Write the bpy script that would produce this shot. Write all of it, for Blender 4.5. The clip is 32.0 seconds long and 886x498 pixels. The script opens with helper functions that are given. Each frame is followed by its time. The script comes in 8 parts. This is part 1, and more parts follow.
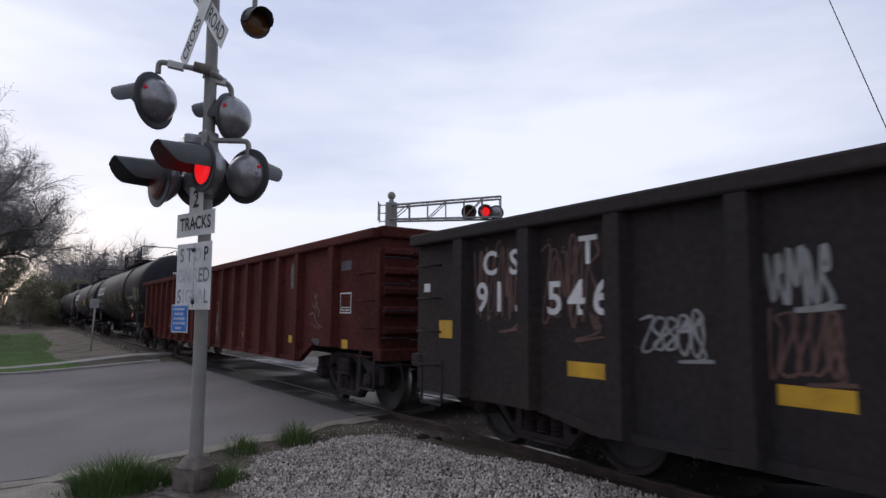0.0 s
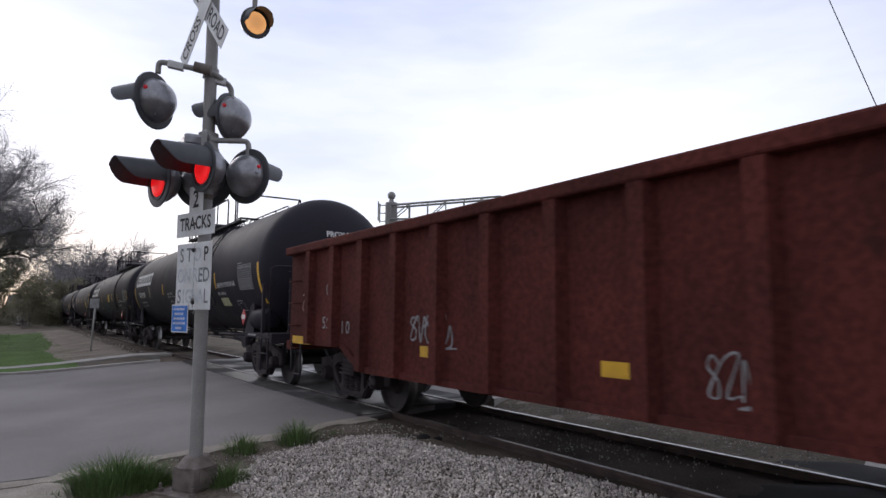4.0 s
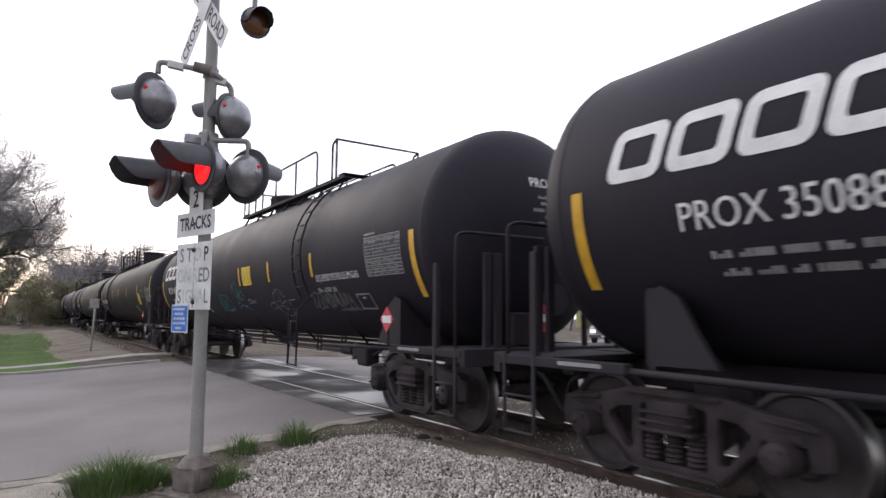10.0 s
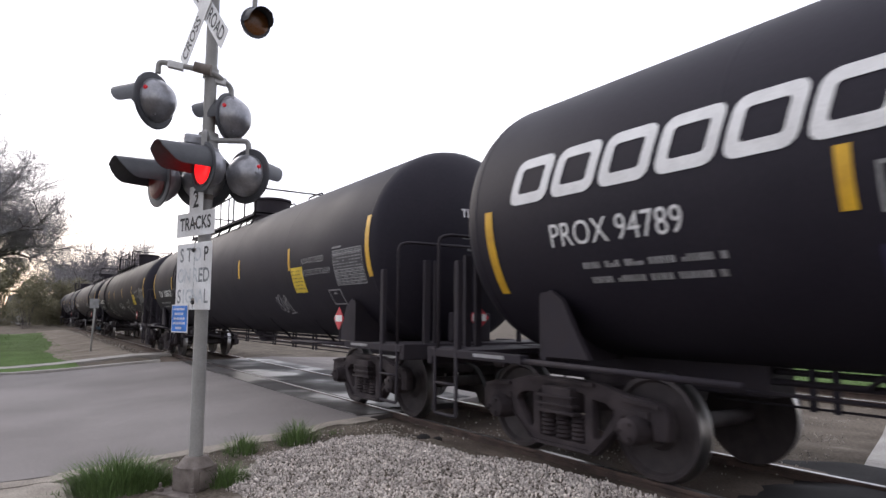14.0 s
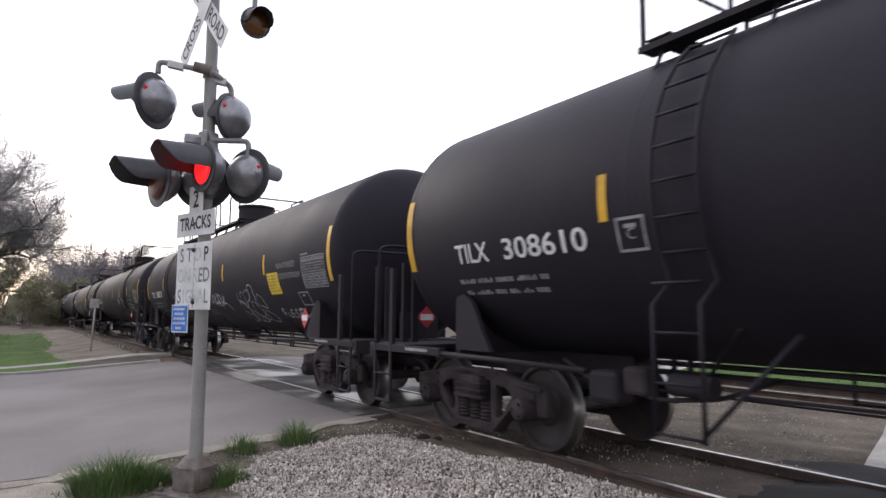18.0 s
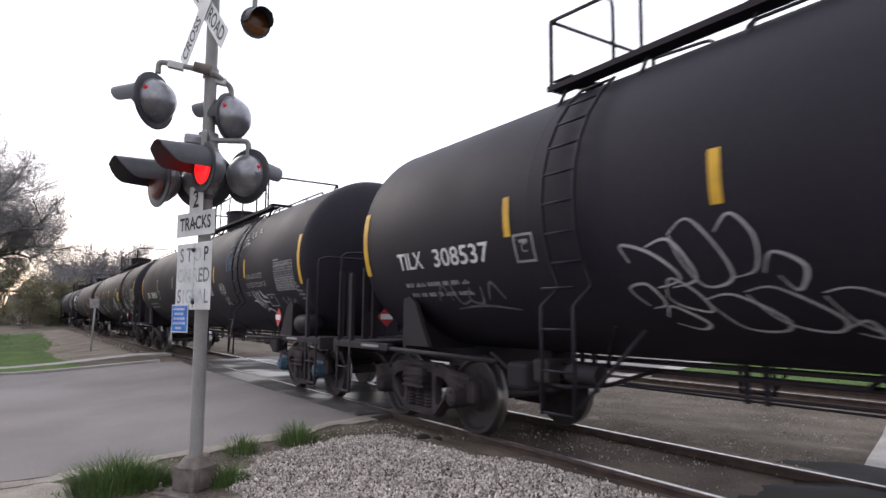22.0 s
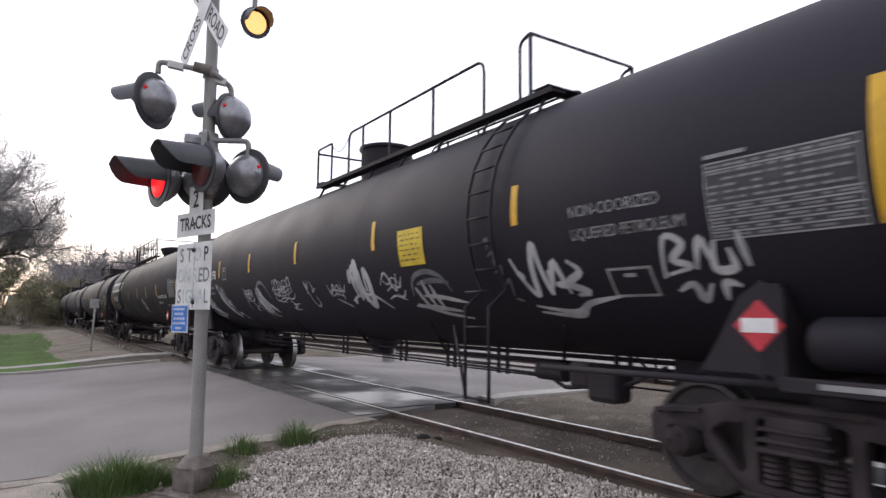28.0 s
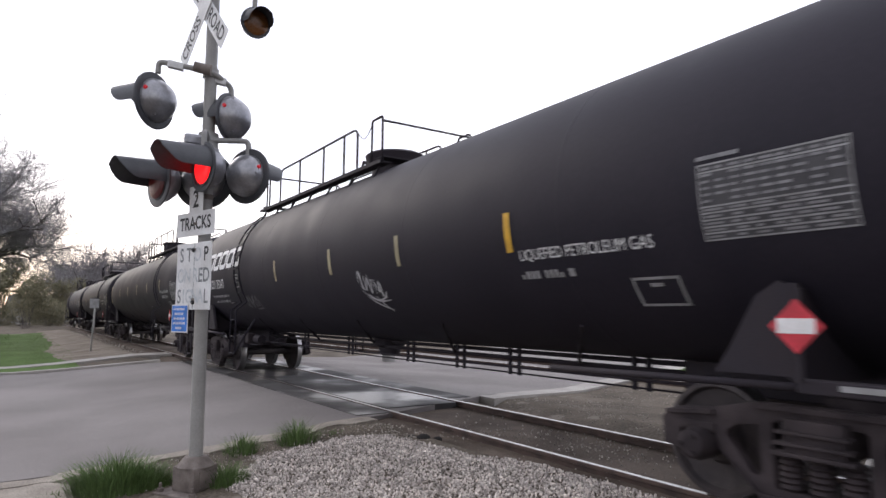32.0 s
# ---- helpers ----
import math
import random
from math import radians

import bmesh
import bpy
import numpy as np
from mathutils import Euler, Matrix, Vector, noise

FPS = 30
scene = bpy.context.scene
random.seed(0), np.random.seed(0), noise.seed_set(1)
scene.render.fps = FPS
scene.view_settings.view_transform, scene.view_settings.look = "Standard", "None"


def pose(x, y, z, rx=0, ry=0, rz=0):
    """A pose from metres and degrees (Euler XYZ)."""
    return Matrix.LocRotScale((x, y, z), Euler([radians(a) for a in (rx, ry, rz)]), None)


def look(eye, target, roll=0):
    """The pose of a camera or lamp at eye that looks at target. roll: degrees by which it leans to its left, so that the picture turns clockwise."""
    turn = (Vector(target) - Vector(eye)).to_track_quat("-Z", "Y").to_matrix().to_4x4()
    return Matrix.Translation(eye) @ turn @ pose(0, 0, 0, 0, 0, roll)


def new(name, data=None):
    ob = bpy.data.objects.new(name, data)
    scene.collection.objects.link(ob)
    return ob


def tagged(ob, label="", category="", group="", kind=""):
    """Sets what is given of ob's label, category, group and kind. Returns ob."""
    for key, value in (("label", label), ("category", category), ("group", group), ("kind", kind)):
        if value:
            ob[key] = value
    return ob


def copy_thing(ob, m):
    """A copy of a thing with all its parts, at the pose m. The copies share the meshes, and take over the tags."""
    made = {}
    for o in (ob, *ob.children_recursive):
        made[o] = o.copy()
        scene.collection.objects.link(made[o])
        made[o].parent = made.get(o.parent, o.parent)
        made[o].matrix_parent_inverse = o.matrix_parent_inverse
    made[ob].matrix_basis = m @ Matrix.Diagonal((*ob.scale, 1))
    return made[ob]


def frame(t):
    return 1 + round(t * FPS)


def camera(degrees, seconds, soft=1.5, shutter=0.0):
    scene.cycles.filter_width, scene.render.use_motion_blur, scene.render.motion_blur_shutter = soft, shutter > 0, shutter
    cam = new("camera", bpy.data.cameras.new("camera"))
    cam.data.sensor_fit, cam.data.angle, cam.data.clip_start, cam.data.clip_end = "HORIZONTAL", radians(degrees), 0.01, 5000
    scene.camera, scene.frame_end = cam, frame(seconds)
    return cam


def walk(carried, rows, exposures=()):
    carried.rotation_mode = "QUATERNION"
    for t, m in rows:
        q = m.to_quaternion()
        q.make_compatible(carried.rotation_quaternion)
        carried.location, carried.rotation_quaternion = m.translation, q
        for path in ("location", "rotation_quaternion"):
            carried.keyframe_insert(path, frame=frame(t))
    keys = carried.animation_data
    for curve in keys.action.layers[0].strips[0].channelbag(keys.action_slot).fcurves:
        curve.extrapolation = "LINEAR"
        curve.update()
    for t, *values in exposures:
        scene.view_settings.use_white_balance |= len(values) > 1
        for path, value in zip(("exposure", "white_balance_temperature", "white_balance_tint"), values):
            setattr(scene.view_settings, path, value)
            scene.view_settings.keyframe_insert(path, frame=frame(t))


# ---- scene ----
cam = camera(70.1, 32.0, soft=1.5, shutter=0.3)
YAW, PITCH = radians(33.63), radians(6.14)
EYE = Vector((0.0, 0.0, 1.397))
AIM = EYE + Vector((math.sin(YAW) * math.cos(PITCH), math.cos(YAW) * math.cos(PITCH), math.sin(PITCH)))
walk(cam, [(0.0, look(EYE, AIM, 0.53)), (32.0, look(EYE, AIM, 0.53))],
     exposures=[(0.0, -0.34, 6150, 10), (3.5, -0.17, 6250, 10), (5.2, 0.32, 6450, 10), (6.2, 0.54, 6600, 10), (9.0, 0.70, 6630, 10), (32.0, 0.70, 6630, 10)])

# The track runs along y; its middle lies at x = TRACK, the rail tops at z = 0.
TRACK, GAUGE = 5.456, 1.505


# ---------------------------------------------------------------- world and light
def make_world():
    w = bpy.data.worlds.new("overcast_evening")
    scene.world = w
    w.use_nodes = True
    nt = w.node_tree
    nt.nodes.clear()
    n = nt.nodes.new
    sky = n("ShaderNodeTexSky")
    sky.sky_type, sky.sun_disc = 'NISHITA', False
    sky.sun_elevation, sky.sun_rotation = radians(6), radians(-8)
    geo = n("ShaderNodeTexCoord")
    mp = n("ShaderNodeMapping")
    mp.inputs["Scale"].default_value = (1.2, 1.2, 5.0)
    mp.inputs["Rotation"].default_value = (0.05, 0.09, 0.4)
    nz = n("ShaderNodeTexNoise")
    nz.inputs["Scale"].default_value, nz.inputs["Detail"].default_value, nz.inputs["Roughness"].default_value = 1.15, 5.0, 0.5
    ramp = n("ShaderNodeValToRGB")
    ramp.color_ramp.elements[0].position, ramp.color_ramp.elements[0].color = 0.33, (0.70, 0.75, 0.98, 1)
    ramp.color_ramp.elements[1].position, ramp.color_ramp.elements[1].color = 0.62, (1.16, 1.17, 1.27, 1)
    # warm strip near the horizon
    sep = n("ShaderNodeSeparateXYZ")
    low = n("ShaderNodeMapRange")
    low.inputs["From Min"].default_value, low.inputs["From Max"].default_value = 0.0, 0.16
    low.inputs["To Min"].default_value, low.inputs["To Max"].default_value = 1.0, 0.0
    mixw = n("ShaderNodeMix")
    mixw.data_type = 'RGBA'
    mixw.inputs[7].default_value = (1.06, 0.97, 0.95, 1)
    add = n("ShaderNodeMix")
    add.data_type, add.blend_type = 'RGBA', 'ADD'
    add.inputs[0].default_value = 0.014
    bg, out = n("ShaderNodeBackground"), n("ShaderNodeOutputWorld")
    bg.inputs["Strength"].default_value = 0.88
    l = nt.links.new
    l(geo.outputs["Generated"], mp.inputs["Vector"])
    l(mp.outputs[0], nz.inputs["Vector"])
    l(nz.outputs["Fac"], ramp.inputs[0])
    l(geo.outputs["Generated"], sep.inputs[0])
    l(sep.outputs["Z"], low.inputs["Value"])
    l(low.outputs[0], mixw.inputs[0])
    l(ramp.outputs[0], mixw.inputs[6])
    l(mixw.outputs[2], add.inputs[6])
    l(sky.outputs[0], add.inputs[7])
    # the sky is brighter towards the low sun and darker behind
    dot = n("ShaderNodeVectorMath")
    dot.operation = 'DOT_PRODUCT'
    dot.inputs[1].default_value = (0.42, 0.90, 0.10)
    side = n("ShaderNodeMapRange")
    side.inputs["From Min"].default_value, side.inputs["From Max"].default_value = -0.8, 0.9
    side.inputs["To Min"].default_value, side.inputs["To Max"].default_value = 0.60, 1.10
    dim = n("ShaderNodeMix")
    dim.data_type, dim.blend_type = 'RGBA', 'MULTIPLY'
    dim.inputs[0].default_value = 1.0
    l(geo.outputs["Generated"], dot.inputs[0])
    l(dot.outputs["Value"], side.inputs["Value"])
    l(add.outputs[2], dim.inputs[6])
    l(side.outputs[0], dim.inputs[7])
    l(dim.outputs[2], bg.inputs[0])
    l(bg.outputs[0], out.inputs[0])


make_world()
sun_data = bpy.data.lights.new("sun", 'SUN')
sun_data.energy, sun_data.angle, sun_data.color = 0.5, radians(25), (1.0, 0.9, 0.82)
sun = new("sun", sun_data)
sun.matrix_world = look((-20, 140, 60), (0, 0, 0))


# ---------------------------------------------------------------- materials
def material(name, color, rough=0.7, metal=0.0, color2=None, scale=6.0, detail_scale=60.0, bump=0.15, spec=0.5, wear=None, wear_at=0.62, emit=None, grain=0.08, wet=False, rand=0.0, island=0.0, coat=0.0):
    """A surface with stains (scale) and grain (detail_scale), both per metre; wear is a third colour in patches."""
    m = bpy.data.materials.new(name)
    m.use_nodes = True
    nt = m.node_tree
    p = nt.nodes["Principled BSDF"]
    n, l = nt.nodes.new, nt.links.new
    tc = n("ShaderNodeTexCoord")
    big, fine = n("ShaderNodeTexNoise"), n("ShaderNodeTexNoise")
    big.inputs["Scale"].default_value, big.inputs["Detail"].default_value = scale, 4.0
    fine.inputs["Scale"].default_value, fine.inputs["Detail"].default_value = detail_scale, 3.0
    l(tc.outputs["Object"], big.inputs["Vector"])
    l(tc.outputs["Object"], fine.inputs["Vector"])
    c2 = color2 or tuple(c * 0.72 for c in color)
    mix = n("ShaderNodeMix")
    mix.data_type = 'RGBA'
    mix.inputs[6].default_value, mix.inputs[7].default_value = (*color, 1), (*c2, 1)
    st = n("ShaderNodeMapRange")
    st.inputs["From Min"].default_value, st.inputs["From Max"].default_value = 0.35, 0.65
    l(big.outputs["Fac"], st.inputs["Value"])
    l(st.outputs[0], mix.inputs[0])
    gr = n("ShaderNodeMix")
    gr.data_type, gr.blend_type = 'RGBA', 'MULTIPLY'
    gr.inputs[0].default_value = 1.0
    gv = n("ShaderNodeMapRange")
    gv.inputs["From Min"].default_value, gv.inputs["From Max"].default_value = 0.3, 0.7
    gv.inputs["To Min"].default_value, gv.inputs["To Max"].default_value = 1 - grain, 1 + grain
    l(fine.outputs["Fac"], gv.inputs["Value"])
    l(mix.outputs[2], gr.inputs[6])
    l(gv.outputs[0], gr.inputs[7])
    last = gr.outputs[2]
    if wear:
        wn = n("ShaderNodeTexNoise")
        wn.inputs["Scale"].default_value, wn.inputs["Detail"].default_value, wn.inputs["Roughness"].default_value = scale * 2.3, 8.0, 0.65
        l(tc.outputs["Object"], wn.inputs["Vector"])
        wr = n("ShaderNodeMapRange")
        wr.inputs["From Min"].default_value, wr.inputs["From Max"].default_value = wear_at, wear_at + 0.08
        l(wn.outputs["Fac"], wr.inputs["Value"])
        wm = n("ShaderNodeMix")
        wm.data_type = 'RGBA'
        wm.inputs[7].default_value = (*wear, 1)
        l(wr.outputs[0], wm.inputs[0])
        l(last, wm.inputs[6])
        last = wm.outputs[2]
    if rand or island:
        src = n("ShaderNodeObjectInfo").outputs["Random"] if rand else n("ShaderNodeNewGeometry").outputs["Random Per Island"]
        k = rand or island
        rr = n("ShaderNodeMapRange")
        rr.inputs["To Min"].default_value, rr.inputs["To Max"].default_value = 1 - k, 1 + k
        l(src, rr.inputs["Value"])
        rm = n("ShaderNodeMix")
        rm.data_type, rm.blend_type = 'RGBA', 'MULTIPLY'
        rm.inputs[0].default_value = 1.0
        l(last, rm.inputs[6])
        l(rr.outputs[0], rm.inputs[7])
        last = rm.outputs[2]
    l(last, p.inputs["Base Color"])
    rg = n("ShaderNodeMapRange")
    rg.inputs["To Min"].default_value, rg.inputs["To Max"].default_value = max(0.05, rough - 0.12), min(1.0, rough + 0.12)
    l(big.outputs["Fac"], rg.inputs["Value"])
    l(rg.outputs[0], p.inputs["Roughness"])
    if wet:
        rg.inputs["From Min"].default_value, rg.inputs["From Max"].default_value = 0.42, 0.58
        rg.inputs["To Min"].default_value, rg.inputs["To Max"].default_value = 0.34, 0.9
    p.inputs["Metallic"].default_value = metal
    p.inputs["Specular IOR Level"].default_value = spec
    if bump:
        b = n("ShaderNodeBump")
        b.inputs["Strength"].default_value, b.inputs["Distance"].default_value = bump, 0.01
        l(fine.outputs["Fac"], b.inputs["Height"])
        l(b.outputs[0], p.inputs["Normal"])
    if emit:
        p.inputs["Emission Color"].default_value = (*emit[0], 1)
        p.inputs["Emission Strength"].default_value = emit[1]
    return m


M = {}
M["black_paint"] = material("black_tank_paint", (0.0180, 0.0158, 0.0236), 0.60, color2=(0.0232, 0.0204, 0.0285), scale=1.3, detail_scale=25, bump=0.03, spec=0.16)
M["faded_black"] = material("faded_tank_paint", (0.0190, 0.0167, 0.0244), 0.60, color2=(0.0244, 0.0214, 0.0295), scale=1.1, detail_scale=20, bump=0.03, spec=0.16)
M["black_iron"] = material("grimy_black_steel", (0.0260, 0.0222, 0.0292), 0.75, color2=(0.031, 0.0256, 0.031), scale=5, detail_scale=70, bump=0.25, spec=0.25)
M["truck_iron"] = material("rust_dusted_cast_steel", (0.052, 0.041, 0.044), 0.8, color2=(0.029, 0.023, 0.026), scale=4, detail_scale=50, bump=0.35, spec=0.3)
M["wheel_face"] = material("brown_wheel_steel", (0.050, 0.040, 0.042), 0.7, color2=(0.030, 0.025, 0.027), scale=6, detail_scale=60, bump=0.2)
M["bright_steel"] = material("worn_bright_steel", (0.36, 0.35, 0.35), 0.36, 1.0, scale=8, detail_scale=120, bump=0.03)
M["rail_side"] = material("rusty_rail_steel", (0.095, 0.062, 0.050), 0.85, color2=(0.055, 0.038, 0.033), scale=5, detail_scale=80, bump=0.3)
M["gon_brown"] = material("oxide_brown_gondola_paint", grain=0.28, color=(0.112, 0.029, 0.024), rough=0.85, color2=(0.072, 0.021, 0.018), scale=0.9, detail_scale=18, bump=0.2, wear=(0.055, 0.018, 0.015), wear_at=0.6, spec=0.12)
M["gon_black"] = material("worn_black_gondola_paint", grain=0.28, color=(0.024, 0.020, 0.022), rough=0.8, color2=(0.036, 0.027, 0.026), scale=0.9, detail_scale=18, bump=0.2, wear=(0.055, 0.03, 0.024), wear_at=0.63, spec=0.3)
M["white_mark"] = material("white_stencil_paint", (0.78, 0.78, 0.78), 0.6, color2=(0.66, 0.66, 0.66), scale=4, detail_scale=50, bump=0.02)
M["dull_mark"] = material("dusty_grey_stencil_paint", (0.33, 0.33, 0.34), 0.7, color2=(0.22, 0.22, 0.22), scale=6, detail_scale=40, bump=0.02)
M["panel_mark"] = material("grey_data_panel_paint", (0.105, 0.105, 0.11), 0.7, color2=(0.065, 0.065, 0.07), scale=5, detail_scale=30, bump=0.02)
M["panel_base"] = material("dusty_panel_grey", (0.062, 0.061, 0.067), 0.7, color2=(0.044, 0.043, 0.049), scale=5, detail_scale=30, bump=0.02)
M["print_mark"] = material("pale_panel_print", (0.24, 0.24, 0.25), 0.7, color2=(0.16, 0.16, 0.17), scale=9, detail_scale=40, bump=0.02)
M["graffiti_white"] = material("white_spray_paint", (0.52, 0.52, 0.54), 0.7, color2=(0.32, 0.32, 0.34), scale=3, detail_scale=30, bump=0.0)
M["scuff"] = material("scuffed_rusty_paint", (0.042, 0.031, 0.030), 0.85, color2=(0.028, 0.022, 0.022), scale=5, detail_scale=30, bump=0.1, wear=(0.14, 0.115, 0.10), wear_at=0.60, spec=0.2)
M["blue_cap"] = material("faded_blue_cap_paint", (0.06, 0.14, 0.22), 0.6, color2=(0.035, 0.06, 0.09), scale=12, detail_scale=50, bump=0.1)
M["sticker"] = material("pale_yellow_sticker", (0.48, 0.48, 0.26), 0.6, color2=(0.36, 0.36, 0.20), scale=5, detail_scale=50, bump=0.02)
M["graffiti_cream"] = material("thin_cream_spray_paint", (0.42, 0.30, 0.22), 0.7, color2=(0.22, 0.13, 0.10), scale=3, detail_scale=30, bump=0.0)
M["thin_spray"] = material("thin_grey_spray_paint", (0.17, 0.17, 0.18), 0.75, color2=(0.09, 0.09, 0.10), scale=5, detail_scale=30, bump=0.0)
M["spray_haze"] = material("faint_overspray", (0.040, 0.038, 0.042), 0.75, color2=(0.026, 0.024, 0.030), scale=9, detail_scale=60, bump=0.0, spec=0.2)
M["dull_red"] = material("dull_red_spray_paint", (0.050, 0.022, 0.028), 0.75, color2=(0.030, 0.018, 0.022), scale=5, detail_scale=30, bump=0.0)
M["graffiti_teal"] = material("teal_spray_paint", (0.035, 0.19, 0.215), 0.7, color2=(0.02, 0.09, 0.11), scale=3, detail_scale=30, bump=0.0)
M["graffiti_blue"] = material("pale_blue_spray_paint", (0.09, 0.17, 0.24), 0.7, color2=(0.05, 0.09, 0.13), scale=3, detail_scale=30, bump=0.0)
M["graffiti_violet"] = material("violet_spray_paint", (0.028, 0.024, 0.07), 0.7, scale=3, detail_scale=30, bump=0.0)
M["yellow_strip"] = material("yellow_reflective_tape", (0.72, 0.42, 0.02), 0.5, color2=(0.55, 0.31, 0.02), scale=5, detail_scale=60, bump=0.02)
# pale copy of the yellow tape: weaker reflection and distance haze put into its colour
M["pale_strip"] = material("pale_reflective_tape", (0.36, 0.32, 0.20), 0.5, color2=(0.22, 0.18, 0.10), scale=5, detail_scale=60, bump=0.02)
M["yellow_panel"] = material("yellow_warning_paint", (0.75, 0.55, 0.03), 0.55, color2=(0.6, 0.42, 0.03), scale=4, detail_scale=40, bump=0.02)
M["placard_red"] = material("red_placard", (0.55, 0.03, 0.05), 0.5, scale=9, bump=0.0)
M["asphalt"] = material("worn_asphalt", grain=0.28, color=(0.215, 0.197, 0.190), rough=0.85, color2=(0.158, 0.143, 0.138), scale=0.35, detail_scale=90, bump=0.35, spec=0.3)
M["wet_panel"] = material("dark_wet_crossing_asphalt", (0.060, 0.055, 0.055), 0.45, color2=(0.038, 0.035, 0.036), scale=0.55, detail_scale=60, bump=0.12, wet=True)
M["dark_asphalt"] = material("black_crossing_asphalt", grain=0.2, color=(0.027, 0.0245, 0.0245), rough=0.9, color2=(0.019, 0.018, 0.018), scale=1.2, detail_scale=60, bump=0.3, spec=0.2)
M["concrete"] = material("weathered_concrete", grain=0.28, color=(0.36, 0.34, 0.31), rough=0.85, color2=(0.27, 0.25, 0.23), scale=1.6, detail_scale=60, bump=0.25)
M["soil"] = material("bare_gravelly_soil", grain=0.42, color=(0.130, 0.108, 0.086), rough=0.95, color2=(0.072, 0.060, 0.047), scale=1.1, detail_scale=30, bump=0.6, spec=0.1, wear=(0.205, 0.178, 0.150), wear_at=0.60)
M["cinder"] = material("dark_oily_ballast", grain=0.28, color=(0.158, 0.126, 0.104), rough=0.95, color2=(0.088, 0.070, 0.058), scale=1.3, detail_scale=50, bump=0.8, spec=0.1)
M["lawn_soil"] = material("lawn_turf", grain=0.28, color=(0.080, 0.135, 0.036), rough=0.95, color2=(0.060, 0.100, 0.027), scale=0.5, detail_scale=40, bump=0.8, spec=0.1)
M["grass"] = material("grass_blades", (0.118, 0.180, 0.064), 0.7, color2=(0.082, 0.132, 0.042), scale=0.6, detail_scale=12, bump=0.0, spec=0.2, island=0.35)
M["stone"] = material("pale_crushed_limestone", grain=0.28, color=(0.64, 0.585, 0.54), rough=0.9, color2=(0.42, 0.375, 0.345), scale=7, detail_scale=80, bump=0.2, spec=0.2, island=0.5)
M["brown_stone"] = material("brown_ballast_stone", grain=0.28, color=(0.44, 0.40, 0.36), rough=0.9, color2=(0.26, 0.23, 0.20), scale=7, detail_scale=80, bump=0.2, spec=0.2, island=0.4)
M["tie"] = material("creosoted_timber", grain=0.28, color=(0.055, 0.042, 0.035), rough=0.9, color2=(0.035, 0.028, 0.025), scale=5, detail_scale=70, bump=0.4)
M["galv"] = material("grey_painted_steel_pole", (0.30, 0.295, 0.285), 0.5, color2=(0.25, 0.245, 0.235), scale=3, detail_scale=60, bump=0.08, wear=(0.20, 0.17, 0.15), wear_at=0.70)
M["cast_base"] = material("dirty_cast_pole_base", (0.200, 0.172, 0.155), 0.85, color2=(0.115, 0.094, 0.083), scale=7, detail_scale=60, bump=0.35)
M["lamp_black"] = material("weathered_black_lamp_enamel", (0.048, 0.050, 0.058), 0.5, color2=(0.070, 0.072, 0.080), scale=5, detail_scale=50, bump=0.08)
M["lamp_grey"] = material("scuffed_grey_lamp_housing", (0.34, 0.34, 0.36), 0.32, 0.6, color2=(0.23, 0.23, 0.25), scale=9, detail_scale=40, bump=0.10, wear=(0.42, 0.42, 0.43), wear_at=0.66)
M["sign_white"] = material("white_sign_sheeting", (0.72, 0.73, 0.74), 0.5, color2=(0.60, 0.60, 0.60), scale=4, detail_scale=40, bump=0.02)
M["sign_black"] = material("black_sign_letters", (0.02, 0.02, 0.022), 0.6, bump=0.0)
M["sign_faded"] = material("sun_faded_letters", (0.40, 0.44, 0.47), 0.6, color2=(0.60, 0.62, 0.64), scale=18, bump=0.0)
M["sign_grey"] = material("weathered_dark_letters", (0.10, 0.11, 0.12), 0.6, color2=(0.28, 0.30, 0.31), scale=14, bump=0.0)
M["sign_blue"] = material("blue_sign_sheeting", (0.015, 0.19, 0.68), 0.5, bump=0.0)
M["red_glow"] = material("lit_red_lamp", (0.5, 0.02, 0.02), 0.4, emit=((1.0, 0.010, 0.014), 1.0), bump=0)
M["amber_glow"] = material("lit_amber_lamp", (0.5, 0.2, 0.05), 0.4, emit=((1.0, 0.48, 0.18), 1.0), bump=0)
M["side_red"] = material("red_side_light_glass", (0.4, 0.01, 0.02), 0.4, emit=((1.0, 0.01, 0.03), 0.14), bump=0)
M["red_dark"] = material("unlit_red_roundel", (0.11, 0.008, 0.008), 0.35, scale=30, bump=0.1)
M["amber_dark"] = material("unlit_amber_roundel", (0.16, 0.062, 0.018), 0.3, scale=30, bump=0.1)
M["rusty_tag"] = material("faded_pink_brown_spray_paint", (0.16, 0.085, 0.07), 0.8, color2=(0.09, 0.05, 0.045), scale=3, detail_scale=30, bump=0.0)
M["dirt"] = material("worn_tan_dirt", grain=0.35, color=(0.235, 0.200, 0.165), rough=0.95, color2=(0.140, 0.118, 0.094), scale=0.9, detail_scale=25, bump=0.5, spec=0.1)
M["shoulder"] = material("pale_dusty_road_edge", grain=0.25, color=(0.33, 0.295, 0.25), rough=0.9, color2=(0.22, 0.192, 0.165), scale=2.2, detail_scale=55, bump=0.5, spec=0.2)
M["bark"] = material("grey_brown_bark", grain=0.28, color=(0.125, 0.110, 0.105), rough=0.95, color2=(0.085, 0.074, 0.070), scale=3, detail_scale=40, bump=0.5)
M["twig"] = material("budding_twigs", (0.280, 0.268, 0.285), 0.95, color2=(0.215, 0.200, 0.208), scale=0.5, detail_scale=8, bump=0.0, island=0.2)
M["bud"] = material("spring_buds", (0.16, 0.15, 0.115), 0.9, color2=(0.13, 0.125, 0.09), scale=0.4, detail_scale=8, bump=0.0, island=0.3)
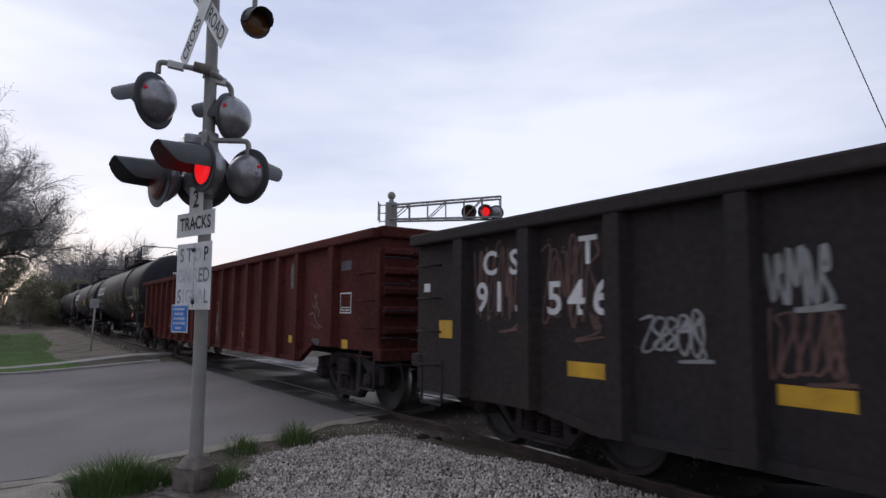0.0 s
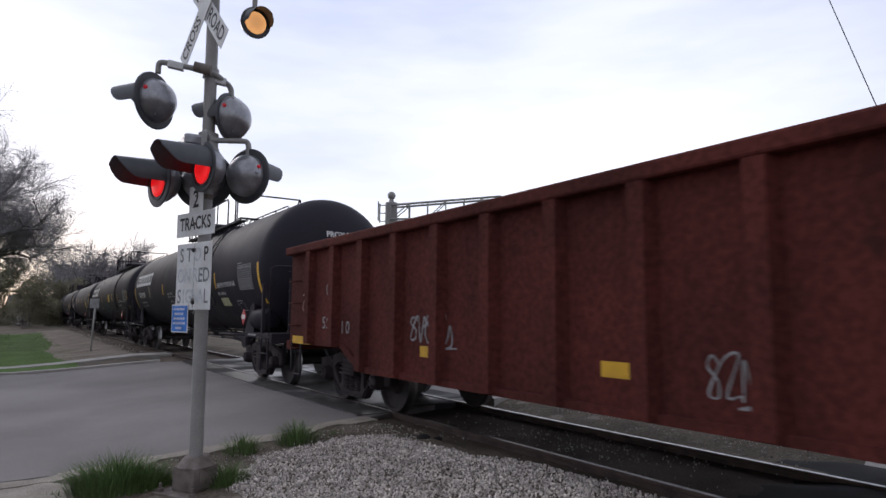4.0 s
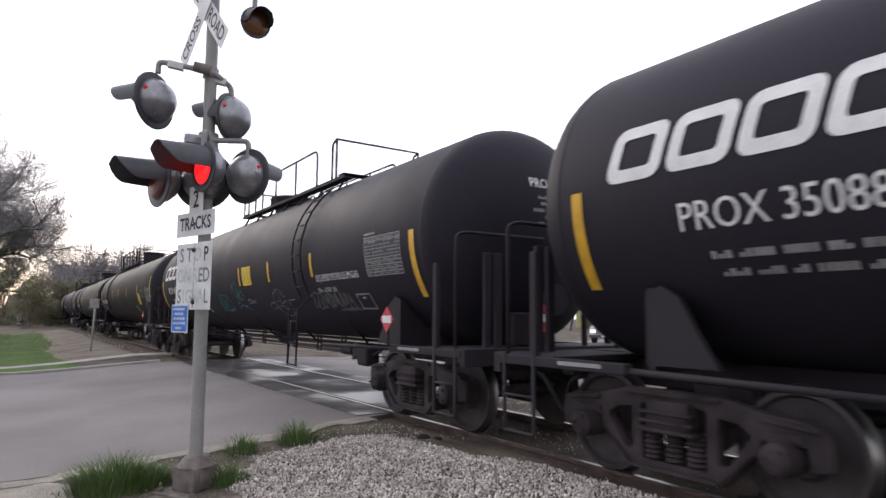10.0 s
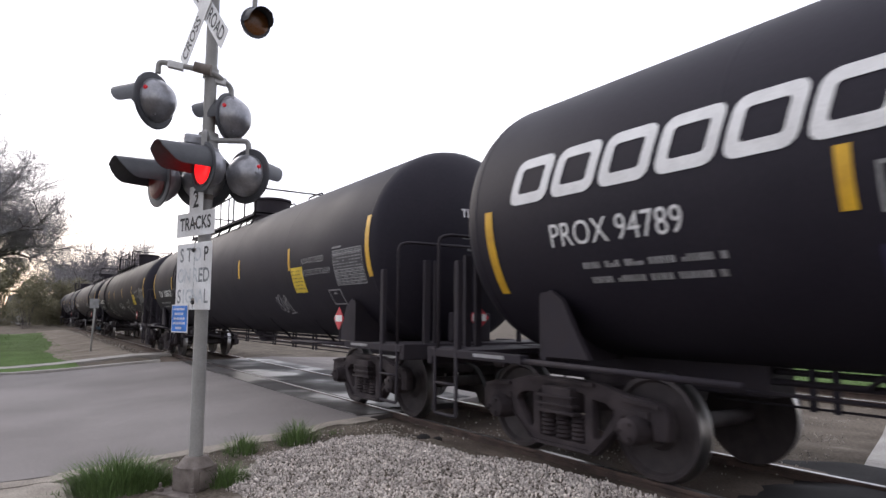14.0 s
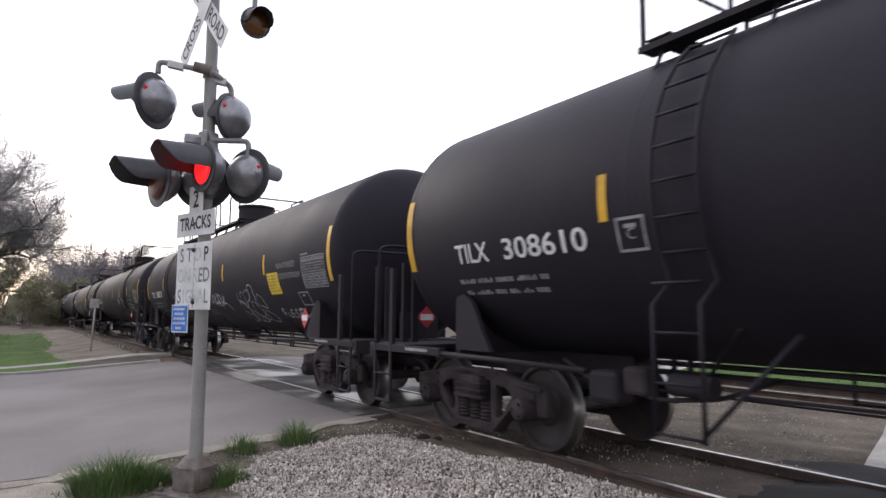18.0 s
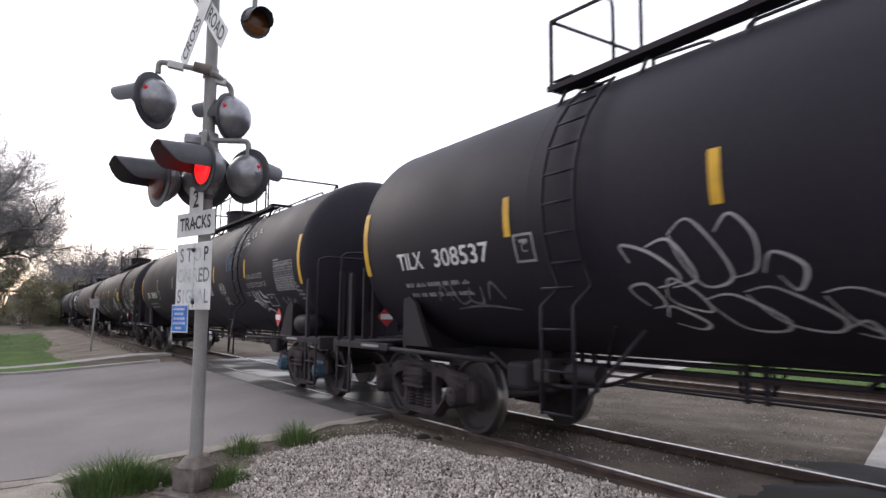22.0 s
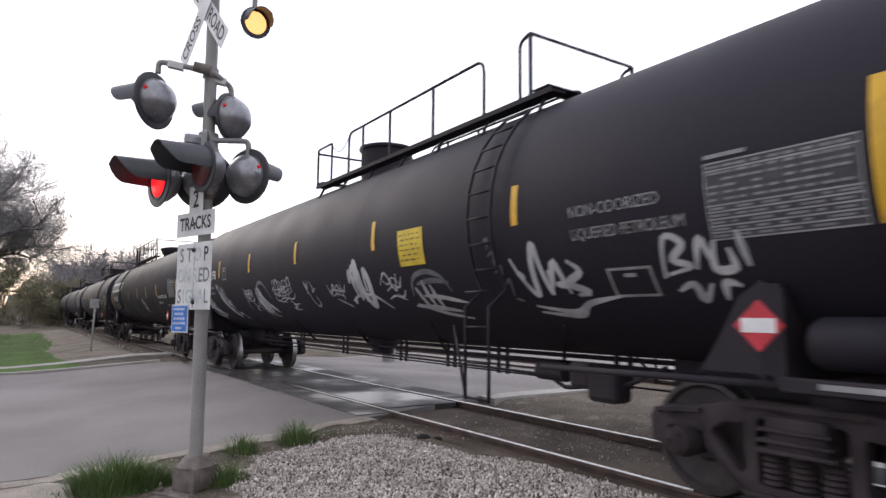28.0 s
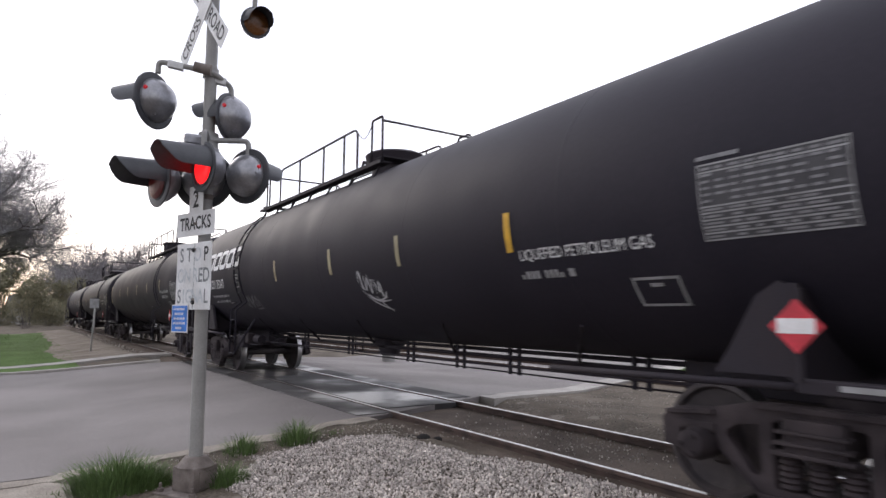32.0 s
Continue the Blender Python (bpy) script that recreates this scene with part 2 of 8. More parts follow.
M["leaf"] = material("dull_spring_leaves", (0.185, 0.168, 0.10), 0.8, color2=(0.14, 0.128, 0.075), scale=0.4, detail_scale=8, bump=0.0, island=0.35)
M["brick_wall"] = material("brown_brick", (0.15, 0.10, 0.080), 0.9, color2=(0.115, 0.078, 0.065), scale=0.8, detail_scale=12, bump=0.3)
M["white_paint"] = material("white_painted_trim", (0.74, 0.72, 0.68), 0.6, color2=(0.62, 0.60, 0.56), scale=2, detail_scale=20, bump=0.05)
M["dark_glass"] = material("dark_window_glass", (0.02, 0.022, 0.026), 0.08, bump=0.0)
M["tyre"] = material("black_tyre_rubber", (0.02, 0.02, 0.021), 0.85, bump=0.1)
M["wire"] = material("black_cable_jacket", (0.02, 0.02, 0.02), 0.7, bump=0.0)
M["wood_pole"] = material("grey_timber_pole", (0.12, 0.10, 0.085), 0.9, scale=2, detail_scale=40, bump=0.4)
M["siding"] = material("pale_house_siding", (0.42, 0.42, 0.42), 0.8, color2=(0.34, 0.34, 0.34), scale=1, detail_scale=8, bump=0.1)
M["shingle"] = material("grey_roof_shingles", (0.10, 0.095, 0.095), 0.9, scale=2, detail_scale=15, bump=0.3)


# ---------------------------------------------------------------- mesh helpers
def part(name, bm, mat, parent=None, label="", smooth=False):
    me = bpy.data.meshes.new(name)
    bm.normal_update()
    bm.to_mesh(me)
    bm.free()
    return link(name, me, mat, parent, label, smooth)


def link(name, me, mat, parent=None, label="", smooth=False):
    for one in (mat if isinstance(mat, (list, tuple)) else [mat]):
        if not me.materials or isinstance(mat, (list, tuple)):
            me.materials.append(one)
    if smooth:
        me.shade_smooth()
        if smooth != True:
            me.set_sharp_from_angle(angle=radians(smooth))
    ob = new(name, me)
    if parent:
        ob.parent = parent
    if label:
        tagged(ob, label)
    return ob


def box(bm, x0, x1, y0, y1, z0, z1, m=None):
    vs = [bm.verts.new((x, y, z)) for z in (z0, z1) for y in (y0, y1) for x in (x0, x1)]
    for f in ((0, 2, 3, 1), (4, 5, 7, 6), (0, 1, 5, 4), (2, 6, 7, 3), (0, 4, 6, 2), (1, 3, 7, 5)):
        bm.faces.new([vs[i] for i in f])
    if m:
        bmesh.ops.transform(bm, matrix=m, verts=vs)
    return vs


def bbox(x0, x1, y0, y1, z0, z1, r=0.01, m=None):
    """A box with bevelled edges, as a bmesh of its own."""
    bm = bmesh.new()
    box(bm, x0, x1, y0, y1, z0, z1)
    bmesh.ops.bevel(bm, geom=list(bm.edges), offset=r, segments=2, affect='EDGES', profile=0.5)
    if m:
        bm.transform(m)
    return bm


def merge(bm, other):
    me = bpy.data.meshes.new("tmp")
    other.to_mesh(me)
    other.free()
    bm.from_mesh(me)
    bpy.data.meshes.remove(me)
    return bm


def rod(bm, a, b, r, seg=8, r2=None, cap=True):
    a, b = Vector(a), Vector(b)
    d = (b - a).normalized()
    u = d.orthogonal().normalized()
    w = d.cross(u)
    r2 = r if r2 is None else r2
    ra = [bm.verts.new(a + (u * math.cos(k * 2 * math.pi / seg) + w * math.sin(k * 2 * math.pi / seg)) * r) for k in range(seg)]
    rb = [bm.verts.new(b + (u * math.cos(k * 2 * math.pi / seg) + w * math.sin(k * 2 * math.pi / seg)) * r2) for k in range(seg)]
    for k in range(seg):
        bm.faces.new((ra[k], ra[(k + 1) % seg], rb[(k + 1) % seg], rb[k]))
    if cap:
        bm.faces.new(ra[::-1])
        bm.faces.new(rb)


def pipe(bm, pts, r, seg=8, round_r=0.0):
    """A pipe along a polyline with rounded corners."""
    pts = [Vector(p) for p in pts]
    if round_r:
        out = [pts[0]]
        for a, b, c in zip(pts, pts[1:], pts[2:]):
            k = min(round_r, (b - a).length * 0.45, (c - b).length * 0.45)
            p, q = b + (a - b).normalized() * k, b + (c - b).normalized() * k
            for i in range(5):
                t = i / 4
                out.append(p * (1 - t) ** 2 + b * 2 * t * (1 - t) + q * t * t)
        pts = out + [pts[-1]]
    rings, prev = [], None
    for i, p in enumerate(pts):
        d = (pts[min(i + 1, len(pts) - 1)] - pts[max(i - 1, 0)]).normalized()
        u = (prev - d * prev.dot(d)).normalized() if prev and (prev - d * prev.dot(d)).length > 1e-4 else d.orthogonal().normalized()
        prev = u
        w = d.cross(u)
        rings.append([bm.verts.new(p + (u * math.cos(k * 2 * math.pi / seg) + w * math.sin(k * 2 * math.pi / seg)) * r) for k in range(seg)])
    for a, b in zip(rings, rings[1:]):
        for k in range(seg):
            bm.faces.new((a[k], a[(k + 1) % seg], b[(k + 1) % seg], b[k]))
    bm.faces.new(rings[0][::-1])
    bm.faces.new(rings[-1])


def lathe(bm, profile, axis='y', seg=32, m=None):
    """Turn a profile of (along, radius) round an axis."""
    rings = []
    for a, r in profile:
        ring = []
        for k in range(seg):
            t = k * 2 * math.pi / seg
            c, s = r * math.cos(t), r * math.sin(t)
            co = {'y': (c, a, s), 'x': (a, c, s), 'z': (c, s, a)}[axis]
            ring.append(bm.verts.new(m @ Vector(co) if m else co))
        rings.append(ring)
    for a, b in zip(rings, rings[1:]):
        for k in range(seg):
            bm.faces.new((a[k], a[(k + 1) % seg], b[(k + 1) % seg], b[k]))
    bm.faces.new(rings[0])
    bm.faces.new(rings[-1])
    bmesh.ops.recalc_face_normals(bm, faces=bm.faces)


def prism(bm, pts, x0, x1):
    """A prism of an outline in (y, z) between two x."""
    a = [bm.verts.new((x0, y, z)) for y, z in pts]
    b = [bm.verts.new((x1, y, z)) for y, z in pts]
    bm.faces.new(a)
    bm.faces.new(b[::-1])
    for i in range(len(pts)):
        j = (i + 1) % len(pts)
        bm.faces.new((a[j], a[i], b[i], b[j]))


def empty(name, m):
    ob = new(name)
    ob.empty_display_size = 0.3
    ob.matrix_world = m
    return ob


def flat_text(text, size, bold=0.0, squeeze=1.0):
    """The faces of a line of writing, in the xy plane, centred."""
    cu = bpy.data.curves.new("line", 'FONT')
    cu.body, cu.size, cu.align_x, cu.align_y, cu.offset, cu.resolution_u = text, size, 'CENTER', 'CENTER', bold, 3
    ob = bpy.data.objects.new("line", cu)
    me = ob.to_mesh()
    bm = bmesh.new()
    bm.from_mesh(me)
    ob.to_mesh_clear()
    bpy.data.objects.remove(ob)
    bpy.data.curves.remove(cu)
    bm.transform(Matrix.Diagonal((squeeze, 1, 1, 1)))
    return bm


# ---------------------------------------------------------------- ground, road, track
def grade(x):
    """The height of the road surface across the track."""
    a = abs(x - TRACK)
    if a < 1.9:
        return -0.02
    if x < TRACK:
        return max(-0.30, -0.02 - (a - 1.9) * 0.085)
    return max(-0.20, -0.02 - (a - 1.9) * 0.06)


def near_edge(x):
    return 7.9 if x < 3.3 else 7.95 + (x - 3.3) * 0.24 if x < 4.3 else 8.2 + (x - 4.3) * 0.40


def far_edge(x):
    return 21.2 - 0.15 * max(-2, min(x, 4.3)) if x < 4.3 else 20.55 + (x - 4.3) * 0.40


def sheet(name, xs, rows, mat, lift=0.0, depth=0.25, parent=None, label=""):
    """A slab over the strip between two edges; rows gives (y0, y1) at each x."""
    bm = bmesh.new()
    cols = []
    for x in xs:
        y0, y1 = rows(x)
        cols.append((x, y0, y1))
    n = 14
    top = [[bm.verts.new((x, y0 + (y1 - y0) * k / n, grade(x) + lift)) for k in range(n + 1)] for x, y0, y1 in cols]
    low = [[bm.verts.new((x, y0 + (y1 - y0) * k / n, grade(x) + lift - depth)) for k in (0, n)] for x, y0, y1 in cols]
    for i in range(len(cols) - 1):
        for k in range(n):
            bm.faces.new((top[i][k], top[i + 1][k], top[i + 1][k + 1], top[i][k + 1]))
        bm.faces.new((low[i][0], low[i + 1][0], top[i + 1][0], top[i][0]))
        bm.faces.new((top[i][n], top[i + 1][n], low[i + 1][1], low[i][1]))
    for i, f in ((0, 1), (len(cols) - 1, -1)):
        ring = [low[i][0]] + top[i] + [low[i][1]]
        bm.faces.new(ring[::f])
    return part(name, bm, mat, parent, label)


def steps(a, b, s):
    n = max(1, int(round((b - a) / s)))
    return [a + (b - a) * i / n for i in range(n + 1)]


XS = [-400, -150, -60, -30, -16, -9, -5, -3, -1.5, -0.5, 0.3, 1, 1.7, 2.4, 3, 3.5, 4, 4.3, 5, 5.45, 6, 6.9, 7.4, 8.2, 9.2, 10.5, 12, 14, 17, 21, 28, 40, 60, 90, 150, 300, 700]
YS = [-300, -120, -50, -20, -10] + [(-9 + i * 0.75) for i in range(60)] + [38, 44, 52, 62, 75, 95, 130, 200, 350, 800]


def make_ground():
    bm = bmesh.new()
    rows = []
    for y in YS:
        row = []
        for x in XS:
            z = grade(x) - 0.045
            if abs(x - TRACK) < 1.9:
                z = -0.17
            z += 0.014 * noise.noise((x * 0.6, y * 0.6, 0)) if abs(x) < 30 and abs(y) < 60 else 0
            row.append(bm.verts.new((x, y, z)))
        rows.append(row)
    for a, b in zip(rows, rows[1:]):
        for i in range(len(XS) - 1):
            bm.faces.new((a[i], a[i + 1], b[i + 1], b[i]))
    g = part("ground", bm, M["soil"], None, "", True)
    tagged(g, "bare brown gravelly soil around the railway", "ground", kind="structure")


make_ground()
road = sheet("road", [-400, -120, -40, -16, -8, -4, -2, -0.5, 0.5, 1.5, 2.5, 3.3, 3.8, 4.3, 5.4, 6.2, 6.9, 7.36, 8.2, 9, 10.4, 12, 14, 18, 24, 32, 44, 60, 90],
             lambda x: (near_edge(x), far_edge(x)), M["asphalt"])
tagged(road, "worn grey asphalt road crossing the railway", "road", kind="structure")


def make_track(x=TRACK, main=True):
    tr = empty("railway_track", pose(x, 0, 0 if main else -0.12))
    tagged(tr, "railway track with worn bright rail heads on brown ballast", "track", kind="structure")
    prof = [(-0.075, -0.165), (0.075, -0.165), (0.075, -0.150), (0.012, -0.135), (0.010, -0.045), (0.036, -0.034), (0.036, -0.006), (0.028, 0.0), (-0.028, 0.0), (-0.036, -0.006), (-0.036, -0.034), (-0.010, -0.045), (-0.012, -0.135), (-0.075, -0.150)]
    for s in (-1, 1):
        bm = bmesh.new()
        ys = [-60, 0, 60, 300]
        rings = [[bm.verts.new((s * GAUGE / 2 + x, y, z)) for x, z in prof] for y in ys]
        for a, b in zip(rings, rings[1:]):
            for k in range(len(prof)):
                f = bm.faces.new((a[k], a[(k + 1) % len(prof)], b[(k + 1) % len(prof)], b[k]))
                f.material_index = 1 if k == 7 else 0
        bmesh.ops.recalc_face_normals(bm, faces=bm.faces)
        part("rail", bm, [M["rail_side"], M["bright_steel"]], tr, "rusty rail with a shining worn head")
    if not main:
        return
    tie = bbox(-1.28, 1.28, -0.11, 0.11, -0.30, -0.158, 0.012)
    me = None
    for y in steps(-6, 7.4, 0.54) + steps(22, 62, 0.54):
        if me is None:
            ob = part("sleeper", tie, M["tie"], tr, "dark creosoted timber sleeper half buried in dirt")
            me = ob.data
        else:
            ob = new("sleeper", me)
            ob.parent = tr
        ob.location = (random.uniform(-0.03, 0.03), y + random.uniform(-0.03, 0.03), random.uniform(-0.012, 0.004))
        ob.rotation_euler = (0, 0, random.uniform(-0.015, 0.015))
    plate = bbox(-0.10, 0.10, -0.085, 0.085, -0.150, -0.135, 0.004)
    me = None
    for y in steps(-6, 7.4, 0.54) + steps(22, 40, 0.54):
        for s in (-1, 1):
            if me is None:
                ob = part("tie_plate", plate, M["rail_side"], tr)
                me = ob.data
            else:
                ob = new("tie_plate", me)
                ob.parent = tr
            ob.location = (s * GAUGE / 2, y, 0)
    # dark bed along the rails
    bm = bmesh.new()
    rows = []
    for y in steps(-30, 8.6, 0.4) + steps(21, 200, 1.6):
        rows.append([bm.verts.new((x, y, (-0.100 if abs(x) < 0.7 else -0.082 if abs(x) < 1.3 else -0.150 if abs(x) < 1.5 else -0.30) + (0.018 * noise.noise((x * 3, y * 2, 1)) if abs(x) < 1.55 else 0)))
                     for x in (-2.0, -1.5, -1.2, -0.9, -0.6, -0.2, 0.2, 0.6, 0.9, 1.2, 1.5, 2.0)])
    for a, b in zip(rows, rows[1:]):
        for i in range(11):
            bm.faces.new((a[i], a[i + 1], b[i + 1], b[i]))
    part("track_bed", bm, M["cinder"], tr, "dark oily ballast and cinders between the rails", True)


make_track()
make_track(14.3, False)


def make_crossing():
    cr = empty("crossing_surface", pose(TRACK, 0, 0))
    tagged(cr, "dark damp asphalt panels filling the level crossing", "crossing", kind="structure")
    # between the rails and one strip outside each
    for x0, x1, y0, y1 in ((-0.66, 0.66, 8.75, 20.9), (-1.35, -0.80, 8.35, 20.6), (0.80, 1.35, 9.3, 21.2)):
        n = 5
        for i in range(n):
            a, b = y0 + (y1 - y0) * i / n + 0.008, y0 + (y1 - y0) * (i + 1) / n - 0.008
            part("crossing_panel", bbox(x0, x1, a, b, -0.12, -0.006 + random.uniform(-0.004, 0.003), 0.006), M["wet_panel"], cr)
    for s in (-1, 1):
        part("flangeway_filler", bbox(s * 0.695 - 0.02, s * 0.695 + 0.02, 8.8, 20.9, -0.12, -0.055, 0.004), M["sign_black"], cr)
    # second, smaller crossing beside the camera: black asphalt that thins out over the ballast
    for x0, x1, y1 in ((-0.69, 0.69, 3.10), (0.79, 1.66, 3.35)):
        bm = bmesh.new()
        rows = []
        for y in steps(-4, y1 + 0.5, 0.1):
            row = []
            for x in steps(x0, x1, 0.115):
                edge = y1 + 0.25 * noise.noise((x * 2.1, 4, 7)) + 0.12 * noise.noise((x * 6, 1, 3)) - y
                row.append(bm.verts.new((x, y, -0.125 + 0.095 * max(0.0, min(1.0, 0.5 + edge * 1.6)) + 0.006 * noise.noise((x * 5, y * 5, 2)))))
            rows.append(row)
        for p, q in zip(rows, rows[1:]):
            for i in range(len(p) - 1):
                bm.faces.new((p[i], p[i + 1], q[i + 1], q[i]))
        part("asphalt_apron", bm, M["dark_asphalt"], cr, "black asphalt thinning out over the ballast", True)
    # broken lump of asphalt at the near edge
    rng = random.Random(21)
    for x, y, r in ((-1.32, 6.62, 0.10), (-1.20, 6.50, 0.07), (-1.40, 6.78, 0.06)):
        bm = bmesh.new()
        bmesh.ops.create_icosphere(bm, subdivisions=2, radius=r)
        for w in bm.verts:
            w.co *= 1 + 0.35 * noise.noise(w.co * 14 + Vector((x, y, 0)))
            w.co.z = w.co.z * 0.6
        part("asphalt_lump", bm, M["dark_asphalt"], cr, "broken black lump of asphalt").location = (x, y, -0.07)


make_crossing()


def make_paving():
    # slab of a footpath beyond the track
    s = sheet("footpath", steps(7.12, 11.6, 0.45), lambda x: (-9.0, 3.07 + (x - 7.12) * 0.35), M["concrete"], -0.015, 0.2)
    tagged(s, "pale concrete footpath slab beyond the track", "pavement", kind="structure")
    # concrete edge along the far road
    s = sheet("road_edge", steps(7.0, 24, 0.9), lambda x: (near_edge(x) - 0.42 - 0.03 * (x - 7), near_edge(x) + 0.05), M["concrete"], 0.006, 0.2)
    tagged(s, "pale concrete strip along the road edge", "kerb", kind="structure")
    # kerb, verge and footpath on the other side of the road
    k = sheet("kerb", steps(-40, 3.6, 1.2), lambda x: (far_edge(x), far_edge(x) + 0.28), M["concrete"], 0.06, 0.3)
    tagged(k, "low pale concrete kerb along the road", "kerb", kind="structure")
    f = sheet("footpath", steps(-40, 4.6, 1.2), lambda x: (23.5 + 0.16 * max(x, -9), 24.4 + 0.24 * max(x, -9)), M["concrete"], 0.02, 0.2)
    tagged(f, "narrow concrete footpath across the verge", "pavement", kind="structure")
    v = sheet("verge", steps(-40, 1.6, 1.2), lambda x: (far_edge(x) + 0.27, 23.52 + 0.16 * max(x, -9)), M["lawn_soil"], 0.012, 0.2)
    tagged(v, "strip of short green grass between kerb and footpath", "verge", kind="structure")
    n = sheet("footpath", [-14, -8, -4, -2, -1, -0.3, 0.2, 0.52], lambda x: (6.2, 7.9 if x < 0.3 else 7.4), M["shoulder"], -0.004, 0.2)
    tagged(n, "worn pale concrete slab at the road edge", "pavement", kind="structure")
    e = sheet("road_shoulder", steps(-1.0, 4.2, 0.1), lambda x: (near_edge(x) - 0.26 - 0.22 * noise.noise((x * 1.6, 2, 0)) - 0.08 * noise.noise((x * 6, 2, 5)), near_edge(x) + 0.07 + 0.10 * noise.noise((x * 2.2, 9, 0)) + 0.05 * noise.noise((x * 7, 5, 5))), M["shoulder"], 0.004, 0.15)
    tagged(e, "pale dusty edge of the asphalt road", "road edge", kind="structure")
    st = sheet("far_street", [-60, -30, -12, -4, 3.4], lambda x: (112, 121), M["concrete"], 0.0, 0.2)
    tagged(st, "pale distant street behind the lawn", "road", kind="structure")
    bm = bmesh.new()
    rows = []
    for y in steps(24.9, 66, 0.3):
        x0 = 1.25 + 0.35 * noise.noise((y * 0.35, 3, 1)) + 0.16 * noise.noise((y * 1.6, 3, 1)) - 0.5 * math.exp(-((y - 31) / 4) ** 2)
        x1 = 3.70 + 0.25 * noise.noise((y * 0.5, 8, 1)) + 0.12 * noise.noise((y * 2.0, 8, 1))
        rows.append([bm.verts.new((x0 + (x1 - x0) * k / 10, y, grade(x0 + (x1 - x0) * k / 10) + (0.005 if 0 < k < 10 else -0.07) + 0.008 * noise.noise((k * 1.7, y * 2, 4)))) for k in range(11)])
    for p, q in zip(rows, rows[1:]):
        for i in range(10):
            bm.faces.new((p[i], p[i + 1], q[i + 1], q[i]))
    d = part("dirt_path", bm, M["dirt"], None, "", True)
    tagged(d, "worn band of pale tan dirt beside the track", "dirt", kind="structure")
    lot = sheet("parking_lot", [31, 40, 50, 64, 90, 140], lambda x: (-60, near_edge(x) - 0.6), M["concrete"], 0.0, 0.2)
    tagged(lot, "pale open parking lot before the building", "parking lot", kind="structure")


make_paving()


def lawn(name, xs, rows, label, count, seed, h=0.045):
    s = sheet(name, xs, rows, M["lawn_soil"], 0.0, 0.2)
    tagged(s, label, "lawn", kind="structure")
    rng = random.Random(seed)
    vs, fs = [], []
    for _ in range(count):
        x = rng.uniform(xs[0], xs[-1])
        y0, y1 = rows(x)
        y = rng.uniform(y0, y1)
        z, a, t, hh = grade(x) - 0.01, rng.uniform(0, 6.28), rng.uniform(-0.05, 0.05), h * rng.uniform(0.5, 1.4)
        w = 0.004 + 0.0003 * math.hypot(x, y)
        dx, dy = w * math.cos(a), w * math.sin(a)
        i = len(vs)
        vs += [(x - dx, y - dy, z), (x + dx, y + dy, z), (x + t, y + rng.uniform(-0.05, 0.05), z + hh)]
        fs.append((i, i + 1, i + 2))
    me = bpy.data.meshes.new("grass_blades")
    me.from_pydata(vs, [], fs)
    g = link("grass_blades", me, M["grass"])
    tagged(g, "short green lawn grass", "grass", kind="stuff")


lawn("lawn", steps(-60, -2, 3) + [-0.5, 0.5, 1.2, 1.8], lambda x: (24.45 + 0.24 * max(x, -9), 62), "mown green lawn beside the railway", 60000, 3)
lawn("lawn", [15.6, 17, 19, 21, 25, 30], lambda x: (-14, near_edge(x) - 0.7), "mown green lawn beyond the track", 30000, 4)


# ---------------------------------------------------------------- crushed stone
def stones(name, spots, mat, label, seed):
    rng = random.Random(seed)
    base = [(1, 0, 0), (-1, 0, 0), (0, 1, 0), (0, -1, 0), (0, 0, 1), (0, 0, -1)]
    tri = [(0, 2, 4), (2, 1, 4), (1, 3, 4), (3, 0, 4), (2, 0, 5), (1, 2, 5), (3, 1, 5), (0, 3, 5)]
    vs, fs = [], []
    for x, y, z, r in spots:
        m = Euler((rng.uniform(0, 6), rng.uniform(0, 6), rng.uniform(0, 6))).to_matrix()
        i = len(vs)
        sx, sy, sz = r * rng.uniform(0.7, 1.25), r * rng.uniform(0.6, 1.0), r * rng.uniform(0.5, 0.9)
        for bx, by, bz in base:
            v = m @ Vector((bx * sx, by * sy, bz * sz)) * rng.uniform(0.8, 1.15)
            vs.append((x + v.x, y + v.y, z + v.z))
        fs += [(a + i, b + i, c + i) for a, b, c in tri]
    me = bpy.data.meshes.new(name)
    me.from_pydata(vs, [], fs)
    tagged(link(name, me, mat), label, "gravel", kind="stuff")


